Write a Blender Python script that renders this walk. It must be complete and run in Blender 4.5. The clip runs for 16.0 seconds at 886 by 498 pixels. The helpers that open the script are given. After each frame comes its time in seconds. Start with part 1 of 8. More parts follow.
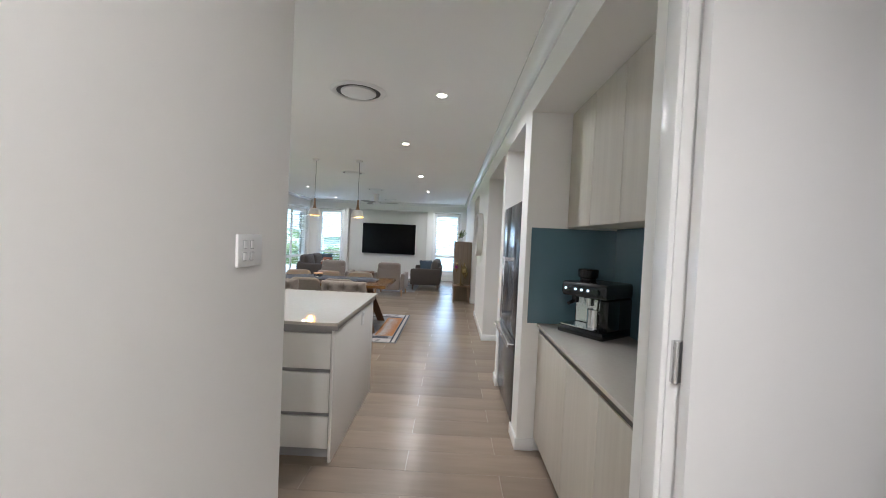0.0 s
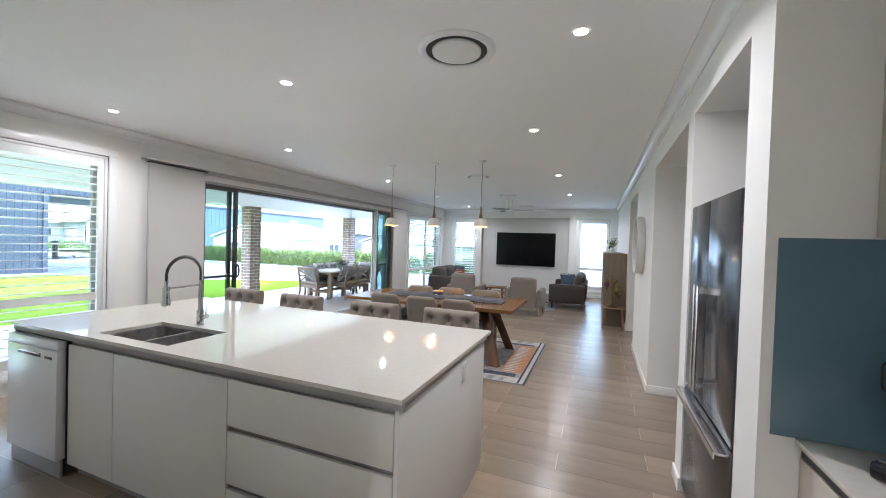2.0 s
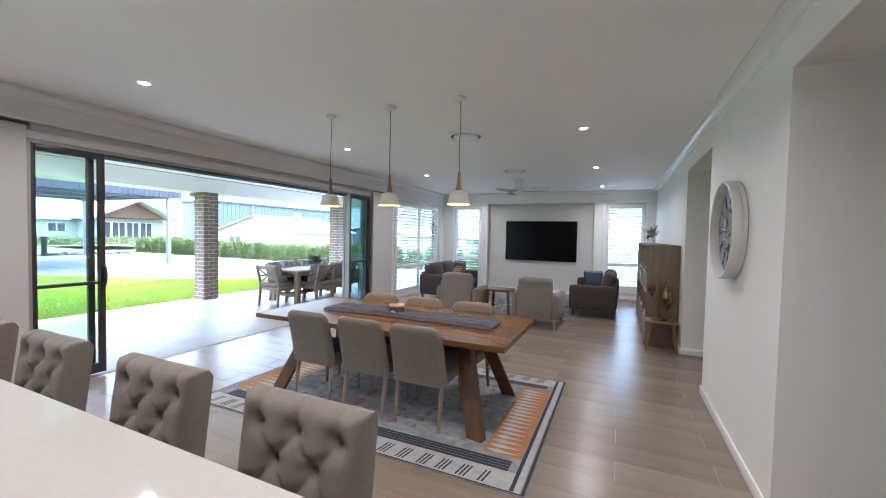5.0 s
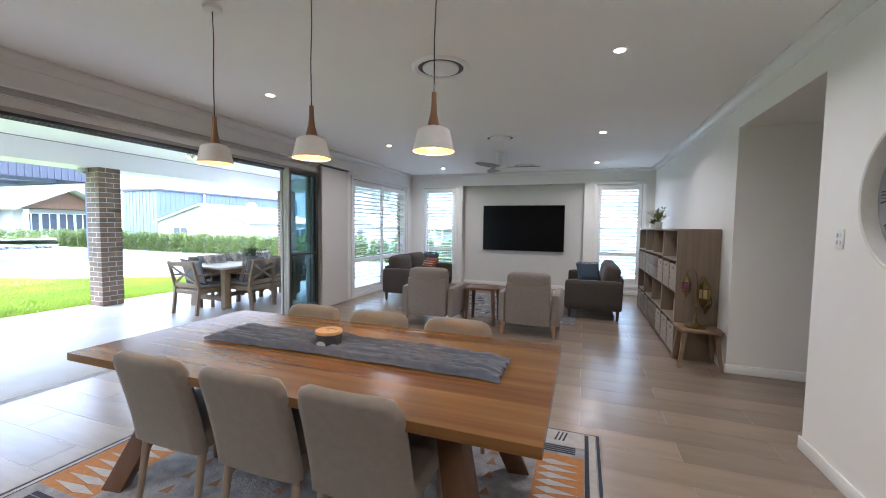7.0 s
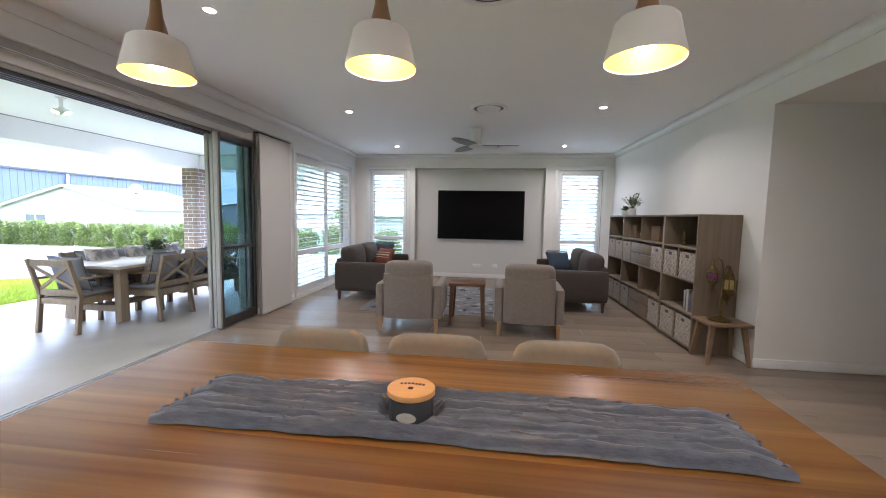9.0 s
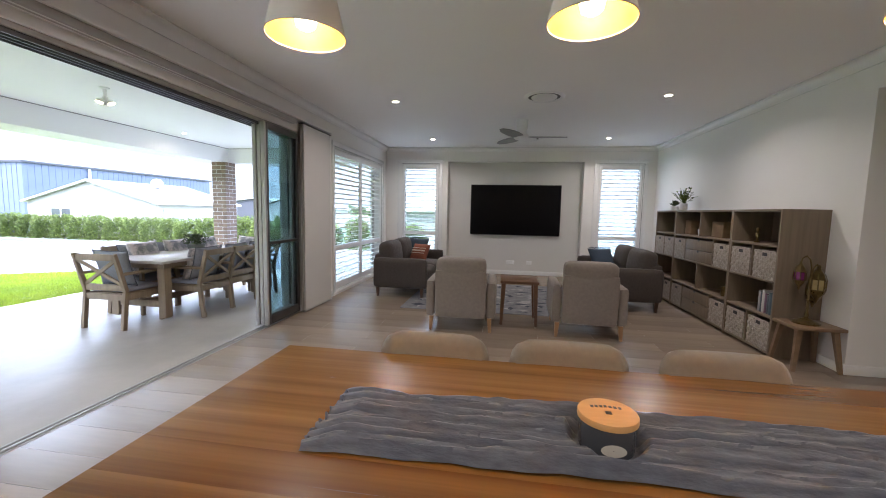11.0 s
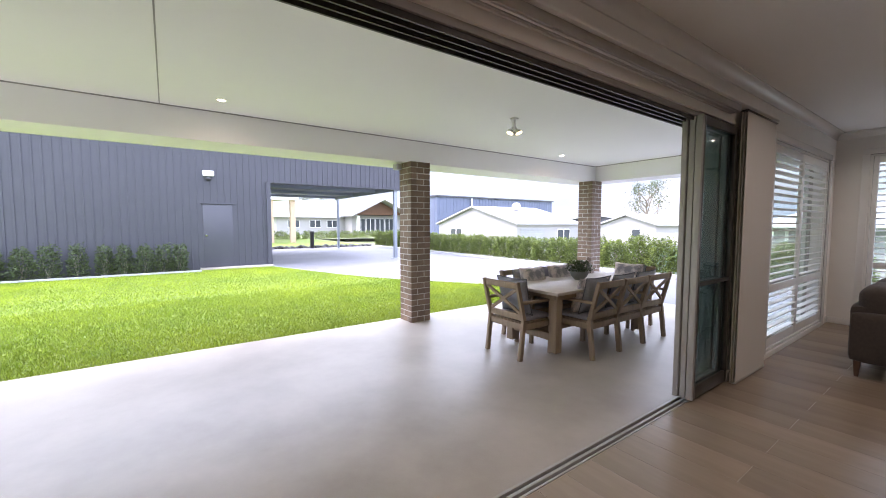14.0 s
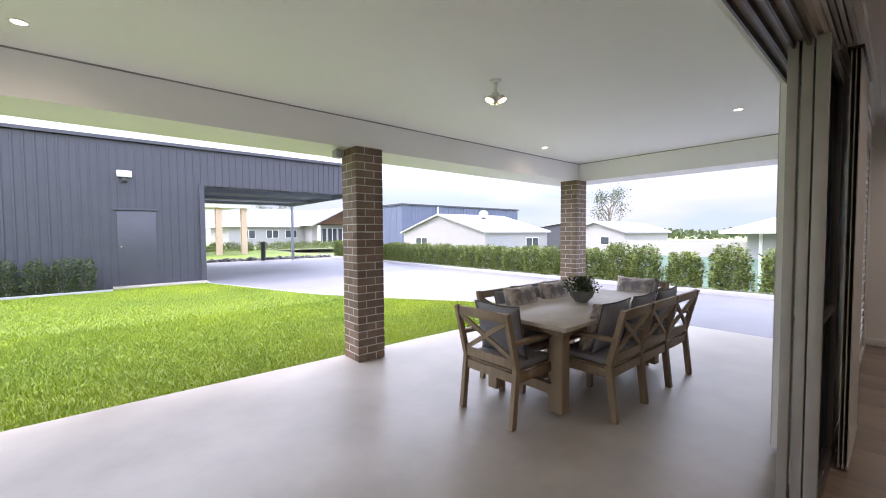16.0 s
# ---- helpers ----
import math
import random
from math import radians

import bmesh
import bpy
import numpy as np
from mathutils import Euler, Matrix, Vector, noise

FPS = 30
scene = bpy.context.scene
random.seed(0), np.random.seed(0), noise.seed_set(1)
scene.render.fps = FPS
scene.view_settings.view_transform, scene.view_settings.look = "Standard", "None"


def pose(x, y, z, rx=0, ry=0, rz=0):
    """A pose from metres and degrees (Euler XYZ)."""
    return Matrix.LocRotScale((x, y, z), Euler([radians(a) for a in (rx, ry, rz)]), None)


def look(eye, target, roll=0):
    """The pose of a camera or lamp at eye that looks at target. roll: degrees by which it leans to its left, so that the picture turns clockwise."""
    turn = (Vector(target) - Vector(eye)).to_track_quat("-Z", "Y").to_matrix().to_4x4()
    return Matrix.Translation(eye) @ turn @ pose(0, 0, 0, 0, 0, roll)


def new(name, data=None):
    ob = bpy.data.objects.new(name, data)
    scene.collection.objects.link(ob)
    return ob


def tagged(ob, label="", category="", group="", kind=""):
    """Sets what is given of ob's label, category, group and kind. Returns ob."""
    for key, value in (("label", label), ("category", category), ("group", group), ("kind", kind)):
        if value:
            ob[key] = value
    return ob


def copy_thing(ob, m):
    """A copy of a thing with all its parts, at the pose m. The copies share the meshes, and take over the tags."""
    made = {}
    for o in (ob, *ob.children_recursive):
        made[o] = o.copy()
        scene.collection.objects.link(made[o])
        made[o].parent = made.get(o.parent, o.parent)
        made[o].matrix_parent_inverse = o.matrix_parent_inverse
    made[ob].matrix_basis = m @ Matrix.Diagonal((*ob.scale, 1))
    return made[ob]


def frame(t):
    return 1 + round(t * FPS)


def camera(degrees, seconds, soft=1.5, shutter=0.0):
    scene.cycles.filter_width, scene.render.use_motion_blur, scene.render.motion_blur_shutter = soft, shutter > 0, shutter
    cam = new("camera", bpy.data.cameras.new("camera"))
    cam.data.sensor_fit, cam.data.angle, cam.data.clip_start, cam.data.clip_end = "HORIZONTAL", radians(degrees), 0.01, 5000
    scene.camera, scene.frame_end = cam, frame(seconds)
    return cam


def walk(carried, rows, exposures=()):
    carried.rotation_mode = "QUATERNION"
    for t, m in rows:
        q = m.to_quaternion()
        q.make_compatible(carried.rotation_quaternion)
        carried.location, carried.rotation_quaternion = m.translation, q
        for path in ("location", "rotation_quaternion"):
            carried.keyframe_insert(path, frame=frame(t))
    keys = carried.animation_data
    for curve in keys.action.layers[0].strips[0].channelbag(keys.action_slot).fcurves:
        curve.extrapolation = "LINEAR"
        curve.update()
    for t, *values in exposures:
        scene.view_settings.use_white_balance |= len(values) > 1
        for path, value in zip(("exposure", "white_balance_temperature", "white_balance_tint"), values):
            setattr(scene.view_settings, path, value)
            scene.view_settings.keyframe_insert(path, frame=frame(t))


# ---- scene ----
cam = camera(97.5, 16.0, soft=1.0)
PATH = [
    (0, (0.312, 0.328, 1.492), (0.276, 2.327, 1.439), 2.6),
    (0.5, (0.375, 0.61, 1.506), (0.03, 2.58, 1.456), 2.1),
    (1, (0.425, 0.895, 1.524), (-0.157, 2.808, 1.477), 1.9),
    (1.5, (0.393, 1.138, 1.517), (-0.298, 3.014, 1.475), 1.9),
    (2, (0.309, 1.429, 1.548), (-0.431, 3.287, 1.513), 1.8),
    (2.5, (0.303, 1.724, 1.53), (-0.478, 3.565, 1.492), 1.5),
    (3, (0.28, 2.019, 1.538), (-0.533, 3.846, 1.495), 1.4),
    (3.2, (0.262, 2.133, 1.53), (-0.562, 3.954, 1.481), 1.3),
    (5.3, (0.005, 3.758, 1.499), (-0.818, 5.579, 1.42), 1.2),
    (5.5, (-0.039, 3.918, 1.488), (-0.85, 5.744, 1.404), 1.2),
    (6, (-0.14, 4.339, 1.466), (-0.928, 6.175, 1.385), 1.2),
    (6.5, (-0.303, 4.641, 1.443), (-1.041, 6.498, 1.353), 1.0),
    (7, (-0.534, 4.902, 1.421), (-1.21, 6.781, 1.304), 0.8),
    (7.5, (-0.754, 5.121, 1.398), (-1.369, 7.019, 1.263), 0.6),
    (8, (-1.076, 5.286, 1.385), (-1.585, 7.214, 1.233), 0.7),
    (10.3, (-2.013, 5.712, 1.344), (-2.08, 7.704, 1.17), 1.2),
    (10.5, (-2.057, 5.705, 1.342), (-2.17, 7.693, 1.164), 1.2),
    (11, (-2.119, 5.685, 1.338), (-2.422, 7.652, 1.147), 1.2),
    (11.5, (-2.2, 5.677, 1.341), (-2.766, 7.585, 1.141), 1.1),
    (12, (-2.371, 5.716, 1.351), (-3.268, 7.492, 1.146), 0.9),
    (12.5, (-2.593, 5.854, 1.377), (-3.835, 7.408, 1.172), 0.2),
    (13, (-2.807, 5.995, 1.416), (-4.361, 7.238, 1.217), -0.1),
    (13.5, (-3.087, 6.109, 1.42), (-4.719, 7.253, 1.248), 0.2),
    (14, (-3.371, 6.24, 1.427), (-4.998, 7.396, 1.299), 0.0),
    (14.5, (-3.595, 6.512, 1.446), (-5.18, 7.729, 1.356), 0.1),
    (15, (-3.859, 6.737, 1.43), (-5.396, 8.013, 1.347), 0.1),
    (15.5, (-4.179, 6.934, 1.415), (-5.695, 8.235, 1.329), -0.2),
    (16, (-4.45, 7.131, 1.381), (-5.972, 8.425, 1.301), -0.4),
]
EXPOSE = [(0, 2.9, 5700, 11), (1.1, 3.1, 5650, 12), (2, 2.95, 5650, 13), (3, 2.75, 5750, 15), (5.5, 2.75, 5650, 15), (8, 2.7, 6050, 18), (11, 2.42, 6350, 19), (12.2, 2.08, 6700, 22), (13, 1.92, 6950, 25), (14.5, 1.6, 7100, 26), (16, 1.38, 7200, 26)]
walk(cam, [(t, look(eye, target, roll)) for t, eye, target, roll in PATH], EXPOSE)

# ---- world and sun: bright overcast sky with thin cloud ----
SUN_ELEV, SUN_ROT = 52.0, 200.0
world = bpy.data.worlds.new("sky")
scene.world = world
world.use_nodes = True
wn, wl = world.node_tree.nodes, world.node_tree.links
wn.clear()
w_out = wn.new("ShaderNodeOutputWorld")
w_bg = wn.new("ShaderNodeBackground")
w_sky = wn.new("ShaderNodeTexSky")
w_sky.sky_type = "NISHITA"
w_sky.sun_disc = False
w_sky.sun_elevation = radians(SUN_ELEV)
w_sky.sun_rotation = radians(SUN_ROT)
w_co = wn.new("ShaderNodeTexCoord")
w_map = wn.new("ShaderNodeMapping")
w_map.inputs["Scale"].default_value = (1.0, 1.0, 4.0)
w_noise = wn.new("ShaderNodeTexNoise")
w_noise.inputs["Scale"].default_value = 2.2
w_noise.inputs["Detail"].default_value = 6.0
w_ramp = wn.new("ShaderNodeValToRGB")
w_ramp.color_ramp.elements[0].position = 0.40
w_ramp.color_ramp.elements[0].color = (0.5, 0.5, 0.5, 1)
w_ramp.color_ramp.elements[1].position = 0.62
w_ramp.color_ramp.elements[1].color = (1, 1, 1, 1)
w_mix = wn.new("ShaderNodeMix")
w_mix.data_type = "RGBA"
w_mix.inputs[7].default_value = (7.8, 9.6, 12.2, 1)
wl.new(w_co.outputs["Generated"], w_map.inputs["Vector"])
wl.new(w_map.outputs["Vector"], w_noise.inputs["Vector"])
wl.new(w_noise.outputs["Fac"], w_ramp.inputs["Fac"])
wl.new(w_ramp.outputs["Color"], w_mix.inputs[0])
wl.new(w_sky.outputs["Color"], w_mix.inputs[6])
# overcast skies are darker and bluer low down than overhead
w_sep = wn.new("ShaderNodeSeparateXYZ")
w_rise = wn.new("ShaderNodeMapRange")
w_rise.interpolation_type = "SMOOTHSTEP"
w_rise.inputs["From Min"].default_value, w_rise.inputs["From Max"].default_value = 0.05, 0.48
w_low = wn.new("ShaderNodeMix")
w_low.data_type = "RGBA"
w_low.inputs[6].default_value = (1.2, 2.2, 3.5, 1)
w_low.inputs[7].default_value = (2.7, 3.1, 3.6, 1)
w_dim = wn.new("ShaderNodeVectorMath")
w_dim.operation = "SCALE"
w_dim.inputs["Scale"].default_value = 1.9
w_all = wn.new("ShaderNodeMix")
w_all.data_type = "RGBA"
wl.new(w_co.outputs["Generated"], w_sep.inputs["Vector"])
wl.new(w_sep.outputs["Z"], w_rise.inputs["Value"])
wl.new(w_ramp.outputs["Color"], w_low.inputs[0])
wl.new(w_mix.outputs[2], w_dim.inputs[0])
wl.new(w_rise.outputs["Result"], w_all.inputs[0])
wl.new(w_low.outputs[2], w_all.inputs[6])
wl.new(w_dim.outputs["Vector"], w_all.inputs[7])
wl.new(w_all.outputs[2], w_bg.inputs["Color"])
w_bg.inputs["Strength"].default_value = 0.13
wl.new(w_bg.outputs["Background"], w_out.inputs["Surface"])

sun_data = bpy.data.lights.new("sun", "SUN")
sun_data.energy, sun_data.angle, sun_data.color = 1.2, radians(14), (1.0, 0.96, 0.9)
sun = new("sun", sun_data)
az, el = radians(SUN_ROT), radians(SUN_ELEV)
sun.matrix_world = look((0, 0, 60), Vector((0, 0, 60)) - Vector((math.sin(az) * math.cos(el), math.cos(az) * math.cos(el), math.sin(el))))


# ---- materials ----
def mat(name, base, rough=0.6, metal=0.0, second=None, scale=8.0, detail=4.0, stretch=(1, 1, 1), bump=0.0, bump_scale=60.0,
        spec=0.5, island=0.0, coat=0.0, rough_var=0.0, object_random=0.0, contrast=0.5, coords="Object", sheen=0.0, emit=None, emit_power=0.0, alpha=1.0, trans=0.0):
    m = bpy.data.materials.new(name)
    m.use_nodes = True
    n, l = m.node_tree.nodes, m.node_tree.links
    b = n["Principled BSDF"]
    b.inputs["Base Color"].default_value = (*base, 1)
    b.inputs["Roughness"].default_value = rough
    b.inputs["Metallic"].default_value = metal
    b.inputs["Specular IOR Level"].default_value = spec
    b.inputs["Coat Weight"].default_value = coat
    b.inputs["Sheen Weight"].default_value = sheen
    b.inputs["Transmission Weight"].default_value = trans
    if emit:
        b.inputs["Emission Color"].default_value = (*emit, 1)
        b.inputs["Emission Strength"].default_value = emit_power
    co = n.new("ShaderNodeTexCoord")
    mp = n.new("ShaderNodeMapping")
    mp.inputs["Scale"].default_value = stretch
    l.new(co.outputs[coords], mp.inputs["Vector"])
    vec = mp.outputs["Vector"]
    color = None
    if second:
        nz = n.new("ShaderNodeTexNoise")
        nz.inputs["Scale"].default_value, nz.inputs["Detail"].default_value, nz.inputs["Roughness"].default_value = scale, detail, 0.6
        l.new(vec, nz.inputs["Vector"])
        rp = n.new("ShaderNodeValToRGB")
        rp.color_ramp.elements[0].position, rp.color_ramp.elements[1].position = 0.5 - contrast / 2, 0.5 + contrast / 2
        rp.color_ramp.elements[0].color, rp.color_ramp.elements[1].color = (*base, 1), (*second, 1)
        l.new(nz.outputs["Fac"], rp.inputs["Fac"])
        color = rp.outputs["Color"]
        if rough_var:
            mr = n.new("ShaderNodeMapRange")
            mr.inputs["To Min"].default_value, mr.inputs["To Max"].default_value = rough - rough_var, rough + rough_var
            l.new(nz.outputs["Fac"], mr.inputs["Value"])
            l.new(mr.outputs["Result"], b.inputs["Roughness"])
    vary = island or object_random
    if vary:
        src = n.new("ShaderNodeNewGeometry").outputs["Random Per Island"] if island else n.new("ShaderNodeObjectInfo").outputs["Random"]
        mr = n.new("ShaderNodeMapRange")
        mr.inputs["To Min"].default_value, mr.inputs["To Max"].default_value = 1 - vary, 1 + vary
        l.new(src, mr.inputs["Value"])
        hs = n.new("ShaderNodeHueSaturation")
        l.new(mr.outputs["Result"], hs.inputs["Value"])
        if color:
            l.new(color, hs.inputs["Color"])
        else:
            hs.inputs["Color"].default_value = (*base, 1)
        color = hs.outputs["Color"]
    if color:
        l.new(color, b.inputs["Base Color"])
    if bump:
        n2 = n.new("ShaderNodeTexNoise")
        n2.inputs["Scale"].default_value, n2.inputs["Detail"].default_value = bump_scale, 3.0
        l.new(vec, n2.inputs["Vector"])
        bp = n.new("ShaderNodeBump")
        bp.inputs["Strength"].default_value, bp.inputs["Distance"].default_value = bump, 0.01
        l.new(n2.outputs["Fac"], bp.inputs["Height"])
        l.new(bp.outputs["Normal"], b.inputs["Normal"])
    return m


def wood(name, dark, light, rough=0.35, axis=0, grain=14.0, vary=0.0, coat=0.0, long_scale=1.0, relief=0.12, contrast=0.7):
    """Long grain along one axis (0 x, 1 y, 2 z)."""
    st = [grain, grain, grain]
    st[axis] = grain * 0.06 * long_scale
    return mat(name, dark, rough, second=light, scale=1.0, detail=7.0, stretch=st, bump=relief, bump_scale=6.0, object_random=vary, coat=coat, contrast=contrast, rough_var=0.06)


def table_timber():
    """Oiled hardwood boards: broad tone bands, fine grain and a tone of its own for each board."""
    m = wood("dining_table_timber", (0.120, 0.054, 0.016), (0.275, 0.148, 0.046), 0.24, axis=0, grain=20, long_scale=0.35, contrast=0.6, relief=0.015)
    n, l = m.node_tree.nodes, m.node_tree.links
    b = n["Principled BSDF"]
    grain_color = b.inputs["Base Color"].links[0].from_socket
    info, co, mp, band, ramp, mix = (n.new(k) for k in ("ShaderNodeObjectInfo", "ShaderNodeTexCoord", "ShaderNodeMapping", "ShaderNodeTexNoise", "ShaderNodeValToRGB", "ShaderNodeMix"))
    mp.inputs["Scale"].default_value = (0.3, 4.5, 1.0)
    band.noise_dimensions = "4D"
    band.inputs["Scale"].default_value, band.inputs["Detail"].default_value = 1.0, 3.0
    w = n.new("ShaderNodeMath")
    w.operation, w.inputs[1].default_value = "MULTIPLY", 37.0
    l.new(info.outputs["Random"], w.inputs[0])
    l.new(w.outputs["Value"], band.inputs["W"])
    l.new(co.outputs["Object"], mp.inputs["Vector"])
    l.new(mp.outputs["Vector"], band.inputs["Vector"])
    e = ramp.color_ramp.elements
    e[0].position, e[0].color = 0.36, (0.66, 0.56, 0.50, 1)
    e[1].position, e[1].color = 0.66, (1.25, 1.30, 1.25, 1)
    mid = ramp.color_ramp.elements.new(0.5)
    mid.color = (0.95, 0.90, 0.84, 1)
    l.new(band.outputs["Fac"], ramp.inputs["Fac"])
    mix.data_type, mix.blend_type = "RGBA", "MULTIPLY"
    mix.inputs[0].default_value = 1.0
    mix.clamp_result = False
    l.new(grain_color, mix.inputs[6])
    l.new(ramp.outputs["Color"], mix.inputs[7])
    l.new(mix.outputs[2], b.inputs["Base Color"])
    return m


WALL = mat("wall_paint", (0.80, 0.785, 0.755), 0.6, second=(0.83, 0.815, 0.785), scale=1.4, bump=0.03, bump_scale=220)
# The recess lining is a tone darker than WALL.
NICHE = mat("niche_darker_tone", (0.65, 0.635, 0.605), 0.6, second=(0.68, 0.665, 0.635), scale=1.4, bump=0.03, bump_scale=220)
CEIL = mat("ceiling_paint", (0.88, 0.875, 0.86), 0.75, second=(0.90, 0.895, 0.88), scale=0.9, bump=0.02, bump_scale=160)
TRIM = mat("trim_gloss_white", (0.82, 0.815, 0.80), 0.25, second=(0.84, 0.835, 0.82), scale=3)
DOORW = mat("door_gloss_white", (0.82, 0.81, 0.80), 0.22, second=(0.84, 0.83, 0.82), scale=2.5, bump=0.03, bump_scale=5, coat=0.3)
CABW = mat("cabinet_white", (0.74, 0.72, 0.68), 0.38, second=(0.76, 0.74, 0.70), scale=2)
CABWOOD = wood("cabinet_pale_oak", (0.50, 0.455, 0.385), (0.62, 0.575, 0.50), 0.5, axis=2, grain=26)
STONE = mat("white_stone_top", (0.58, 0.545, 0.49), 0.055, second=(0.62, 0.585, 0.53), scale=40, rough_var=0.02, coat=0.2)
SHADOWGAP = mat("shadow_gap", (0.30, 0.29, 0.28), 0.5, second=(0.33, 0.32, 0.31), scale=20)
SPLASH = mat("blue_glass_splashback", (0.115, 0.20, 0.245), 0.08, second=(0.12, 0.21, 0.255), scale=1, coat=0.6)
STEEL = mat("brushed_steel", (0.62, 0.62, 0.62), 0.25, 1.0, second=(0.7, 0.7, 0.7), scale=1, stretch=(200, 4, 4))
BLACKSTEEL = mat("black_steel", (0.085, 0.09, 0.10), 0.19, 0.85, second=(0.11, 0.115, 0.125), scale=1, stretch=(3, 120, 3), rough_var=0.05)
SINKM = mat("dark_sink_steel", (0.12, 0.115, 0.11), 0.35, 0.9, second=(0.28, 0.27, 0.26), scale=20)
CHROME = mat("chrome", (0.55, 0.55, 0.56), 0.08, 1.0)
BLACK = mat("black_plastic", (0.018, 0.018, 0.019), 0.32, second=(0.03, 0.03, 0.03), scale=30)
COFFEEBLACK = mat("machine_black", (0.006, 0.006, 0.007), 0.22, second=(0.009, 0.009, 0.010), scale=30)
BLACKGLOSS = mat("tv_screen", (0.004, 0.004, 0.005), 0.2, second=(0.005, 0.005, 0.006), scale=4, spec=0.10)
WHITEPL = mat("white_plastic", (0.8, 0.8, 0.79), 0.3, second=(0.83, 0.83, 0.82), scale=10)
GREYPL = mat("grey_plastic", (0.35, 0.35, 0.35), 0.4, second=(0.4, 0.4, 0.4), scale=10)
FLOORT = mat("timber_look_tile", (0.195, 0.147, 0.107), 0.26, second=(0.345, 0.275, 0.21), scale=1.0, detail=4, stretch=(0.7, 6, 6), bump=0.015, bump_scale=3, spec=0.6, object_random=0.12, rough_var=0.05, contrast=0.8)
GROUT = mat("grout", (0.36, 0.30, 0.245), 0.42, second=(0.31, 0.26, 0.21), scale=60)
ALU = mat("silver_aluminium", (0.36, 0.345, 0.325), 0.42, 0.2, second=(0.41, 0.395, 0.375), scale=10)
ALUDARK = mat("dark_aluminium", (0.055, 0.05, 0.047), 0.35, 0.4, second=(0.075, 0.07, 0.066), scale=10)
CONC = mat("patio_concrete", (0.305, 0.268, 0.228), 0.42, second=(0.465, 0.42, 0.372), scale=0.8, detail=9, bump=0.06, bump_scale=90, contrast=0.36, rough_var=0.08)
DRIVE = mat("driveway_concrete", (0.155, 0.153, 0.17), 0.7, second=(0.20, 0.198, 0.217), scale=0.6, detail=9, bump=0.1, bump_scale=80)
KERB = mat("kerb_concrete", (0.32, 0.33, 0.34), 0.8, second=(0.40, 0.41, 0.42), scale=5, bump=0.2, bump_scale=70)
GRASSG = mat("lawn_ground", (0.07, 0.13, 0.010), 0.9, second=(0.17, 0.22, 0.03), scale=2.2, detail=9, bump=0.5, bump_scale=120, contrast=0.6)
BLADE = mat("grass_blade", (0.085, 0.185, 0.007), 0.7, second=(0.36, 0.45, 0.02), scale=0.5, detail=6, island=0.35, contrast=0.7)
EARTH = mat("far_ground", (0.16, 0.20, 0.08), 0.95, second=(0.24, 0.26, 0.13), scale=0.05, detail=8)
BRICK = mat("brown_brick", (0.145, 0.096, 0.068), 0.75, second=(0.25, 0.172, 0.125), scale=9, detail=6, bump=0.4, bump_scale=90, object_random=0.16, contrast=0.9)
MORTAR = mat("mortar", (0.48, 0.45, 0.41), 0.9, second=(0.56, 0.53, 0.48), scale=50, bump=0.3, bump_scale=120)
CLAD = mat("dark_grey_cladding", (0.064, 0.066, 0.082), 0.42, 0.1, second=(0.076, 0.078, 0.095), scale=1.5, bump=0.02)
CLADBLUE = mat("blue_grey_cladding", (0.115, 0.14, 0.215), 0.5, 0.1, second=(0.13, 0.155, 0.235), scale=1.0)
CLADBLUE2 = mat("pale_blue_steel", (0.24, 0.28, 0.33), 0.5, second=(0.27, 0.31, 0.36), scale=1.0)
CLADWHITE = mat("pale_grey_cladding", (0.33, 0.322, 0.325), 0.5, second=(0.36, 0.352, 0.355), scale=1.0)
ROOFW = mat("pale_metal_roof", (0.40, 0.40, 0.415), 0.45, second=(0.45, 0.45, 0.465), scale=0.8)
ROOFG = mat("grey_roof", (0.30, 0.31, 0.335), 0.6, second=(0.36, 0.37, 0.395), scale=2)
GLASSDARK = mat("dark_far_glass", (0.05, 0.06, 0.07), 0.08, second=(0.07, 0.08, 0.09), scale=2)
LEAF = mat("hedge_leaf", (0.042, 0.080, 0.013), 0.5, second=(0.19, 0.24, 0.045), scale=2.6, detail=6, island=0.5, contrast=0.6)
LEAFDARK = mat("dark_leaf", (0.035, 0.06, 0.02), 0.5, second=(0.07, 0.10, 0.03), scale=3.0, island=0.4)
BARK = mat("bark", (0.16, 0.13, 0.11), 0.9, second=(0.30, 0.27, 0.24), scale=12, stretch=(1, 1, 0.2), bump=0.5, bump_scale=20)
SOFAB = mat("grey_sofa_fabric", (0.052, 0.042, 0.036), 0.9, second=(0.072, 0.059, 0.051), scale=40, bump=0.25, bump_scale=400, sheen=0.1)
ARMB = mat("taupe_armchair_fabric", (0.20, 0.166, 0.142), 0.9, second=(0.245, 0.206, 0.178), scale=30, bump=0.25, bump_scale=400, sheen=0.15)
CHAIRB = mat("beige_chair_fabric", (0.185, 0.156, 0.124), 0.85, second=(0.22, 0.187, 0.150), scale=25, bump=0.2, bump_scale=500, sheen=0.2)
STOOLB = mat("beige_stool_linen", (0.205, 0.17, 0.137), 0.9, second=(0.245, 0.206, 0.168), scale=60, bump=0.25, bump_scale=500, sheen=0.15)
TABLEW = table_timber()
TLEGW = wood("dining_table_leg_timber", (0.085, 0.038, 0.017), (0.17, 0.083, 0.038), 0.4, axis=2, grain=14)
LEGW = wood("turned_leg_timber", (0.26, 0.14, 0.065), (0.40, 0.23, 0.12), 0.4, axis=2, grain=30)
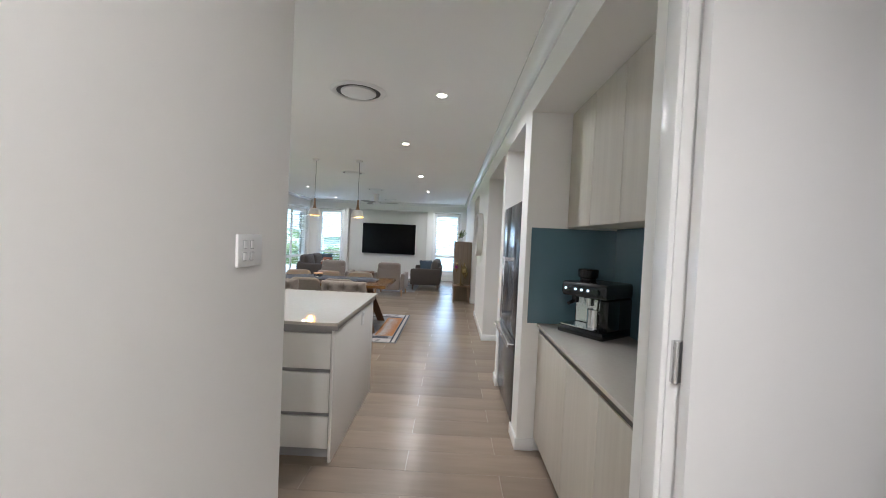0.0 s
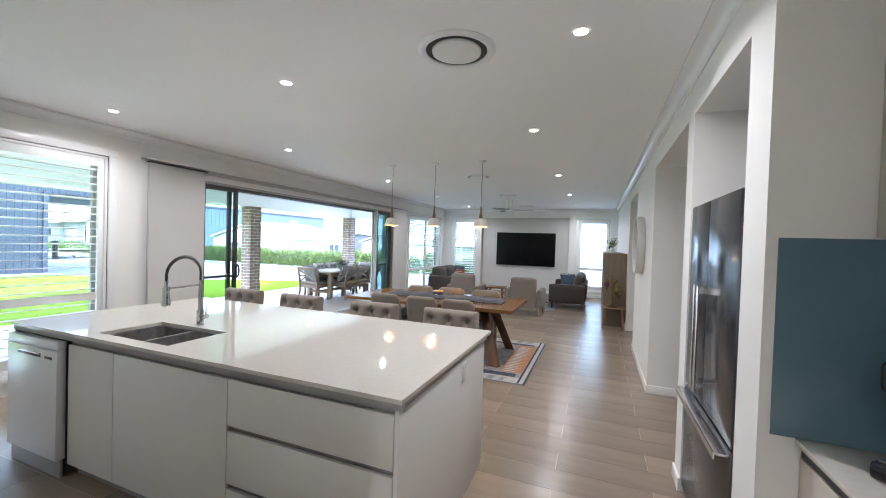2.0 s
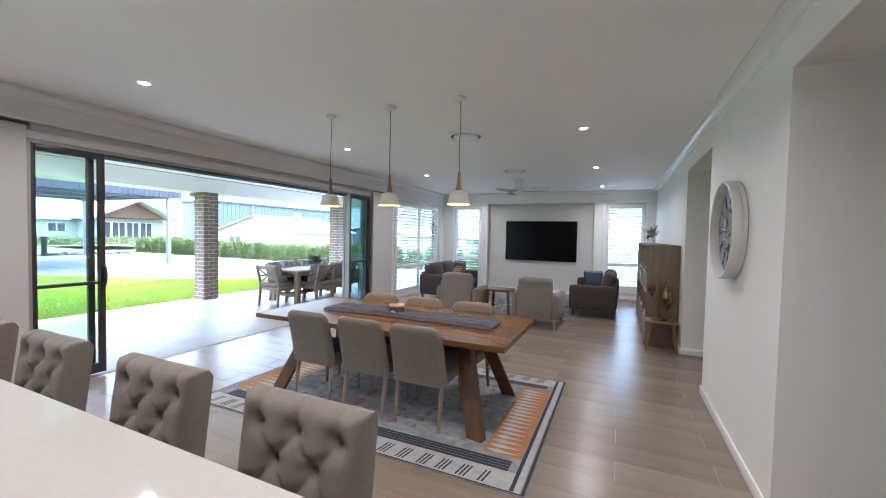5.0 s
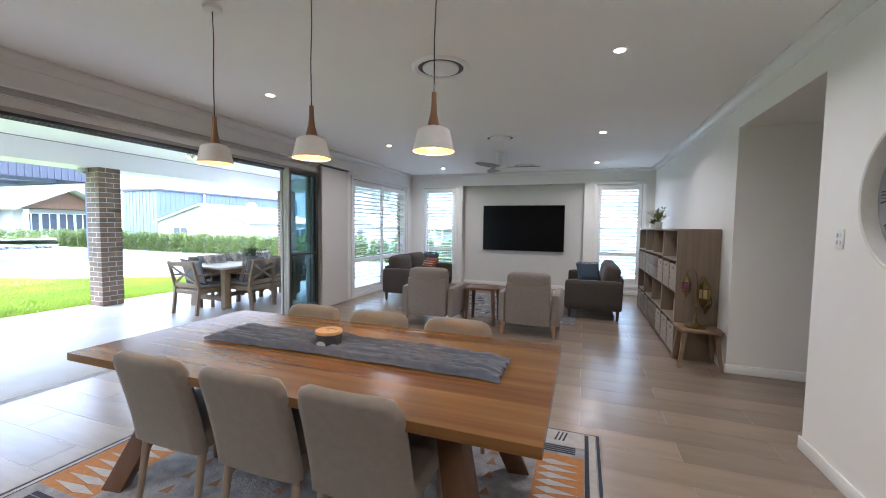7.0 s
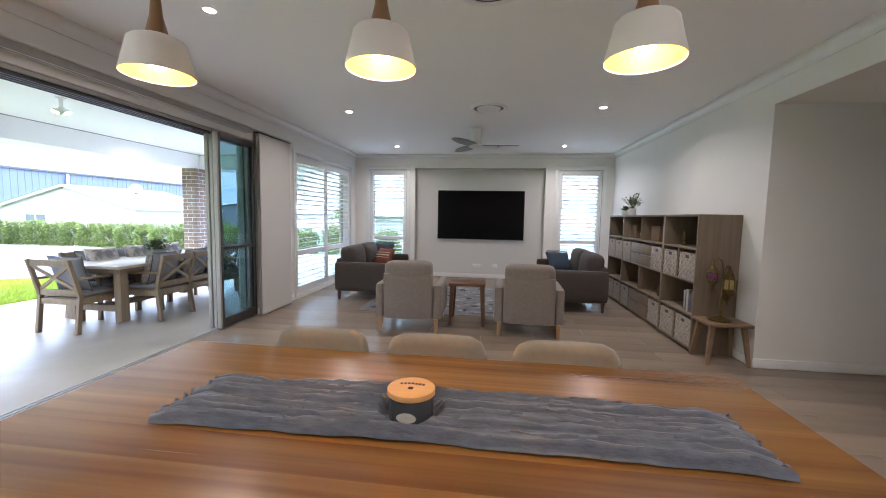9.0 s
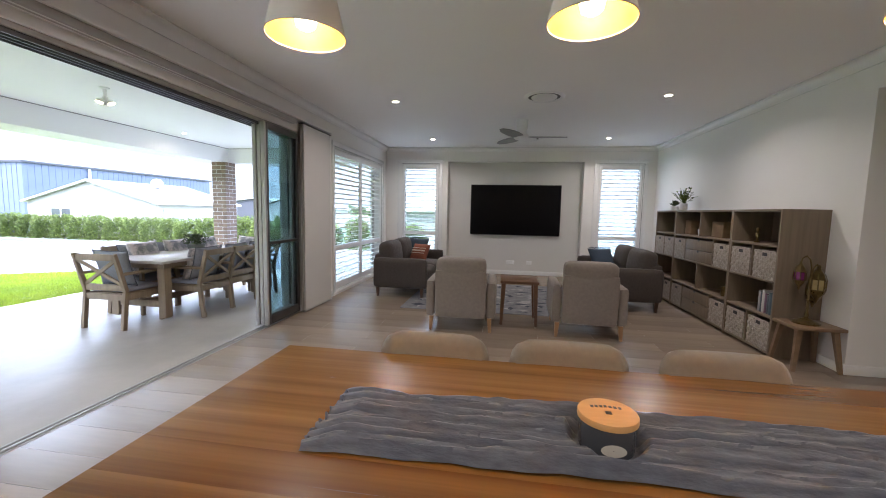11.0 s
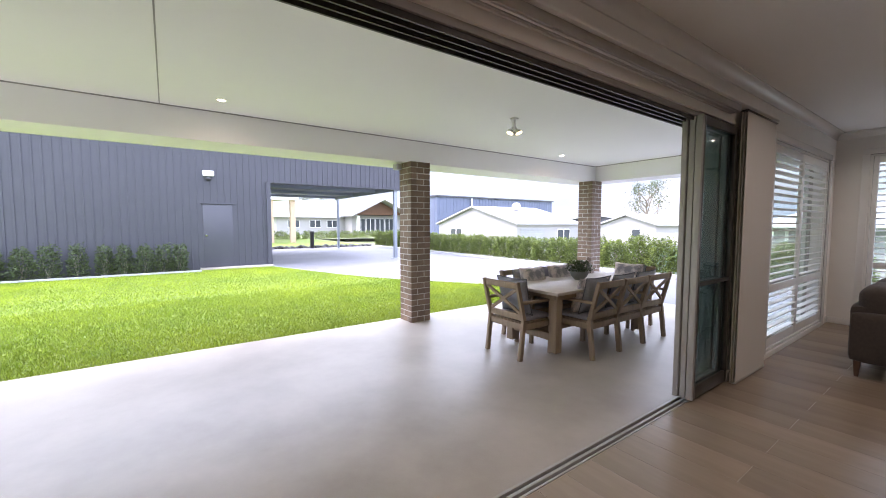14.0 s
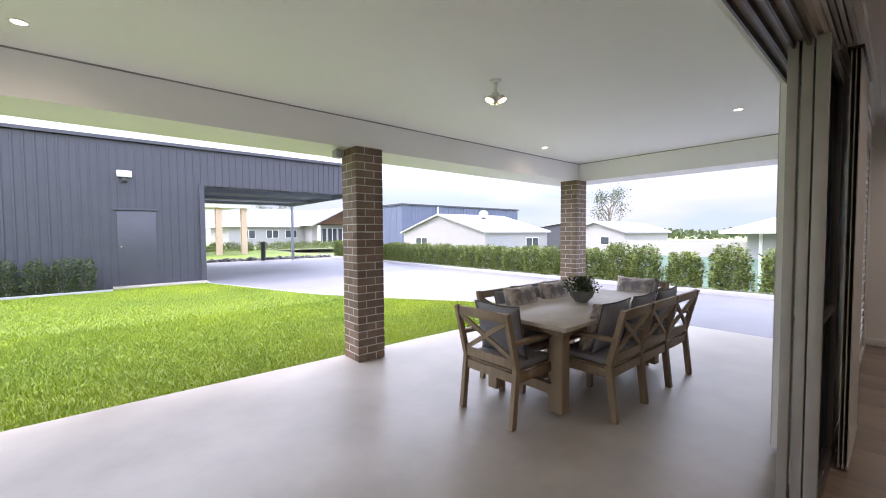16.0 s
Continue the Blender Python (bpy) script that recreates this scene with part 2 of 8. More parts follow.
LEGGREY = wood("washed_leg_timber", (0.23, 0.17, 0.125), (0.36, 0.28, 0.21), 0.55, axis=2, grain=30)
DARKLEG = wood("dark_leg_timber", (0.06, 0.03, 0.018), (0.11, 0.06, 0.035), 0.4, axis=2, grain=30)
SHELFW = wood("grey_oak_shelf", (0.145, 0.108, 0.072), (0.25, 0.192, 0.134), 0.5, axis=2, grain=24)
SIDEW = wood("dark_side_table_timber", (0.10, 0.05, 0.028), (0.19, 0.10, 0.055), 0.4, axis=0, grain=20)
STOOLW = wood("stool_timber", (0.16, 0.10, 0.056), (0.26, 0.172, 0.102), 0.45, axis=0, grain=20)
OUTW = wood("outdoor_teak", (0.195, 0.138, 0.088), (0.345, 0.255, 0.172), 0.65, axis=2, grain=24)
OUTTOP = mat("outdoor_table_top", (0.42, 0.36, 0.31), 0.45, second=(0.52, 0.46, 0.40), scale=6, detail=7, bump=0.05)
OUTCUSH = mat("grey_outdoor_cushion", (0.235, 0.235, 0.255), 0.9, second=(0.29, 0.29, 0.315), scale=50, bump=0.25, bump_scale=350)
PIPING = mat("dark_cushion_piping", (0.10, 0.10, 0.112), 0.85, second=(0.13, 0.13, 0.145), scale=40)
OUTPILLOW = mat("leaf_print_cushion", (0.60, 0.51, 0.475), 0.9, second=(0.22, 0.21, 0.215), scale=8, detail=3, stretch=(1, 3, 1), bump=0.2, bump_scale=300, contrast=0.22)
NAVY = mat("navy_cushion", (0.03, 0.05, 0.075), 0.9, second=(0.045, 0.07, 0.10), scale=40, bump=0.3, bump_scale=300)
RUST = mat("rust_pattern_cushion", (0.28, 0.09, 0.05), 0.9, second=(0.20, 0.06, 0.04), scale=30, bump=0.3, bump_scale=300)
CREAM = mat("cream_fabric", (0.62, 0.56, 0.48), 0.9, second=(0.67, 0.61, 0.53), scale=40, bump=0.2, bump_scale=300)
RUNNER = mat("grey_gauze_runner", (0.070, 0.082, 0.110), 0.95, second=(0.155, 0.176, 0.225), scale=1.0, detail=5, stretch=(14, 40, 40), bump=0.2, bump_scale=4, contrast=0.6, sheen=0.1)
LOUVRE = mat("shutter_white", (0.82, 0.82, 0.81), 0.35, second=(0.84, 0.84, 0.83), scale=6)
BLINDF = mat("panel_blind_fabric", (0.56, 0.54, 0.51), 0.85, second=(0.59, 0.57, 0.54), scale=200, bump=0.1, bump_scale=600)
PENDW = mat("pendant_matt_white", (0.72, 0.70, 0.66), 0.5, second=(0.75, 0.73, 0.69), scale=10)
PENDIN = mat("pendant_inner_yellow", (0.76, 0.34, 0.02), 0.5, second=(0.79, 0.41, 0.045), scale=10)
BULB = mat("glowing_bulb", (1, 0.95, 0.8), 0.3, emit=(1.0, 0.86, 0.5), emit_power=12.0)
LEDW = mat("led_diffuser", (1, 0.95, 0.85), 0.3, emit=(1.0, 0.86, 0.66), emit_power=14.0)
LEDCOOL = mat("led_spot", (1, 1, 0.95), 0.3, emit=(1.0, 0.82, 0.42), emit_power=5.0)
PENDWOOD = wood("pendant_neck_timber", (0.22, 0.115, 0.05), (0.32, 0.18, 0.085), 0.4, axis=2, grain=40)
BRASS = mat("aged_brass", (0.26, 0.19, 0.075), 0.3, 0.95, second=(0.13, 0.095, 0.045), scale=25, bump=0.3, bump_scale=90, rough_var=0.1)
LANTERNGLASS = mat("purple_lantern_glass", (0.16, 0.02, 0.12), 0.15, second=(0.25, 0.04, 0.18), scale=14)
AMBERGLASS = mat("amber_lantern_glass", (0.40, 0.30, 0.10), 0.15, second=(0.5, 0.4, 0.2), scale=14)
WICKER = mat("white_wicker", (0.27, 0.225, 0.182), 0.8, second=(0.50, 0.445, 0.385), scale=26, bump=0.6, bump_scale=70, contrast=0.5)
PLANTER = mat("white_planter", (0.72, 0.71, 0.69), 0.5, second=(0.76, 0.75, 0.73), scale=14)
BOWL = mat("green_grey_bowl", (0.13, 0.145, 0.125), 0.5, second=(0.20, 0.21, 0.185), scale=10, bump=0.2)
CLOCKRIM = mat("clock_washed_rim", (0.62, 0.61, 0.58), 0.45, 0.1, second=(0.72, 0.71, 0.69), scale=10, bump=0.1, bump_scale=60)
GEARM = mat("clock_gear_silver", (0.50, 0.50, 0.49), 0.4, 0.5, second=(0.62, 0.62, 0.61), scale=14)
CLOCKFACE = mat("clock_grey_face", (0.20, 0.215, 0.25), 0.5, second=(0.32, 0.335, 0.37), scale=4, detail=5)
CLOCKDARK = mat("clock_dark", (0.02, 0.022, 0.026), 0.45, second=(0.03, 0.03, 0.035), scale=10)
RUGW = mat("rug_cream_wool", (0.40, 0.37, 0.345), 0.95, second=(0.55, 0.52, 0.49), scale=14, detail=6, bump=0.5, bump_scale=250)
RUGN = mat("rug_navy_wool", (0.03, 0.035, 0.05), 0.95, second=(0.05, 0.058, 0.08), scale=30, bump=0.5, bump_scale=250)
RUGO = mat("rug_orange_wool", (0.42, 0.17, 0.05), 0.95, second=(0.52, 0.24, 0.09), scale=30, bump=0.5, bump_scale=250)
RUGB = mat("rug_brown_wool", (0.26, 0.13, 0.07), 0.95, second=(0.34, 0.18, 0.10), scale=30, bump=0.5, bump_scale=250)
RUGG = mat("rug_grey_wool", (0.19, 0.19, 0.205), 0.95, second=(0.40, 0.39, 0.385), scale=11, detail=8, bump=1.0, bump_scale=55, contrast=0.45)
CORK = mat("candle_timber_lid", (0.50, 0.28, 0.10), 0.45, second=(0.60, 0.36, 0.15), scale=1, stretch=(4, 60, 4))
CANDLE = mat("candle_glass_grey", (0.055, 0.06, 0.07), 0.06, second=(0.07, 0.076, 0.088), scale=8, coat=0.5)
LABEL = mat("cream_label", (0.60, 0.57, 0.50), 0.6, second=(0.64, 0.61, 0.54), scale=20)
GREYMETAL = mat("grey_post_metal", (0.22, 0.25, 0.29), 0.5, 0.2, second=(0.25, 0.28, 0.32), scale=5)
TANBRICK = mat("tan_pillar", (0.50, 0.36, 0.26), 0.85, second=(0.56, 0.42, 0.31), scale=12)
ROCK = mat("dark_rock", (0.045, 0.045, 0.047), 0.9, second=(0.10, 0.10, 0.10), scale=5, bump=0.5, island=0.4)


def glass(name, tint=(0.9, 0.95, 0.94), rough=0.0, dark=0.12):
    m = bpy.data.materials.new(name)
    m.use_nodes = True
    n, l = m.node_tree.nodes, m.node_tree.links
    n.clear()
    out, mix, tr, gl, fr, pw, ad = (n.new(k) for k in ("ShaderNodeOutputMaterial", "ShaderNodeMixShader", "ShaderNodeBsdfTransparent", "ShaderNodeBsdfGlossy", "ShaderNodeLayerWeight", "ShaderNodeMath", "ShaderNodeMath"))
    tr.inputs["Color"].default_value = (*tint, 1)
    gl.inputs["Roughness"].default_value = rough
    pw.operation, pw.inputs[1].default_value = "POWER", 4.0
    ad.operation, ad.inputs[1].default_value, ad.inputs[2].default_value = "MULTIPLY_ADD", 0.5, 0.03
    l.new(fr.outputs["Facing"], pw.inputs[0])
    l.new(pw.outputs["Value"], ad.inputs[0])
    l.new(ad.outputs["Value"], mix.inputs["Fac"])
    l.new(tr.outputs["BSDF"], mix.inputs[1])
    l.new(gl.outputs["BSDF"], mix.inputs[2])
    l.new(mix.outputs["Shader"], out.inputs["Surface"])
    return m


GLASS = glass("clear_glass")
TINTGLASS = glass("tinted_door_glass", (0.60, 0.69, 0.73))
POOLGLASS = glass("pool_fence_glass", (0.75, 0.92, 0.88))


# ---- mesh helpers ----
def box(bm, x0, x1, y0, y1, z0, z1, bevel=0.0, m=None, seg=2):
    vs = [bm.verts.new((x, y, z)) for x in (x0, x1) for y in (y0, y1) for z in (z0, z1)]
    fs = [bm.faces.new([vs[i] for i in q]) for q in ((0, 1, 3, 2), (4, 6, 7, 5), (0, 4, 5, 1), (2, 3, 7, 6), (0, 2, 6, 4), (1, 5, 7, 3))]
    if bevel:
        es = list({e for f in fs for e in f.edges})
        r = bmesh.ops.bevel(bm, geom=es, offset=bevel, segments=seg, profile=0.5, affect="EDGES")
        vs = list({v for f in r["faces"] for v in f.verts} | {v for v in vs if v.is_valid})
    if m is not None:
        bmesh.ops.transform(bm, matrix=m, verts=vs)
    return vs


def lathe(bm, prof, seg=32, m=None, cap=True):
    """Turn (radius, z) pairs about z."""
    rings = [[bm.verts.new((r * math.cos(2 * math.pi * k / seg), r * math.sin(2 * math.pi * k / seg), z)) for k in range(seg)] for r, z in prof]
    for a, b in zip(rings, rings[1:]):
        for k in range(seg):
            bm.faces.new((a[k], a[(k + 1) % seg], b[(k + 1) % seg], b[k]))
    if cap:
        bm.faces.new(rings[0][::-1])
        bm.faces.new(rings[-1])
    vs = [v for r in rings for v in r]
    if m is not None:
        bmesh.ops.transform(bm, matrix=m, verts=vs)
    return vs


def beam(bm, a, b, w, h, w2=None, h2=None, bevel=0.0, up=(0, 0, 1)):
    """A bar from a to b, w across and h deep, tapering to w2 x h2."""
    a, b = Vector(a), Vector(b)
    d = (b - a).normalized()
    side = d.cross(Vector(up))
    if side.length < 1e-4:
        side = d.cross(Vector((0, 1, 0)))
    side.normalize()
    top = side.cross(d)
    w2, h2 = w2 or w, h2 or h
    vs = []
    for p, ww, hh in ((a, w, h), (b, w2, h2)):
        for sx, sy in ((-1, -1), (1, -1), (1, 1), (-1, 1)):
            vs.append(bm.verts.new(p + side * (sx * ww / 2) + top * (sy * hh / 2)))
    fs = [bm.faces.new([vs[i] for i in q]) for q in ((3, 2, 1, 0), (4, 5, 6, 7), (0, 1, 5, 4), (1, 2, 6, 5), (2, 3, 7, 6), (3, 0, 4, 7))]
    if bevel:
        bmesh.ops.bevel(bm, geom=list({e for f in fs for e in f.edges}), offset=bevel, segments=2, profile=0.5, affect="EDGES")


def tube(bm, pts, r, seg=10, r2=None):
    """A round bar through points."""
    pts = [Vector(p) for p in pts]
    rings = []
    ref = Vector((0.123, 0.231, 0.97)).normalized()
    for i, p in enumerate(pts):
        d = (pts[min(i + 1, len(pts) - 1)] - pts[max(i - 1, 0)]).normalized()
        s = d.cross(ref).normalized()
        u = s.cross(d)
        rr = r if r2 is None else r + (r2 - r) * i / (len(pts) - 1)
        rings.append([bm.verts.new(p + (s * math.cos(2 * math.pi * k / seg) + u * math.sin(2 * math.pi * k / seg)) * rr) for k in range(seg)])
    for a, b in zip(rings, rings[1:]):
        for k in range(seg):
            bm.faces.new((a[k], a[(k + 1) % seg], b[(k + 1) % seg], b[k]))
    bm.faces.new(rings[0][::-1])
    bm.faces.new(rings[-1])


def finish(name, bm, material, smooth=False):
    bmesh.ops.recalc_face_normals(bm, faces=bm.faces)
    me = bpy.data.meshes.new(name)
    bm.to_mesh(me)
    bm.free()
    me.materials.append(material)
    if smooth:
        me.polygons.foreach_set("use_smooth", [True] * len(me.polygons))
        me.set_sharp_from_angle(angle=radians(38))
    return new(name, me)


def part(name, bm, material, parent, label="", smooth=False, m=None):
    ob = finish(name, bm, material, smooth)
    ob.parent = parent
    if m is not None:
        ob.matrix_basis = m
    if label:
        ob["label"] = label
    return ob


def thing(name, label, category, group="", m=None, kind=""):
    ob = tagged(new(name), label, category, group, kind)
    ob.empty_display_size = 0.1
    if m is not None:
        ob.matrix_basis = m
    return ob


def boxpart(name, parent, material, dims, bevel=0.0, label="", m=None, smooth=None, seg=2):
    bm = bmesh.new()
    box(bm, *dims, bevel=bevel, seg=seg)
    return part(name, bm, material, parent, label, smooth=bool(bevel) if smooth is None else smooth, m=m)


def struct(name, material, boxes, label, category, bevel=0.0):
    bm = bmesh.new()
    for b in boxes:
        box(bm, *b, bevel=bevel)
    return tagged(finish(name, bm, material, bool(bevel)), label, category, kind="structure")


def rounded(bm, x0, x1, y0, y1, z0, z1, r, puff=0.0, seg=4, m=None):
    """A soft cushion block, its faces swelling by puff."""
    t = bmesh.new()
    box(t, x0, x1, y0, y1, z0, z1)
    bmesh.ops.subdivide_edges(t, edges=list(t.edges), cuts=7, use_grid_fill=True)
    c = Vector(((x0 + x1) / 2, (y0 + y1) / 2, (z0 + z1) / 2))
    h = Vector(((x1 - x0) / 2, (y1 - y0) / 2, (z1 - z0) / 2))
    for v in t.verts:
        p = v.co - c
        q = Vector([max(-h[i] + r, min(h[i] - r, p[i])) for i in range(3)])
        d = p - q
        if d.length > 1e-6:
            p = q + d.normalized() * r
        u = Vector([p[i] / h[i] for i in range(3)])
        for i in range(3):
            j, k = (i + 1) % 3, (i + 2) % 3
            p[i] += puff * u[i] * max(0, 1 - u[j] ** 2) * max(0, 1 - u[k] ** 2) * (1 if h[i] == min(h) else 0.35)
        v.co = c + p
    if m is not None:
        bmesh.ops.transform(t, matrix=m, verts=list(t.verts))
    me = bpy.data.meshes.new("tmp")
    t.to_mesh(me)
    t.free()
    bm.from_mesh(me)
    bpy.data.meshes.remove(me)

# ---- house shell: right-hand wall plane x=0.85, door wall x=-4.70, far wall y=14.05, ceiling 2.70 ----
XR, XL, YF, HC, HO = 0.85, -4.70, 14.05, 2.70, 2.41
struct("wall_east", WALL, [
    (XR, XR + 0.11, 1.298, 3.33, HO, HC), (XR, XR + 0.75, 3.10, 3.33, 0, HO),
    (XR, XR + 0.11, 3.33, 4.30, HO, HC), (XR, XR + 0.75, 4.30, 4.48, 0, HC),
    (XR, XR + 0.11, 4.48, 6.11, HO, HC), (XR, XR + 0.80, 6.11, 8.01, 0, HC),
    (XR, XR + 0.11, 8.01, 9.45, HO, HC), (XR, XR + 1.6, 9.45, YF, 0, HC),
], "off-white painted plaster wall with recesses and openings", "wall")
struct("wall_recess", WALL, [
    (XR + 0.64, XR + 0.75, 1.3, 3.10, 0, HC), (XR + 0.72, XR + 0.83, 3.33, 4.30, 0, HC),
    (XR + 0.11, XR + 0.64, 1.36, 3.10, HO, HO + 0.1), (XR + 0.11, XR + 0.75, 3.33, 4.30, HO, HO + 0.1),
    (XR + 0.11, XR + 2.4, 4.48, 6.11, HO, HO + 0.1), (XR + 0.11, XR + 2.4, 8.01, 9.45, HO, HO + 0.1),
    (XR + 2.4, XR + 2.5, 3.3, 9.6, 0, HC),
    (XR + 0.75, XR + 2.4, 4.38, 4.48, 0, HO),
], "off-white painted plaster back of recesses and side hall", "wall")
struct("wall_west", WALL, [
    (XL - 0.25, XL, 1.3, 1.95, 0, HC), (XL - 0.25, XL, 1.95, 4.03, 0, 0.20), (XL - 0.25, XL, 1.95, 4.03, 2.37, HC),
    (XL - 0.25, XL, 4.03, 5.12, 0, HC), (XL - 0.25, XL, 5.12, 10.30, 2.29, HC), (XL - 0.25, XL, 10.30, 11.36, 0, HC),
    (XL - 0.25, XL, 11.36, 13.72, 2.30, HC), (XL - 0.25, XL, 11.36, 13.72, 0, 0.04), (XL - 0.25, XL, 13.72, YF, 0, HC),
], "off-white painted plaster wall with wide sliding door opening", "wall")
struct("wall_north", WALL, [
    (XL, -4.36, YF, YF + 0.25, 0, HC), (-4.36, -3.52, YF, YF + 0.25, 0, 0.22), (-4.36, -3.52, YF, YF + 0.25, 2.37, HC),
    (-3.52, -3.34, YF, YF + 0.25, 0, HC), (-3.34, -0.53, YF + 0.2, YF + 0.25, 0, HC), (-3.34, -0.53, YF, YF + 0.2, 2.41, HC),
    (-0.53, -0.26, YF, YF + 0.25, 0, HC), (-0.26, 0.62, YF, YF + 0.25, 0, 0.22), (-0.26, 0.62, YF, YF + 0.25, 2.37, HC),
    (0.62, XR + 1.6, YF, YF + 0.25, 0, HC),
], "off-white painted plaster wall with a shallow recess", "wall")
struct("wall_hall", WALL, [(-0.29, -0.17, -1.3, 1.465, 0, HC)], "off-white painted plaster corridor wall", "wall")
struct("wall_kitchen", WALL, [(XL, -0.29, 1.30, 1.42, 0, HC)], "off-white painted plaster kitchen wall", "wall")
struct("wall_south", WALL, [(-0.29, 2.2, -1.42, -1.3, 0, HC)], "off-white painted plaster wall at the corridor end", "wall")
struct("wall_hall_east", WALL, [(XR, XR + 0.11, -1.3, 0.32, 0, HC), (XR, XR + 0.11, 0.32, 1.298, 2.38, HC), (2.1, 2.2, -1.3, 1.31, 0, HC), (XR + 0.11, 2.2, 1.31, 1.41, 0, HC),
                               (XR, XR + 0.64, 1.298, 1.42, 0, HO)],
       "off-white painted plaster wall beside an inner doorway", "wall")
struct("ceiling", CEIL, [(-5.0, 3.4, -1.5, 14.35, HC, HC + 0.12)], "flat white painted plaster ceiling", "ceiling")
struct("outer_roof", CLAD, [(-5.2, 3.6, -1.7, 14.6, HC + 0.14, HC + 0.25)], "dark metal roof above the house", "roof")
struct("wall_outer_east", WALL, [(XR + 2.5, XR + 2.6, -1.5, 14.3, 0, HC)], "off-white outer wall closing the house", "wall")


for nm, dims in (("wall_niche_back", (-3.336, -0.534, YF + 0.196, YF + 0.2, 0.0, 2.406)), ("wall_niche_left", (-3.34, -3.336, YF + 0.001, YF + 0.196, 0.0, 2.41)),
                 ("wall_niche_right", (-0.534, -0.53, YF + 0.001, YF + 0.196, 0.0, 2.41)), ("wall_niche_top", (-3.336, -0.534, YF + 0.001, YF + 0.196, 2.406, 2.41))):
    struct(nm, NICHE, [dims], "lining of the television recess, a tone darker than the walls", "wall")


def cornice(name, segs):
    """Coved plaster cornice along straight runs: (x0, y0, x1, y1, inward x, inward y)."""
    bm = bmesh.new()
    prof = [(0.0, -0.09), (0.012, -0.09), (0.016, -0.075)] + [(0.075 - 0.06 * math.cos(a), -0.075 + 0.06 * math.sin(a)) for a in [i * math.pi / 12 for i in range(1, 6)]] + [(0.075, -0.014), (0.09, -0.012), (0.09, 0.0)]
    for x0, y0, x1, y1, ix, iy in segs:
        rows = [[bm.verts.new((px + ix * d, py + iy * d, HC - 0.002 + h)) for d, h in prof] for px, py in ((x0, y0), (x1, y1))]
        for k in range(len(prof) - 1):
            bm.faces.new((rows[0][k], rows[0][k + 1], rows[1][k + 1], rows[1][k]))
    return tagged(finish(name, bm, TRIM, True), "white coved plaster cornice under the ceiling", "cornice", kind="structure")


cornice("trim_cornice", [(XR, -1.3, XR, YF, -1, 0), (XL, 1.42, XL, YF, 1, 0), (XL, YF, XR, YF, 0, -1), (XL, 1.42, -0.29, 1.42, 0, 1), (-0.17, -1.3, -0.17, 1.465, 1, 0), (-0.17, 1.465, -0.29, 1.465, 0, 1)])


def skirting(name, runs):
    bm = bmesh.new()
    for x0, x1, y0, y1 in runs:
        box(bm, x0, x1, y0, y1, 0.0, 0.088, bevel=0.006)
    return tagged(finish(name, bm, TRIM, True), "white painted skirting board with a rounded top", "skirting", kind="structure")


S = 0.016
skirting("baseboard", [
    (XR - S, XR, 3.09, 3.345), (XR - S, XR + 0.12, 3.10 - S, 3.10), (XR - S, XR, 4.29, 4.49), (XR, XR + 0.7, 4.48, 4.48 + S),
    (XR - S, XR, 6.11 - S, 8.01 + S), (XR, XR + 0.8, 6.11 - S, 6.11), (XR, XR + 0.8, 8.01, 8.01 + S), (XR - S, XR, 9.45 - S, YF), (XR, XR + 1.5, 9.45 - S, 9.45),
    (XL, XL + S, 4.12, 5.1), (XL, XL + S, 10.32, 11.28), (XL, XL + S, 13.82, YF), (XL, -3.34, YF - S, YF), (-3.335, -0.535, YF + 0.195 - S, YF + 0.195),
    (-0.53, XR, YF - S, YF), (-0.17, -0.17 + S, -1.3, 1.465), (XL, -0.29, 1.42, 1.42 + S), (-0.29, -0.17 + S, 1.465, 1.465 + S),
])


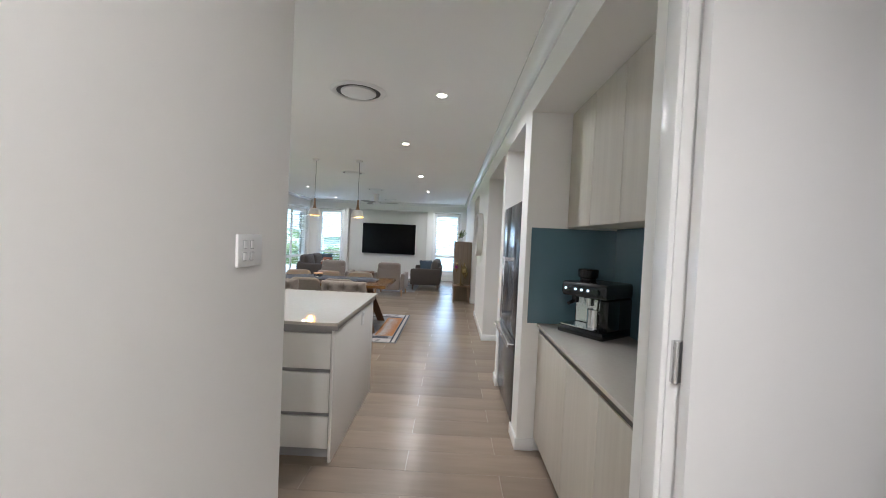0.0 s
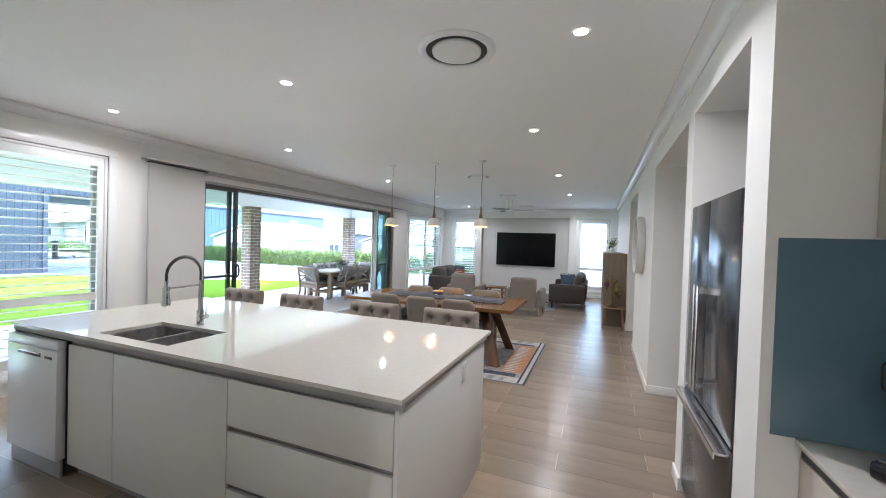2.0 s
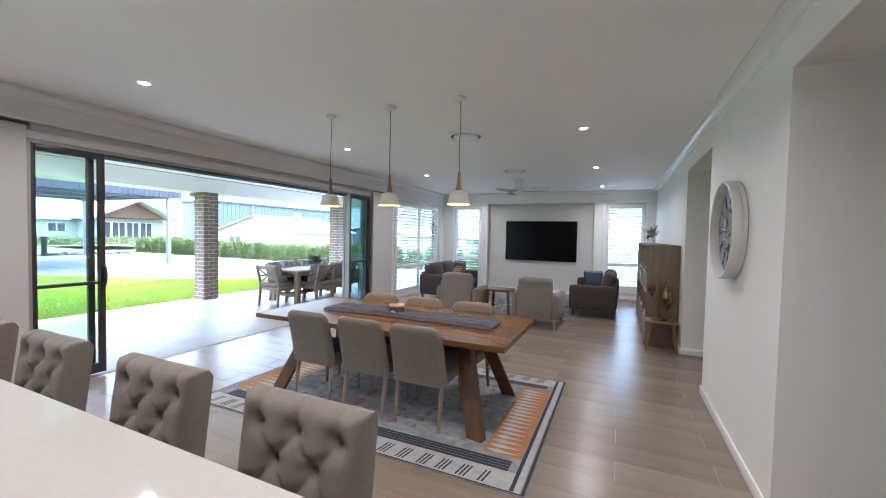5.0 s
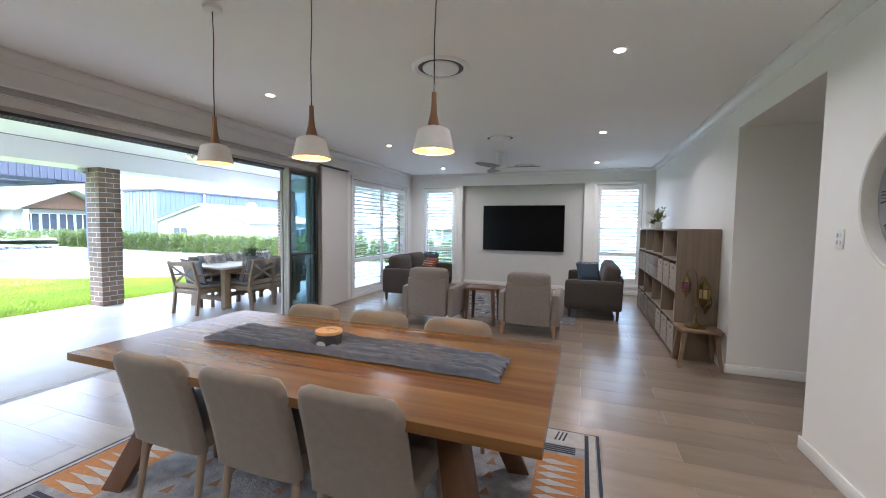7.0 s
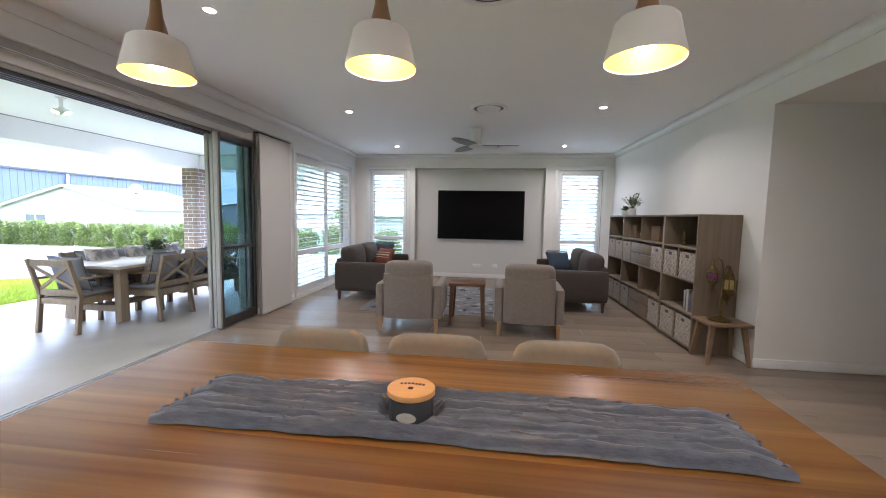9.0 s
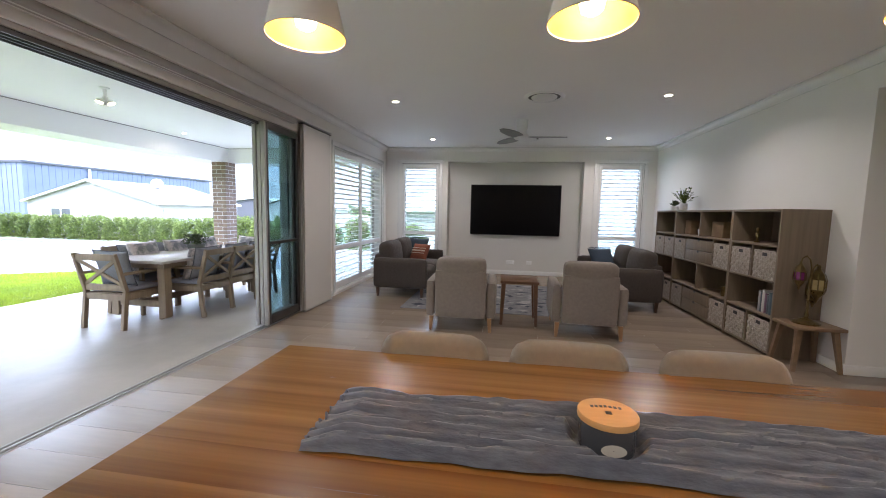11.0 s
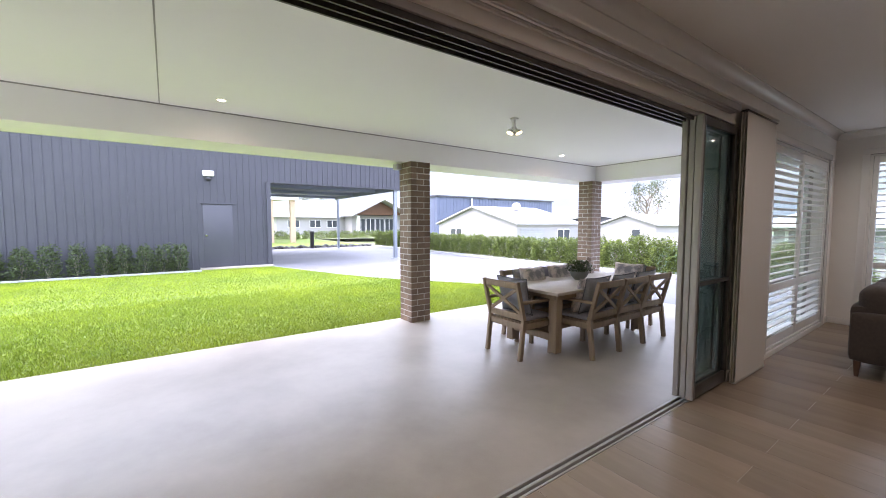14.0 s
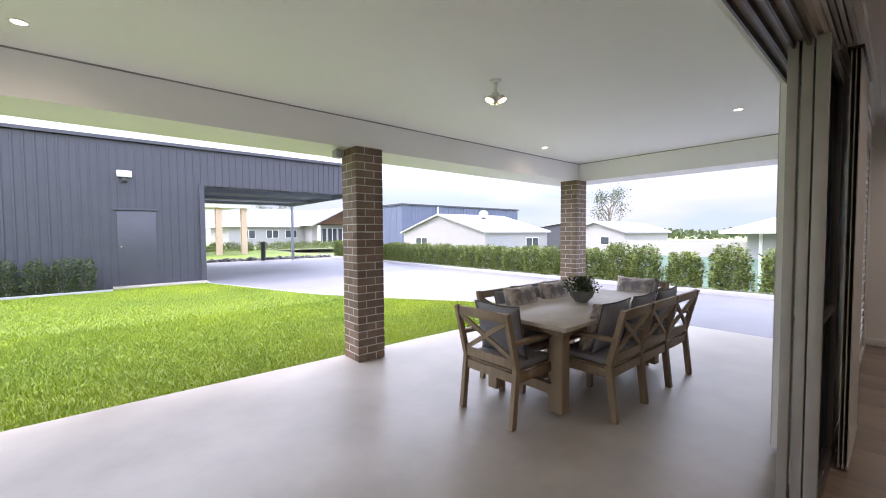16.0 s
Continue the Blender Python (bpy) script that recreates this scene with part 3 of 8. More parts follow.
# ---- windows with plantation shutters ----
def window(name, horizontal, fixed, a0, a1, z0, z1, inward, panels, label, tilt=18, mid=0.30):
    """A framed window in a wall; inward is the room side (+1 or -1 along the wall's normal)."""
    w = thing(name, label, "window", kind="structure")

    def put(bm, u0, u1, d0, d1, h0, h1, bevel=0.0, m=None):
        lo, hi = sorted((fixed + inward * d0, fixed + inward * d1))
        if horizontal:
            box(bm, u0, u1, lo, hi, h0, h1, bevel=bevel)
        else:
            box(bm, lo, hi, u0, u1, h0, h1, bevel=bevel)

    bm = bmesh.new()
    t = 0.075
    for b in ((a0 - t, a0, z0, z1), (a1, a1 + t, z0, z1), (a0 - t, a1 + t, z1, z1 + t), (a0 - t, a1 + t, z0 - t, z0)):
        put(bm, b[0], b[1], 0.002, 0.02, b[2], b[3], bevel=0.004)
    part("architrave", bm, TRIM, w, smooth=True)
    # Black strips stand for the shade in the gap beside the shutter.
    bm = bmesh.new()
    for b in ((a0, a1, z1 - 0.006, z1 - 0.001), (a1 - 0.006, a1 - 0.001, z0, z1 - 0.006)):
        put(bm, b[0], b[1], -0.001, 0.0025, b[2], b[3])
    part("shadow_gap", bm, BLACK, w, "thin black strip for the shaded gap beside the shutter")
    bm = bmesh.new()
    for b in ((a0, a0 + 0.03, z0, z1), (a1 - 0.03, a1, z0, z1), (a0, a1, z1 - 0.03, z1), (a0, a1, z0, z0 + 0.03)):
        put(bm, b[0], b[1], -0.20, 0.0, b[2], b[3])
    part("window_frame", bm, TRIM, w)
    bm = bmesh.new()
    for b in ((a0 + 0.03, a0 + 0.07, z0 + 0.03, z1 - 0.03), (a1 - 0.07, a1 - 0.03, z0 + 0.03, z1 - 0.03), (a0 + 0.03, a1 - 0.03, z1 - 0.07, z1 - 0.03), (a0 + 0.03, a1 - 0.03, z0 + 0.03, z0 + 0.07)):
        put(bm, b[0], b[1], -0.19, -0.15, b[2], b[3])
    zm = z0 + (z1 - z0) * mid
    put(bm, a0 + 0.07, a1 - 0.07, -0.19, -0.15, zm - 0.02, zm + 0.02)
    part("sash", bm, ALU, w, "silver aluminium sash")
    bm = bmesh.new()
    put(bm, a0 + 0.05, a1 - 0.05, -0.173, -0.167, z0 + 0.05, z1 - 0.05)
    g = part("pane", bm, GLASS, w)
    g.visible_shadow = False
    width = (a1 - a0 - 0.06) / panels
    for k in range(panels):
        u0 = a0 + 0.03 + k * width + 0.003
        u1 = u0 + width - 0.006
        sh = bmesh.new()
        st = 0.05
        for b in ((u0, u0 + st, z0 + 0.03, z1 - 0.03), (u1 - st, u1, z0 + 0.03, z1 - 0.03), (u0 + st, u1 - st, z1 - 0.12, z1 - 0.03), (u0 + st, u1 - st, z0 + 0.03, z0 + 0.13), (u0 + st, u1 - st, zm - 0.04, zm + 0.04)):
            put(sh, b[0], b[1], -0.045, -0.015, b[2], b[3], bevel=0.003)
        panel = part("shutter_panel", sh, LOUVRE, w, "white plantation shutter frame", smooth=True)
        for h0, h1 in ((z0 + 0.13, zm - 0.04), (zm + 0.04, z1 - 0.12)):
            n = max(1, round((h1 - h0) / 0.079))
            step = (h1 - h0) / n
            bm = bmesh.new()
            L = u1 - u0 - 2 * st - 0.004
            vs = box(bm, -L / 2, L / 2, -0.038, 0.038, -0.0045, 0.0045, bevel=0.003)
            me = None
            for i in range(n):
                zc = h0 + (i + 0.5) * step
                uc = (u0 + u1) / 2
                d = fixed - inward * 0.03
                rot = pose(uc, d, zc, tilt * inward) if horizontal else pose(d, uc, zc) @ pose(0, 0, 0, 0, 0, 90) @ pose(0, 0, 0, -tilt * inward)
                if me is None:
                    s = part("louvre", bm, LOUVRE, panel, m=rot)
                    me = s.data
                else:
                    s = new("louvre", me)
                    s.parent = panel
                    s.matrix_basis = rot
    return w


window("window_1", False, XL, 1.95, 4.03, 0.20, 2.37, 1, 2, "white framed kitchen window with open plantation shutters", tilt=4)
window("window_2", False, XL, 11.36, 13.72, 0.05, 2.30, 1, 2, "tall white framed window with open plantation shutters", tilt=9)
window("window_3", True, YF, -4.36, -3.52, 0.22, 2.37, -1, 1, "narrow white framed window with plantation shutters", tilt=12)
window("window_4", True, YF, -0.26, 0.62, 0.22, 2.37, -1, 1, "narrow white framed window with plantation shutters", tilt=12)


# ---- sliding glass door ----
def slide_panel(name, parent, x, y0, y1, frame_mat, glass_mat, label, w=0.055):
    bm = bmesh.new()
    for b in ((y0, y0 + w, 0.03, 2.26), (y1 - w, y1, 0.03, 2.26), (y0 + w, y1 - w, 2.19, 2.26), (y0 + w, y1 - w, 0.03, 0.13), (y0 + w, y1 - w, 0.935, 0.965)):
        box(bm, x - 0.02, x + 0.02, *b, bevel=0.003)
    p = part(name, bm, frame_mat, parent, label, smooth=True)
    bm = bmesh.new()
    box(bm, x - 0.003, x + 0.003, y0 + w - 0.005, y1 - w + 0.005, 0.12, 2.2)
    g = part("glass", bm, glass_mat, p)
    g.visible_shadow = False
    return p


door = thing("sliding_door", "wide open sliding glass door with aluminium frame", "sliding door", kind="structure")
bm = bmesh.new()
box(bm, XL - 0.20, XL - 0.02, 5.12, 10.30, 2.255, 2.29)
box(bm, XL - 0.20, XL - 0.02, 5.12, 5.16, 0.012, 2.255)
box(bm, XL - 0.20, XL - 0.02, 10.26, 10.30, 0.012, 2.255)
part("door_frame", bm, ALU, door)
bm = bmesh.new()
for k in range(4):
    box(bm, XL - 0.195 + k * 0.05, XL - 0.185 + k * 0.05, 5.16, 10.26, 2.225, 2.255)
part("head_track", bm, ALUDARK, door, "dark aluminium head track")
bm = bmesh.new()
box(bm, XL - 0.105, XL - 0.012, 5.12, 10.30, -0.08, -0.022)
part("track_bed", bm, BLACK, door, "black track bed")
bm = bmesh.new()
for a, b in ((-0.105, -0.088), (-0.066, -0.046), (-0.026, -0.012)):
    box(bm, XL + a, XL + b, 5.12, 10.30, -0.022, 0.002, bevel=0.002)
part("floor_track", bm, ALU, door, "silver aluminium floor rails", smooth=True)
slide_panel("door_panel", door, XL + 0.007, 9.602, 10.27, ALUDARK, TINTGLASS, "dark sliding panel with tinted glass", w=0.04)
boxpart("end_stile", door, ALU, (XL - 0.016, XL + 0.032, 9.572, 9.601, 0.03, 2.26), 0.003, "bright aluminium end stile")
slide_panel("door_panel", door, XL - 0.043, 9.576, 10.25, ALU, GLASS, "sliding panel with clear glass")
slide_panel("door_panel", door, XL - 0.093, 9.567, 10.24, ALU, GLASS, "sliding panel with clear glass")
slide_panel("door_panel", door, XL - 0.05, 5.14, 5.713, ALUDARK, GLASS, "dark framed sliding panel with clear glass")
slide_panel("door_panel", door, XL - 0.10, 5.16, 5.645, ALUDARK, GLASS, "dark framed sliding panel with clear glass")
bm = bmesh.new()
box(bm, XL - 0.032, XL - 0.012, 5.662, 5.708, 0.91, 1.14, bevel=0.005)
tube(bm, [(XL - 0.012, 5.685, 0.93), (XL + 0.03, 5.68, 0.94), (XL + 0.055, 5.675, 0.98), (XL + 0.06, 5.675, 1.02), (XL + 0.055, 5.675, 1.07), (XL + 0.03, 5.68, 1.11), (XL - 0.012, 5.685, 1.12)], 0.014)
part("door_handle", bm, BLACK, door, "black pull handle", smooth=True)


def panel_blind(name, y0, y1, label, folds=2):
    b = thing(name, label, "blind")
    # This thin dark strip draws the shadow along the blind's top edge.
    boxpart("valance", b, ALUDARK, (XL + 0.035, XL + 0.10, y0 - 0.01, y1 + 0.01, 2.382, 2.394), 0.002)
    for k in range(folds):
        boxpart("fabric_panel", b, BLINDF, (XL + 0.05 + 0.018 * k, XL + 0.054 + 0.018 * k, y0 + 0.006 * k, y1 - 0.006 * k, 0.02, 2.383))
        boxpart("bottom_rail", b, ALU, (XL + 0.046 + 0.018 * k, XL + 0.058 + 0.018 * k, y0, y1, 0.012, 0.03), 0.002)
    return b


panel_blind("panel_blind", 4.40, 5.11, "cream fabric panel blind stacked beside the door")
panel_blind("panel_blind", 10.28, 11.05, "cream fabric panel blind stacked beside the door", 3)
blind_track = thing("blind_track", "long pale aluminium track of the panel blinds", "curtain track")
for k in range(4):
    boxpart("rail", blind_track, ALU if k % 2 else TRIM, (XL + 0.004 + 0.022 * k, XL + 0.02 + 0.022 * k, 5.13, 10.15, 2.355, 2.41), 0.002)
boxpart("pelmet", blind_track, WALL, (XL + 0.002, XL + 0.11, 4.35, 11.08, 2.412, 2.43), 0.004)

# ---- patio: slab, ceiling, beams ----
YB, PC = 13.93, 2.68
struct("patio_ceiling", CEIL, [(-8.44, XL - 0.26, 1.0, 6.22, PC, PC + 0.05), (-8.44, XL - 0.26, 6.232, YB, PC, PC + 0.05), (-8.44, XL - 0.26, 6.22, 6.232, PC + 0.01, PC + 0.05)], "cream painted patio ceiling sheets with a joint", "ceiling")
struct("patio_beam", CEIL, [(-9.1, -8.44, 1.0, YB + 0.6, 2.345, PC + 0.05), (-8.44, XL - 0.26, YB, YB + 0.6, 2.345, PC + 0.05)], "cream painted boxed beam round the patio ceiling", "beam")
# Grey strips: the sheet joint, plus shade drawn along two ceiling edges.
struct("trim_patio", SHADOWGAP, [(-8.43, XL - 0.262, 6.221, 6.231, PC - 0.001, PC + 0.009), (-8.441, -8.434, 1.0, YB, PC - 0.012, PC), (-8.44, XL - 0.26, YB - 0.006, YB, PC - 0.012, PC)], "dark shadow line under the patio ceiling edge", "trim")
struct("patio_roof", CLAD, [(-9.2, XL - 0.2, 0.8, YB + 0.8, 2.76, 2.86)], "dark metal roof over the patio", "roof")
struct("house_outer_wall", MORTAR, [(XL - 0.26, XL - 0.251, 1.0, 1.9, 0, HC), (XL - 0.26, XL - 0.251, 4.08, 5.08, 0, HC), (XL - 0.26, XL - 0.251, 10.33, 11.3, 0, HC), (XL - 0.26, XL - 0.251, 13.78, 14.3, 0, HC)], "outside face of the house wall", "wall")
gutter = thing("gutter", "pale metal gutter at the patio roof edge", "gutter")
boxpart("trough", gutter, GREYMETAL, (-9.32, -9.2, 0.8, YB + 0.8, 2.70, 2.86), 0.01)
struct("patio_slab", CONC, [(-8.7, XL - 0.106, 0.5, 13.82, -0.16, -0.0535)], "smooth beige concrete patio slab", "patio", bevel=0.006)

# ---- floor ----
struct("floor", GROUT, [(XL - 0.01, 3.4, -1.4, YF + 0.2, -0.2, -0.0012)], "grout bed under timber-look floor tiles", "floor")

# ---- kitchen island ----
ISX0, ISX1, ISY0, ISY1 = -3.36, -0.385, 2.787, 4.16
island = thing("kitchen_island", "long white kitchen island cabinet with handleless drawers", "kitchen island")
boxpart("side_panel", island, CABW, (-0.425, -0.405, 2.805, 4.06, 0.0, 0.868), 0.002)
boxpart("side_panel", island, CABW, (-3.36, -3.345, 2.805, 4.06, 0.0, 0.868), 0.002)
boxpart("back_panel", island, CABW, (-3.345, -0.425, 3.72, 3.74, 0.0, 0.868))
boxpart("plinth", island, SHADOWGAP, (-2.74, -0.425, 2.87, 2.885, 0.0, 0.085))
boxpart("carcass", island, SHADOWGAP, (-2.735, -0.43, 2.835, 3.72, 0.085, 0.64))
boxpart("finger_rail", island, SHADOWGAP, (-2.735, -0.43, 2.832, 2.85, 0.64, 0.87), label="grey recessed finger rail")
for z0, z1 in ((0.09, 0.298), (0.325, 0.585), (0.612, 0.842)):
    d = boxpart("drawer", island, CABW, (-1.355, -0.43, 2.808, 2.828, z0, z1), 0.0015)
boxpart("cupboard_door", island, CABW, (-2.27, -1.36, 2.808, 2.828, 0.09, 0.842), 0.0015)
boxpart("cupboard_door", island, CABW, (-2.725, -2.275, 2.808, 2.828, 0.09, 0.842), 0.0015)

# Steel in pale blue-white: the window's reflection is put into its colour.
DWSHEEN = mat("dishwasher_window_sheen", (0.78, 0.80, 0.83), 0.32, 0.2, second=(0.82, 0.84, 0.87), scale=1, stretch=(4, 4, 160), rough_var=0.05)
dw = thing("dishwasher", "freestanding stainless steel dishwasher under the island top", "dishwasher")
boxpart("casing", dw, ALUDARK, (-3.338, -2.745, 2.815, 3.4, 0.02, 0.862), 0.003, "dark grey steel casing")
dwd = boxpart("door", dw, DWSHEEN, (-3.335, -2.752, 2.762, 2.812, 0.115, 0.80), 0.006, "brushed steel door")
boxpart("control_panel", dw, DWSHEEN, (-3.335, -2.752, 2.765, 2.812, 0.803, 0.856), 0.005, "steel control strip")
boxpart("handle_recess", dwd, ALUDARK, (-3.20, -2.93, 2.7605, 2.763, 0.742, 0.766), 0.001, "dark recessed grip")
boxpart("handle_lip", dwd, STEEL, (-3.19, -2.94, 2.757, 2.762, 0.758, 0.770), 0.002)
boxpart("display", dwd, BLACK, (-2.885, -2.80, 2.7605, 2.763, 0.742, 0.758), 0.001)
boxpart("kick_plate", dw, GREYPL, (-3.335, -2.752, 2.785, 2.80, 0.0, 0.112), 0.003, "grey kick plate")

# stone top with a sink cut-out
bench = thing("island_benchtop", "polished white engineered stone benchtop on the island", "benchtop")
bm = bmesh.new()
SX0, SX1, SY0, SY1 = -2.545, -1.905, 2.875, 3.25
T0, T1 = 0.90, 0.92
for b in ((ISX0, SX0, ISY0, ISY1), (SX1, ISX1, ISY0, ISY1), (SX0, SX1, ISY0, SY0), (SX0, SX1, SY1, ISY1)):
    box(bm, *b, T0, T1)
bmesh.ops.remove_doubles(bm, verts=bm.verts, dist=1e-5)
part("slab", bm, STONE, bench)
bm = bmesh.new()
for b in ((ISX0, ISX1, ISY0 + 0.012, ISY0 + 0.03), (ISX0 + 0.012, ISX0 + 0.03, ISY0 + 0.03, 4.1), (ISX1 - 0.03, ISX1 - 0.012, ISY0 + 0.03, 4.1)):
    box(bm, b[0], b[1], b[2], b[3], 0.868, 0.90)
part("substrate", bm, SHADOWGAP, bench, "grey shadow strip under the stone")


def sink_bowl(bm, x0, x1, y0, y1, z1, depth, r=0.06):
    rings = []
    for inset, z in ((0.0, z1), (0.004, z1 - 0.01), (0.012, z1 - depth + 0.04), (0.045, z1 - depth)):
        ring = []
        for cx, cy, a0 in ((x1 - r, y1 - r, 0), (x0 + r, y1 - r, 90), (x0 + r, y0 + r, 180), (x1 - r, y0 + r, 270)):
            for k in range(7):
                a = radians(a0 + 15 * k)
                rr = max(r - inset, 0.012)
                ring.append(bm.verts.new((cx + rr * math.cos(a), cy + rr * math.sin(a), z)))
        rings.append(ring)
    for a, b in zip(rings, rings[1:]):
        for k in range(len(a)):
            bm.faces.new((a[k], a[(k + 1) % len(a)], b[(k + 1) % len(b)], b[k]))
    bm.faces.new(rings[-1])
    return rings[0]


sink = thing("sink", "dark steel double-bowl undermount sink in the island", "sink")
bm = bmesh.new()
sink_bowl(bm, -2.53, -2.205, 2.89, 3.235, 0.8995, 0.19)
part("bowl", bm, SINKM, sink, smooth=True)
bm = bmesh.new()
sink_bowl(bm, -2.185, -1.92, 2.89, 3.235, 0.8995, 0.17)
part("bowl", bm, SINKM, sink, smooth=True)
bm = bmesh.new()
for b in ((SX0 - 0.02, -2.53, SY0 - 0.02, SY1 + 0.02), (-1.92, SX1 + 0.02, SY0 - 0.02, SY1 + 0.02), (-2.53, -1.92, SY0 - 0.02, 2.89), (-2.53, -1.92, 3.235, SY1 + 0.02), (-2.205, -2.185, 2.89, 3.235)):
    box(bm, *b, 0.888, 0.8995)
part("flange", bm, SINKM, sink)

tap = thing("spring_tap", "chrome pull-down kitchen tap with a coiled spring neck", "tap")
tx, ty = -2.25, 3.317
bm = bmesh.new()
lathe(bm, [(0.028, 0.9205), (0.028, 0.927), (0.022, 0.93), (0.022, 1.02), (0.015, 1.03), (0.013, 1.22), (0.014, 1.23)], 20, pose(tx, ty, 0))
part("column", bm, CHROME, tap, smooth=True)
arc = [(tx, ty, 1.22), (tx, ty - 0.002, 1.26)] + [(tx + 0.005 - 0.005 * math.cos(radians(a)), ty - 0.12 + 0.12 * math.cos(radians(a)), 1.275 + 0.12 * math.sin(radians(a))) for a in range(0, 181, 12)] + [(tx + 0.01, ty - 0.24, 1.24)]
bm = bmesh.new()
tube(bm, arc, 0.008, 8)
part("hose", bm, BLACK, tap, smooth=True)
bm = bmesh.new()
for i in range(len(arc) - 1):
    a, b = Vector(arc[i]), Vector(arc[i + 1])
    n = max(1, int((b - a).length / 0.0075))
    for k in range(n):
        p = a.lerp(b, k / n)
        lathe(bm, [(0.0095, -0.0022), (0.0135, 0), (0.0095, 0.0022)], 10, Matrix.Translation(p) @ (b - a).to_track_quat("Z", "Y").to_matrix().to_4x4(), cap=False)
part("spring", bm, CHROME, tap, "coiled chrome spring", smooth=True)
bm = bmesh.new()
lathe(bm, [(0.011, 1.25), (0.011, 1.20), (0.018, 1.19), (0.019, 1.16), (0.026, 1.11), (0.026, 1.088), (0.018, 1.084)], 18, pose(tx + 0.01, ty - 0.24, 0))
part("spray_head", bm, CHROME, tap, smooth=True)
bm = bmesh.new()
tube(bm, [(tx, ty, 1.20), (tx + 0.01, ty - 0.225, 1.195)], 0.006, 8)
lathe(bm, [(0.022, 1.185), (0.022, 1.208)], 16, pose(tx + 0.01, ty - 0.24, 0))
part("docking_arm", bm, CHROME, tap, smooth=True)
bm = bmesh.new()
lathe(bm, [(0.016, -0.01), (0.018, 0.03), (0.016, 0.055)], 16, pose(tx + 0.012, ty, 0.985) @ pose(0, 0, 0, 0, 90, 0))
tube(bm, [(tx + 0.055, ty, 0.99), (tx + 0.062, ty, 1.06)], 0.005, 8)
part("lever", bm, CHROME, tap, smooth=True)


def wall_plate(name, m, w, h, label, buttons=(), material=None, round_btn=False):
    p = thing(name, label, "switch" if buttons else "power outlet", m=m)
    boxpart("plate", p, material or WHITEPL, (-w / 2, w / 2, 0.001, 0.009, -h / 2, h / 2), 0.003)
    for bx, bz, bw, bh in buttons:
        boxpart("rocker", p, WHITEPL, (bx - bw / 2, bx + bw / 2, 0.010, 0.013, bz - bh / 2, bz + bh / 2), 0.0015)
        bm = bmesh.new()
        for q in ((bx - bw / 2 - 0.0018, bx - bw / 2 - 0.0006, bz - bh / 2, bz + bh / 2), (bx + bw / 2 + 0.0006, bx + bw / 2 + 0.0018, bz - bh / 2, bz + bh / 2), (bx - bw / 2, bx + bw / 2, bz + bh / 2 + 0.0006, bz + bh / 2 + 0.0018), (bx - bw / 2, bx + bw / 2, bz - bh / 2 - 0.0018, bz - bh / 2 - 0.0006)):
            box(bm, q[0], q[1], 0.009, 0.0105, q[2], q[3])
        part("rocker_rim", bm, GREYPL, p)
    return p


# plates face +y of their own pose
wall_plate("light_switch", pose(-0.17, 1.243, 1.444, 0, 0, -90), 0.111, 0.076, "white four-gang light switch on the corridor wall", [(x, z, 0.015, 0.017) for x in (-0.004, 0.028) for z in (-0.014, 0.014)])
wall_plate("power_outlet", pose(-0.405, 3.60, 0.79, 0, 0, -90), 0.075, 0.116, "white power outlet on the island end", [(-0.015, 0.03, 0.01, 0.014), (0.015, 0.03, 0.01, 0.014)])
wall_plate("light_switch", pose(0.85, 7.76, 1.38, 0, 0, 90), 0.076, 0.116, "white light switch beside the hall opening", [(x, z, 0.012, 0.02) for x in (-0.014, 0.014) for z in (-0.02, 0.02)])
wall_plate("power_outlet", pose(-1.95, 14.25, 0.27, 0, 0, 180), 0.18, 0.08, "white power outlet low on the recess wall", [(-0.03, 0.02, 0.01, 0.014), (0.03, 0.02, 0.01, 0.014)])
wall_plate("aerial_outlet", pose(-1.55, 14.25, 0.27, 0, 0, 180), 0.12, 0.076, "white aerial plate low on the recess wall", [(0.0, 0.0, 0.014, 0.014)])
wall_plate("light_switch", pose(-4.70, 11.16, 1.38, 0, 0, -90), 0.076, 0.116, "white light switch beside the tall window", [(0, -0.015, 0.012, 0.02), (0, 0.02, 0.012, 0.02)])


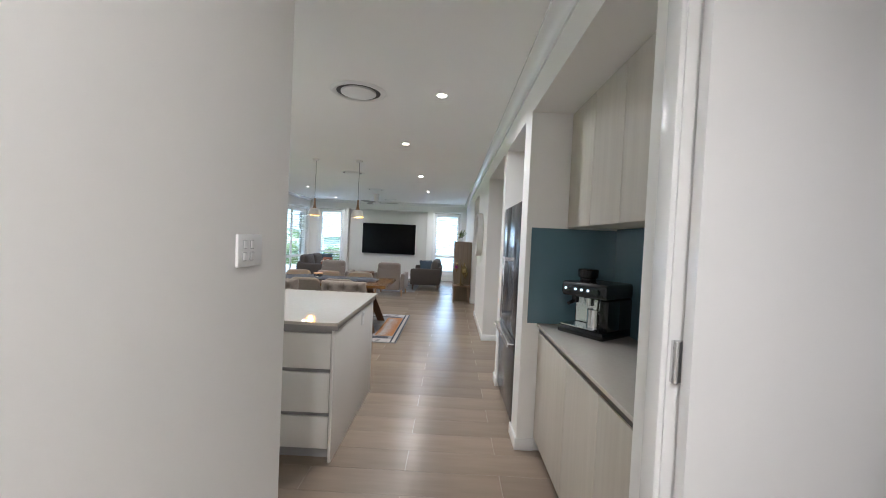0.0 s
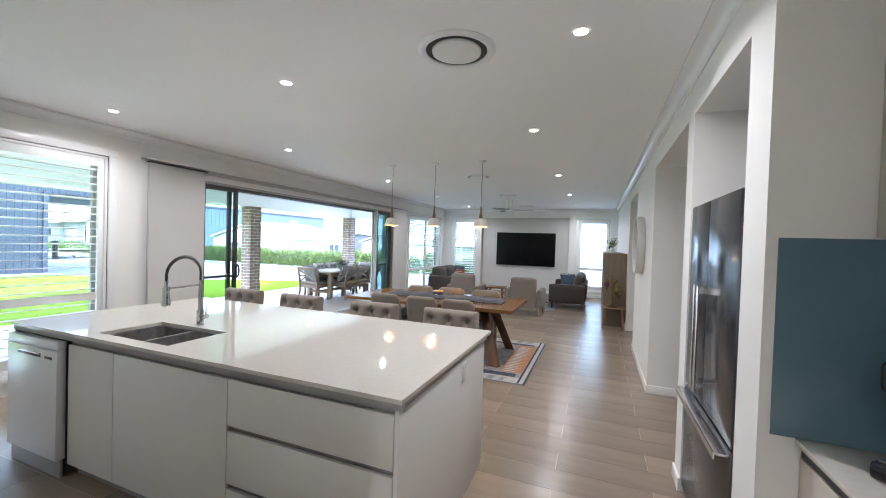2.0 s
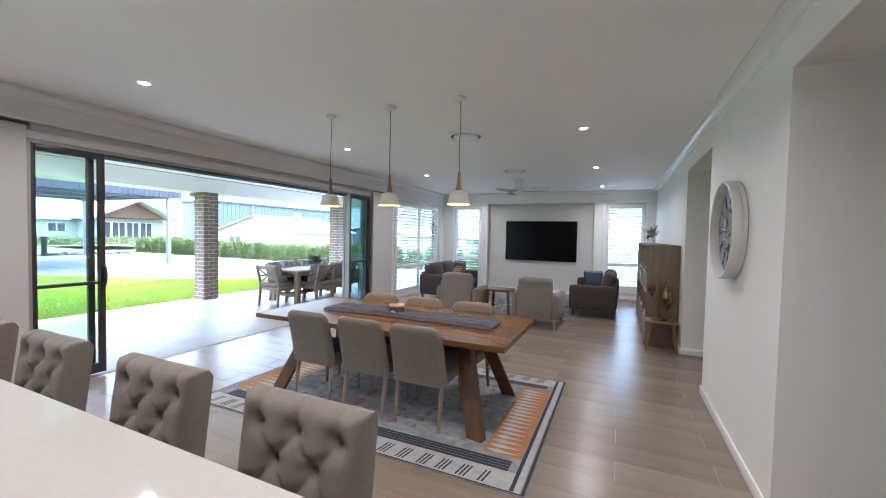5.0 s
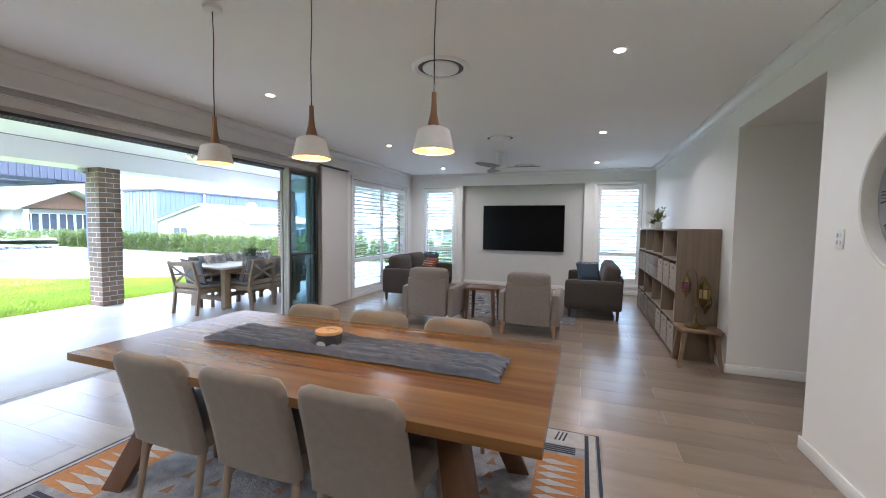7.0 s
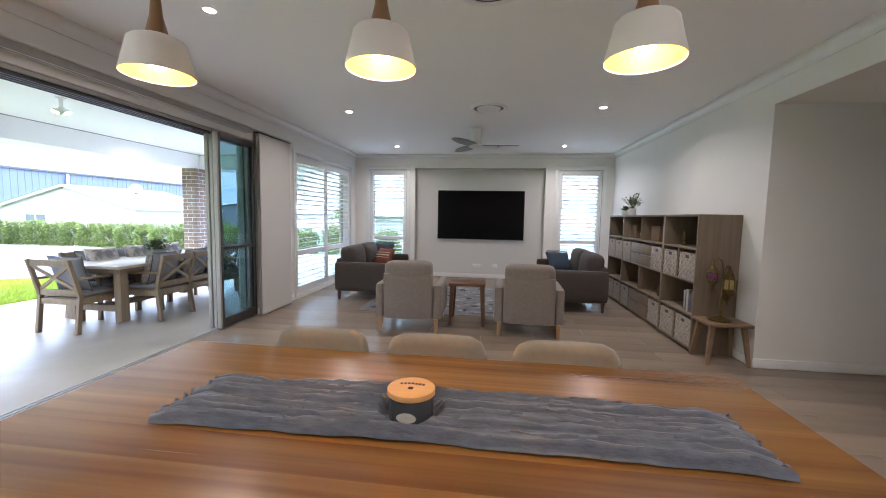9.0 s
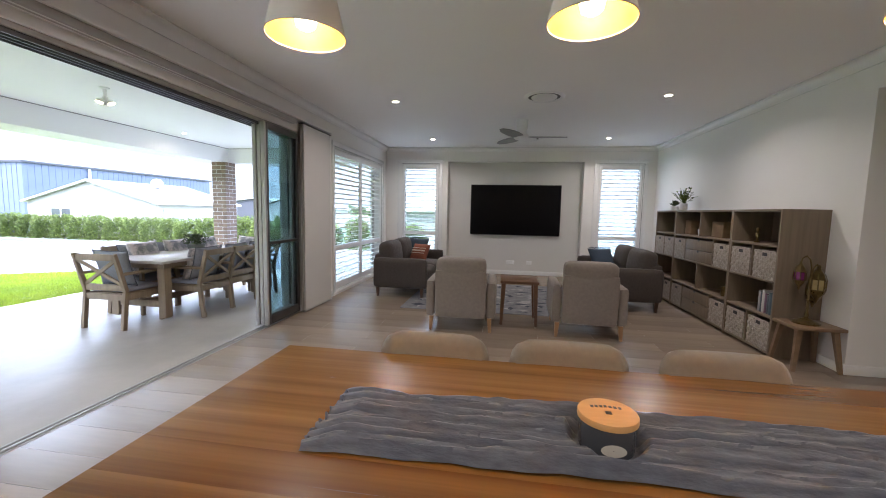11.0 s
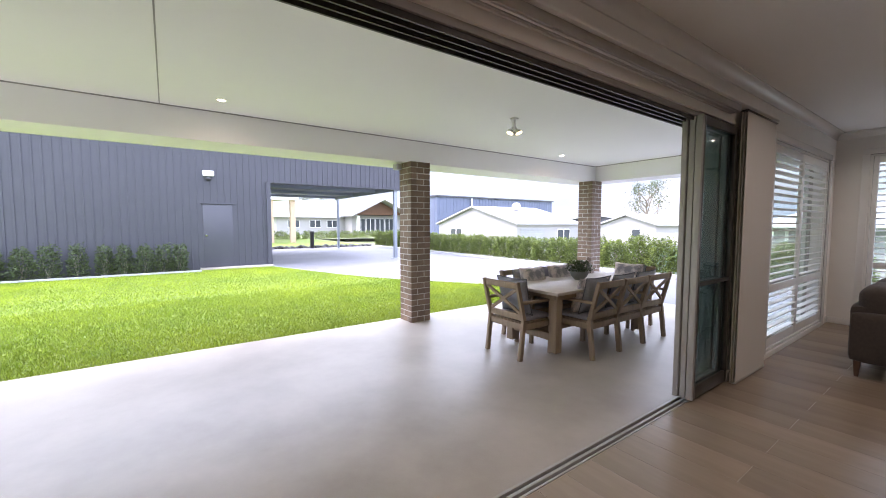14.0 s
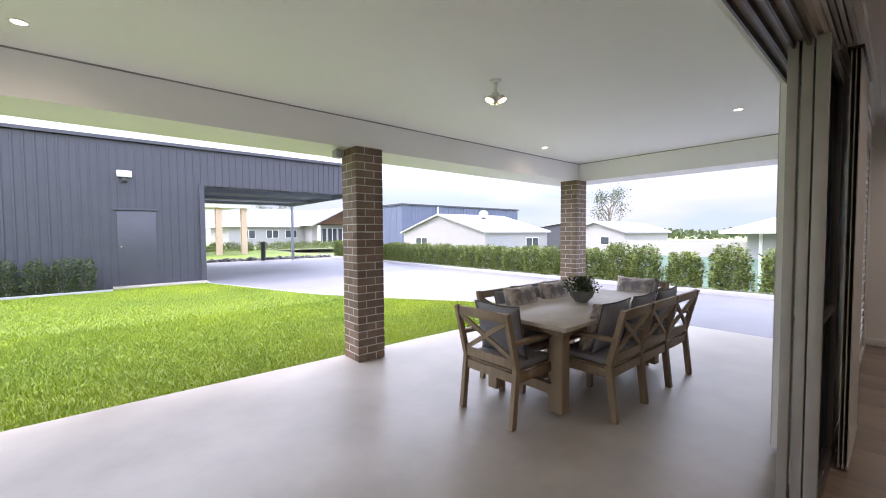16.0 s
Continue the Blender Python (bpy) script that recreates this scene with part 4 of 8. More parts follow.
# ---- tufted counter stools ----
def counter_stool(m):
    s = thing("counter_stool", "beige linen counter stool with a button-tufted back", "stool", "stools at the island", m)
    W, H = 0.47, 0.34
    t = bmesh.new()
    nx, nz = 44, 30
    buttons = [(-0.155, 0.25), (0.0, 0.25), (0.155, 0.25), (-0.0775, 0.15), (0.0775, 0.15), (-0.155, 0.05), (0.0, 0.05), (0.155, 0.05)]

    def front(u, v):
        """Depth of the padded face at u across and v up."""
        edge = min(1.0, (W / 2 - abs(u)) / 0.045, (H - v) / 0.045)
        edge = max(0.0, edge)
        base = 0.055 * math.sqrt(max(0.0, 1 - (1 - edge) ** 2))
        d = 0.0
        for bx, bz in buttons:
            r2 = (u - bx) ** 2 + (v - bz) ** 2
            d = max(d, 0.040 * math.exp(-r2 / 0.0011))
        for (ax, az) in buttons:
            for (bx, bz) in buttons:
                L = math.hypot(bx - ax, bz - az)
                if (az, ax) < (bz, bx) and L < 0.14:
                    k = max(0, min(1, ((u - ax) * (bx - ax) + (v - az) * (bz - az)) / L ** 2))
                    q = (u - ax - k * (bx - ax)) ** 2 + (v - az - k * (bz - az)) ** 2
                    d = max(d, 0.022 * math.exp(-q / 0.00013))
            if az > 0.2 and v > az:
                d = max(d, 0.022 * math.exp(-((u - ax) ** 2) / 0.00013))
        return base - d * max(edge, 0.6)

    rows = []
    for j in range(nz + 1):
        v = H * j / nz
        row = []
        for i in range(nx + 1):
            u = W * (i / nx - 0.5)
            row.append(t.verts.new((u, -front(u, v) - 0.02, v)))
        rows.append(row)
    for j in range(nz):
        for i in range(nx):
            t.faces.new((rows[j][i], rows[j][i + 1], rows[j + 1][i + 1], rows[j + 1][i]))
    back = []
    for j in range(nz + 1):
        v = H * j / nz
        back.append([t.verts.new((W * (i / nx - 0.5), 0.025 * min(1, (H - v) / 0.03 + 0.2), v)) for i in range(nx + 1)])
    for j in range(nz):
        for i in range(nx):
            t.faces.new((back[j][i + 1], back[j][i], back[j + 1][i], back[j + 1][i + 1]))
    for j in range(nz):
        t.faces.new((back[j][0], rows[j][0], rows[j + 1][0], back[j + 1][0]))
        t.faces.new((rows[j][nx], back[j][nx], back[j + 1][nx], rows[j + 1][nx]))
    for i in range(nx):
        t.faces.new((rows[nz][i], rows[nz][i + 1], back[nz][i + 1], back[nz][i]))
    br = part("backrest", t, STOOLB, s, smooth=True, m=pose(0, 0.19, 0.655, -7))
    br.data.set_sharp_from_angle(angle=radians(75))
    for bx, bz in buttons:
        bm = bmesh.new()
        lathe(bm, [(0.009, 0), (0.008, 0.004), (0.003, 0.006)], 10, pose(0, 0, 0, 90))
        part("button", bm, STOOLB, br, m=pose(bx, -0.036, bz))
    bm = bmesh.new()
    rounded(bm, -0.235, 0.235, -0.22, 0.21, 0.57, 0.67, 0.035, 0.02)
    part("seat", bm, STOOLB, s, smooth=True)
    for x in (-0.2, 0.2):
        for y in (-0.18, 0.19):
            bm = bmesh.new()
            beam(bm, (x, y, 0.57), (x * 1.1, y * 1.1, 0.001), 0.04, 0.04, 0.028, 0.028, 0.003, up=(0, 1, 0))
            part("leg", bm, LEGGREY, s)
    bm = bmesh.new()
    beam(bm, (-0.21, -0.195, 0.22), (0.21, -0.195, 0.22), 0.022, 0.03)
    part("footrest", bm, LEGGREY, s)
    return s


st0 = counter_stool(pose(-0.80, 4.215, 0))
for x in (-1.53, -2.35, -3.10):
    copy_thing(st0, pose(x, 4.215, 0))

# ---- coffee nook ----
NB = XR + 0.64
nook = thing("base_cabinet", "pale oak base cabinet with plain doors in the recess", "cabinet")
boxpart("carcass", nook, SHADOWGAP, (0.992, NB, 1.42, 3.1, 0.10, 0.86))
boxpart("plinth", nook, SHADOWGAP, (1.03, 1.045, 1.42, 3.1, 0.0, 0.10))
for y0, y1 in ((1.423, 1.52), (1.523, 1.972), (1.976, 2.43), (2.434, 3.097)):
    boxpart("door", nook, CABWOOD, (0.97, 0.99, y0, y1, 0.10, 0.858), 0.0015)
ntop = thing("nook_benchtop", "white stone benchtop in the coffee recess", "benchtop")
boxpart("slab", ntop, STONE, (0.955, NB, 1.42, 3.1, 0.9, 0.92), 0.0015)
boxpart("shadow_strip", ntop, BLACK, (0.975, NB, 1.42, 3.1, 0.862, 0.9))
splash = thing("splashback", "blue-grey back-painted glass splashback", "splashback")
boxpart("glass_panel", splash, SPLASH, (NB - 0.007, NB - 0.001, 1.42, 3.099, 0.921, 1.612))
boxpart("glass_panel", splash, SPLASH, (0.885, NB - 0.008, 3.093, 3.099, 0.921, 1.60))
upper = thing("wall_cabinet", "pale oak wall cabinets with plain doors above the bench", "cabinet")
boxpart("carcass", upper, CABWOOD, (1.155, NB, 1.42, 3.1, 1.613, 2.408))
for y0, y1 in ((1.423, 1.85), (1.854, 2.255), (2.259, 2.66), (2.664, 3.097)):
    boxpart("door", upper, CABWOOD, (1.135, 1.153, y0, y1, 1.608, 2.405), 0.0015)

cm = thing("coffee_machine", "black espresso machine with lit buttons and a steel milk jug", "coffee machine", m=pose(1.30, 2.88, 0.9205, 0, 0, -54))
bm = bmesh.new()
box(bm, -0.165, 0.165, -0.20, 0.16, 0.0, 0.05, bevel=0.012)
part("drip_base", bm, COFFEEBLACK, cm, smooth=True)
bm = bmesh.new()
box(bm, -0.15, 0.09, -0.185, -0.03, 0.051, 0.056)
part("drip_grate", bm, STEEL, cm)
bm = bmesh.new()
box(bm, -0.165, 0.165, -0.02, 0.16, 0.05, 0.24, bevel=0.008)
part("rear_body", bm, COFFEEBLACK, cm, smooth=True)
bm = bmesh.new()
box(bm, 0.10, 0.165, -0.15, -0.02, 0.05, 0.24, bevel=0.01)
part("water_side", bm, COFFEEBLACK, cm, smooth=True)
boxpart("steel_back", cm, STEEL, (-0.15, 0.095, -0.026, -0.022, 0.06, 0.235))
bm = bmesh.new()
box(bm, -0.165, 0.165, -0.18, 0.16, 0.24, 0.335, bevel=0.022, seg=4)
head = part("head", bm, COFFEEBLACK, cm, smooth=True)
for k, x in enumerate((-0.125, -0.05, -0.005, 0.04)):
    bm = bmesh.new()
    lathe(bm, [(0.008, 0), (0.008, 0.004), (0.006, 0.005)], 16, pose(0, 0, 0, 90))
    part("button", bm, mat("lit_button", (0.7, 0.8, 0.85), 0.3, emit=(0.75, 0.9, 1.0), emit_power=0.2) if k == 0 else bpy.data.materials["lit_button"], head, "small lit button", m=pose(x, -0.181, 0.29))
bm = bmesh.new()
lathe(bm, [(0.02, 0), (0.02, 0.014), (0.017, 0.017)], 20, pose(0, 0, 0, 90))
part("dial", bm, COFFEEBLACK, head, m=pose(0.10, -0.181, 0.285), smooth=True)
bm = bmesh.new()
lathe(bm, [(0.028, 0.19), (0.03, 0.205), (0.03, 0.24)], 20, pose(0.0, -0.10, 0))
part("group_head", bm, STEEL, cm, smooth=True)
bm = bmesh.new()
lathe(bm, [(0.022, 0.195), (0.024, 0.24)], 20, pose(-0.105, -0.10, 0))
tube(bm, [(-0.105, -0.10, 0.205), (-0.105, -0.17, 0.19)], 0.012)
part("grinder_outlet", bm, COFFEEBLACK, cm, smooth=True)
bm = bmesh.new()
lathe(bm, [(0.05, 0.335), (0.05, 0.352), (0.062, 0.36), (0.066, 0.405), (0.06, 0.413), (0.02, 0.415)], 28, pose(-0.075, -0.02, 0))
part("bean_hopper", bm, COFFEEBLACK, cm, "smoked plastic bean hopper", smooth=True)
jug = thing("milk_jug", "small stainless steel milk jug on the drip tray", "jug", m=pose(1.30, 2.88, 0.9205, 0, 0, -54) @ pose(0.05, -0.115, 0.0565) @ Matrix.Diagonal((1.25, 1.25, 1.2, 1)))
bm = bmesh.new()
lathe(bm, [(0.036, 0.0), (0.037, 0.01), (0.034, 0.07), (0.037, 0.095), (0.035, 0.095), (0.032, 0.07), (0.034, 0.012), (0.001, 0.008)], 24)
part("body", bm, STEEL, jug, smooth=True)
bm = bmesh.new()
tube(bm, [(0.033, -0.012, 0.08), (0.062, -0.02, 0.075), (0.062, -0.02, 0.03), (0.034, -0.012, 0.025)], 0.004, 8)
part("handle", bm, STEEL, jug, smooth=True)
bm = bmesh.new()
tube(bm, [(0.06, -0.09, 0.24), (0.062, -0.10, 0.18), (0.055, -0.11, 0.12)], 0.006, 8)
part("steam_wand", bm, COFFEEBLACK, cm, smooth=True)
bm = bmesh.new()
tube(bm, [(0.12, 0.158, 0.05), (0.15, 0.18, 0.09), (0.18, 0.17, 0.06), (0.17, 0.15, 0.006)], 0.004, 8)
part("power_cord", bm, COFFEEBLACK, cm, smooth=True)

# ---- fridge ----
fr = thing("fridge", "dark brushed steel french-door fridge in its recess", "fridge")
boxpart("body", fr, BLACKSTEEL, (0.925, 1.5, 3.385, 4.285, 0.02, 1.80), 0.004)
for y0, y1, hy in ((3.385, 3.868, 3.835), (3.874, 4.285, 3.907)):
    d = boxpart("door", fr, BLACKSTEEL, (0.855, 0.918, y0, y1, 0.715, 1.815), 0.007)
    bm = bmesh.new()
    box(bm, 0.800, 0.812, hy - 0.013, hy + 0.013, 0.80, 1.36, bevel=0.003)
    for z in (0.82, 1.32):
        box(bm, 0.81, 0.857, hy - 0.012, hy + 0.012, z, z + 0.03)
    part("handle", bm, STEEL, d, "flat steel bar handle", smooth=True)
d = boxpart("freezer_drawer", fr, BLACKSTEEL, (0.855, 0.918, 3.385, 4.285, 0.05, 0.70), 0.007)
bm = bmesh.new()
box(bm, 0.800, 0.856, 3.40, 4.27, 0.672, 0.684, bevel=0.003)
box(bm, 0.797, 0.803, 3.40, 4.27, 0.655, 0.684)
part("handle", bm, STEEL, d, "long steel lip handle", smooth=True)
boxpart("foot_grille", fr, BLACK, (0.93, 0.95, 3.40, 4.27, 0.0, 0.05))

# ---- inner door beside the camera's start ----
dr = thing("door_1", "open glossy white flush door with steel hinges", "door", kind="structure")
boxpart("leaf", dr, DOORW, (0.866, 1.686, 1.205, 1.242, 0.012, 2.34), 0.002)
bm = bmesh.new()
box(bm, 0.845, 0.965, 1.262, 1.298, 0, 2.38)
box(bm, 0.845, 0.965, 0.32, 0.356, 0, 2.38)
box(bm, 0.845, 0.965, 0.356, 1.262, 2.345, 2.38)
part("door_frame", bm, TRIM, dr)
bm = bmesh.new()
box(bm, 0.832, 0.85, 1.268, 1.335, 0, 2.45, bevel=0.005)
box(bm, 0.832, 0.85, 0.285, 0.35, 0, 2.45, bevel=0.005)
box(bm, 0.832, 0.85, 0.285, 1.335, 2.385, 2.45, bevel=0.005)
part("architrave", bm, TRIM, dr, smooth=True)
for z in (0.2, 1.225, 2.2):
    bm = bmesh.new()
    lathe(bm, [(0.007, -0.05), (0.007, 0.05)], 12, pose(0.858, 1.25, z))
    box(bm, 0.851, 0.885, 1.252, 1.2615, z - 0.05, z + 0.05)
    part("hinge", bm, STEEL, dr, smooth=True)

# ---- ceiling fittings ----
def downlight(x, y, z, power, indoor=True, color=(1.0, 0.93, 0.85)):
    d = thing("downlight", "round recessed white downlight, switched on", "downlight", "downlights", m=pose(x, y, z))
    bm = bmesh.new()
    lathe(bm, [(0.034, -0.001), (0.036, -0.006), (0.047, -0.005), (0.049, 0.0)], 28, cap=False)
    part("trim_ring", bm, WHITEPL, d, smooth=True)
    bm = bmesh.new()
    lathe(bm, [(0.0005, -0.0015), (0.034, -0.0015)], 28, cap=False)
    part("diffuser", bm, LEDW, d, "glowing warm diffuser")
    lamp = bpy.data.lights.new("downlight_lamp", "AREA")
    lamp.shape, lamp.size, lamp.energy, lamp.color = "DISK", 0.07, power, color
    lamp.spread = radians(150)
    lo = new("downlight_lamp", lamp)
    lo.parent = d
    lo.matrix_basis = pose(0, 0, -0.012)
    return d


for x, y in ((0.185, 3.64), (-1.89, 3.69), (-4.02, 3.71), (-0.33, 5.39), (-3.52, 5.43), (-0.33, 8.02), (-3.51, 8.03), (-0.33, 10.55), (-3.51, 10.55), (-0.33, 13.1), (-3.50, 13.08)):
    downlight(x, y, HC, 2.4 if y < 6 else 2.4)
# Unseen lamp added behind the start to brighten the corridor.
downlight(0.35, -0.5, HC, 4.6)
for x, y in ((-7.94, 6.74), (-5.6, 12.25), (-8.0, 12.2), (-5.6, 6.74)):
    downlight(x, y, 2.68, 0.5)


def ceiling_vent(x, y, r):
    v = thing("ceiling_vent", "round white ceiling air vent", "air vent", "ceiling vents", m=pose(x, y, HC))
    bm = bmesh.new()
    lathe(bm, [(r * 0.78, -0.004), (r * 0.80, -0.012), (r * 0.9, -0.016), (r, -0.003), (r, 0)], 40, cap=False)
    part("rim", bm, WHITEPL, v, smooth=True)
    bm = bmesh.new()
    lathe(bm, [(0.001, -0.003), (r * 0.79, -0.002)], 40, cap=False)
    part("throat", bm, BLACK, v)
    bm = bmesh.new()
    lathe(bm, [(r * 0.63, -0.004), (r * 0.62, -0.016), (r * 0.45, -0.028), (0.001, -0.030)], 40, cap=False)
    part("disc", bm, WHITEPL, v, smooth=True)


for x, y in ((-0.52, 3.63), (-1.66, 7.92), (-1.70, 10.50), (-1.72, 13.1)):
    ceiling_vent(x, y, 0.235)


def pendant(x):
    p = thing("pendant_lamp", "white pendant lamp with a timber neck and yellow inside", "pendant lamp", "pendants above the table", m=pose(x, 6.668, 0))
    bm = bmesh.new()
    lathe(bm, [(0.05, HC), (0.052, HC - 0.003), (0.052, HC - 0.026), (0.046, HC - 0.03), (0.006, HC - 0.031)], 28)
    part("canopy", bm, WHITEPL, p, smooth=True)
    bm = bmesh.new()
    tube(bm, [(0, 0, HC - 0.03), (0.004, 0.002, 2.5), (-0.003, 0.001, 2.3), (0, 0, 2.055)], 0.003, 8)
    part("cord", bm, BLACK, p, smooth=True)
    bm = bmesh.new()
    lathe(bm, [(0.009, 2.06), (0.012, 2.058), (0.013, 2.01), (0.018, 1.955), (0.03, 1.905), (0.034, 1.897)], 24)
    part("neck", bm, PENDWOOD, p, "dark timber neck", smooth=True)
    bm = bmesh.new()
    lathe(bm, [(0.03, 1.899), (0.05, 1.893), (0.071, 1.883), (0.078, 1.876), (0.083, 1.855), (0.0925, 1.815), (0.1005, 1.783), (0.101, 1.780), (0.0985, 1.779), (0.098, 1.782)], 40, cap=False)
    shade = part("shade", bm, PENDW, p, smooth=True)
    bm = bmesh.new()
    lathe(bm, [(0.098, 1.782), (0.090, 1.815), (0.080, 1.853), (0.073, 1.874), (0.045, 1.888), (0.001, 1.89)], 40, cap=False)
    part("lining", bm, PENDIN, shade, "bright yellow lining", smooth=True)
    bm = bmesh.new()
    lathe(bm, [(0.014, 1.888), (0.014, 1.87), (0.024, 1.85), (0.029, 1.828), (0.024, 1.806), (0.010, 1.797), (0.001, 1.796)], 20)
    part("bulb", bm, BULB, p, "glowing warm bulb", smooth=True)
    lamp = bpy.data.lights.new("pendant_lamp_light", "POINT")
    lamp.energy, lamp.color, lamp.shadow_soft_size = 0.62, (1.0, 0.62, 0.22), 0.03
    lo = new("pendant_light", lamp)
    lo.parent = p
    lo.matrix_basis = pose(0, 0, 1.785)


for x in (-2.64, -1.935, -1.225):
    pendant(x)

# The blades are white; the shade on them is put into this grey.
FANM = mat("fan_shaded_white", (0.27, 0.27, 0.265), 0.4, second=(0.31, 0.31, 0.305), scale=6)
fan = thing("ceiling_fan", "white three-blade ceiling fan at rest", "ceiling fan", m=pose(-1.90, 11.62, 0))
bm = bmesh.new()
lathe(bm, [(0.085, HC), (0.09, HC - 0.006), (0.088, HC - 0.02), (0.078, HC - 0.15), (0.07, HC - 0.17)], 28)
part("canopy", bm, WHITEPL, fan, smooth=True)
bm = bmesh.new()
lathe(bm, [(0.068, 2.532), (0.072, 2.49), (0.10, 2.475), (0.115, 2.45), (0.11, 2.43), (0.085, 2.415), (0.001, 2.412)], 32)
part("motor_hub", bm, WHITEPL, fan, smooth=True)
for k in range(3):
    bm = bmesh.new()
    n = 10
    rows = []
    for i in range(n + 1):
        u = i / n
        r0 = 0.09 + 0.56 * u
        w = 0.048 + 0.04 * math.sin(math.pi * min(1, u * 0.9 + 0.15)) - (0.025 * max(0, u - 0.85) / 0.15)
        rows.append([bm.verts.new((r0, s * w, 2.45 + s * w * 0.13 + dz)) for s in (-1, 1) for dz in (-0.005, 0.005)])
    for a, b in zip(rows, rows[1:]):
        for q in ((0, 2), (3, 1), (1, 0), (2, 3)):
            bm.faces.new((a[q[0]], a[q[1]], b[q[1]], b[q[0]]))
    bm.faces.new((rows[0][0], rows[0][1], rows[0][3], rows[0][2]))
    bm.faces.new((rows[-1][0], rows[-1][2], rows[-1][3], rows[-1][1]))
    part("blade", bm, FANM, fan, m=pose(0, 0, 0, 0, 0, 3 + 120 * k), smooth=True)

# ---- dining set ----
tbl = thing("dining_table", "large warm timber dining table with angled plank legs", "dining table")
TX0, TX1, TY0, TY1 = -3.03, -0.63, 6.105, 7.225
nb = 8
wy = (TY1 - TY0) / nb
for k in range(nb):
    boxpart("top_board", tbl, TABLEW, (TX0, TX1, TY0 + k * wy + 0.0001, TY0 + (k + 1) * wy - 0.0001, 0.70, 0.74), 0.0, smooth=False)
for x, y, L in ((-2.52, 6.42, 0.19), (-2.60, 6.90, 0.10), (-2.72, 6.95, 0.03), (-1.35, 6.28, 0.14)):
    bm = bmesh.new()
    q = [(x, y), (x + L * 0.4, y - 0.0016), (x + L, y + 0.001), (x + L * 0.5, y + 0.0012)]
    bm.faces.new([bm.verts.new((px, py, 0.7404)) for px, py in q])
    part("timber_split", bm, DARKLEG, tbl, "dark natural split in the timber")
for xb, xt in ((-0.845, -1.07), (-2.83, -2.60)):
    for yb, yt in ((6.19, 6.47), (7.11, 6.84)):
        bm = bmesh.new()
        beam(bm, (xb, yb, 0.0105), (xt, yt, 0.70), 0.13, 0.075, bevel=0.004, up=(0, 1 if yt > yb else -1, 0.4))
        for v in bm.verts:
            if v.co.z < 0.06:
                v.co.z = 0.0105
            elif v.co.z > 0.66:
                v.co.z = 0.6995
        part("leg", bm, TLEGW, tbl, "thick angled timber plank leg", smooth=True)
    boxpart("cross_rail", tbl, TLEGW, (xt - 0.05, xt + 0.05, 6.36, 6.95, 0.655, 0.6995), 0.004)


def dining_chair(m, label):
    """A chair whose front looks along +y; its back legs stand at y = 0."""
    c = thing("dining_chair", label, "chair", "chairs round the dining table", m)
    bm = bmesh.new()
    rounded(bm, -0.235, 0.235, 0.015, 0.46, 0.355, 0.47, 0.035, 0.012)
    part("seat", bm, CHAIRB, c, smooth=True)
    t = bmesh.new()
    n, h = 16, 22
    front, back = [], []
    for j in range(h + 1):
        v = j / h
        z = 0.35 + 0.475 * v
        half = 0.236 - 0.006 * v
        corner = max(0, (v - 0.80) / 0.20)
        half -= 0.075 * (1 - math.sqrt(max(0, 1 - corner ** 2)))
        yb = 0.02 - 0.11 * v ** 1.3
        fr_row, bk_row = [], []
        for i in range(n + 1):
            s = 2 * i / n - 1
            x = half * s
            rim = math.sqrt(max(0.0, 1 - max(0, (abs(s) - 0.86) / 0.14) ** 2)) * math.sqrt(max(0.0, 1 - max(0, (v - 0.93) / 0.07) ** 2))
            bow = 0.012 * s * s
            bk_row.append(t.verts.new((x, yb + bow - 0.034 * rim + 0.005, z)))
            fr_row.append(t.verts.new((x, yb + bow + 0.034 * rim + 0.005, z)))
        front.append(fr_row)
        back.append(bk_row)
    for j in range(h):
        for i in range(n):
            t.faces.new((front[j][i + 1], front[j][i], front[j + 1][i], front[j + 1][i + 1]))
            t.faces.new((back[j][i], back[j][i + 1], back[j + 1][i + 1], back[j + 1][i]))
    for i in range(n):
        t.faces.new((front[0][i], front[0][i + 1], back[0][i + 1], back[0][i]))
    bmesh.ops.remove_doubles(t, verts=t.verts, dist=0.0008)
    br = part("backrest", t, CHAIRB, c, smooth=True)
    br.data.set_sharp_from_angle(angle=radians(80))
    for x in (-0.19, 0.19):
        for y0, y1 in ((0.05, -0.005), (0.42, 0.43)):
            bm = bmesh.new()
            tube(bm, [(x, y0, 0.37), (x * 1.02, y1, 0.0105)], 0.021, 12, 0.013)
            part("leg", bm, LEGGREY, c, smooth=True)
    return c


near = [-2.385, -1.835, -1.325]
c0 = dining_chair(pose(near[0], 6.15, 0), "beige fabric dining chair with grey-washed timber legs")
for x in near[1:]:
    copy_thing(c0, pose(x, 6.15, 0))
for x in (-2.39, -1.845, -1.275):
    copy_thing(c0, pose(x, 7.20, 0, 0, 0, 180))


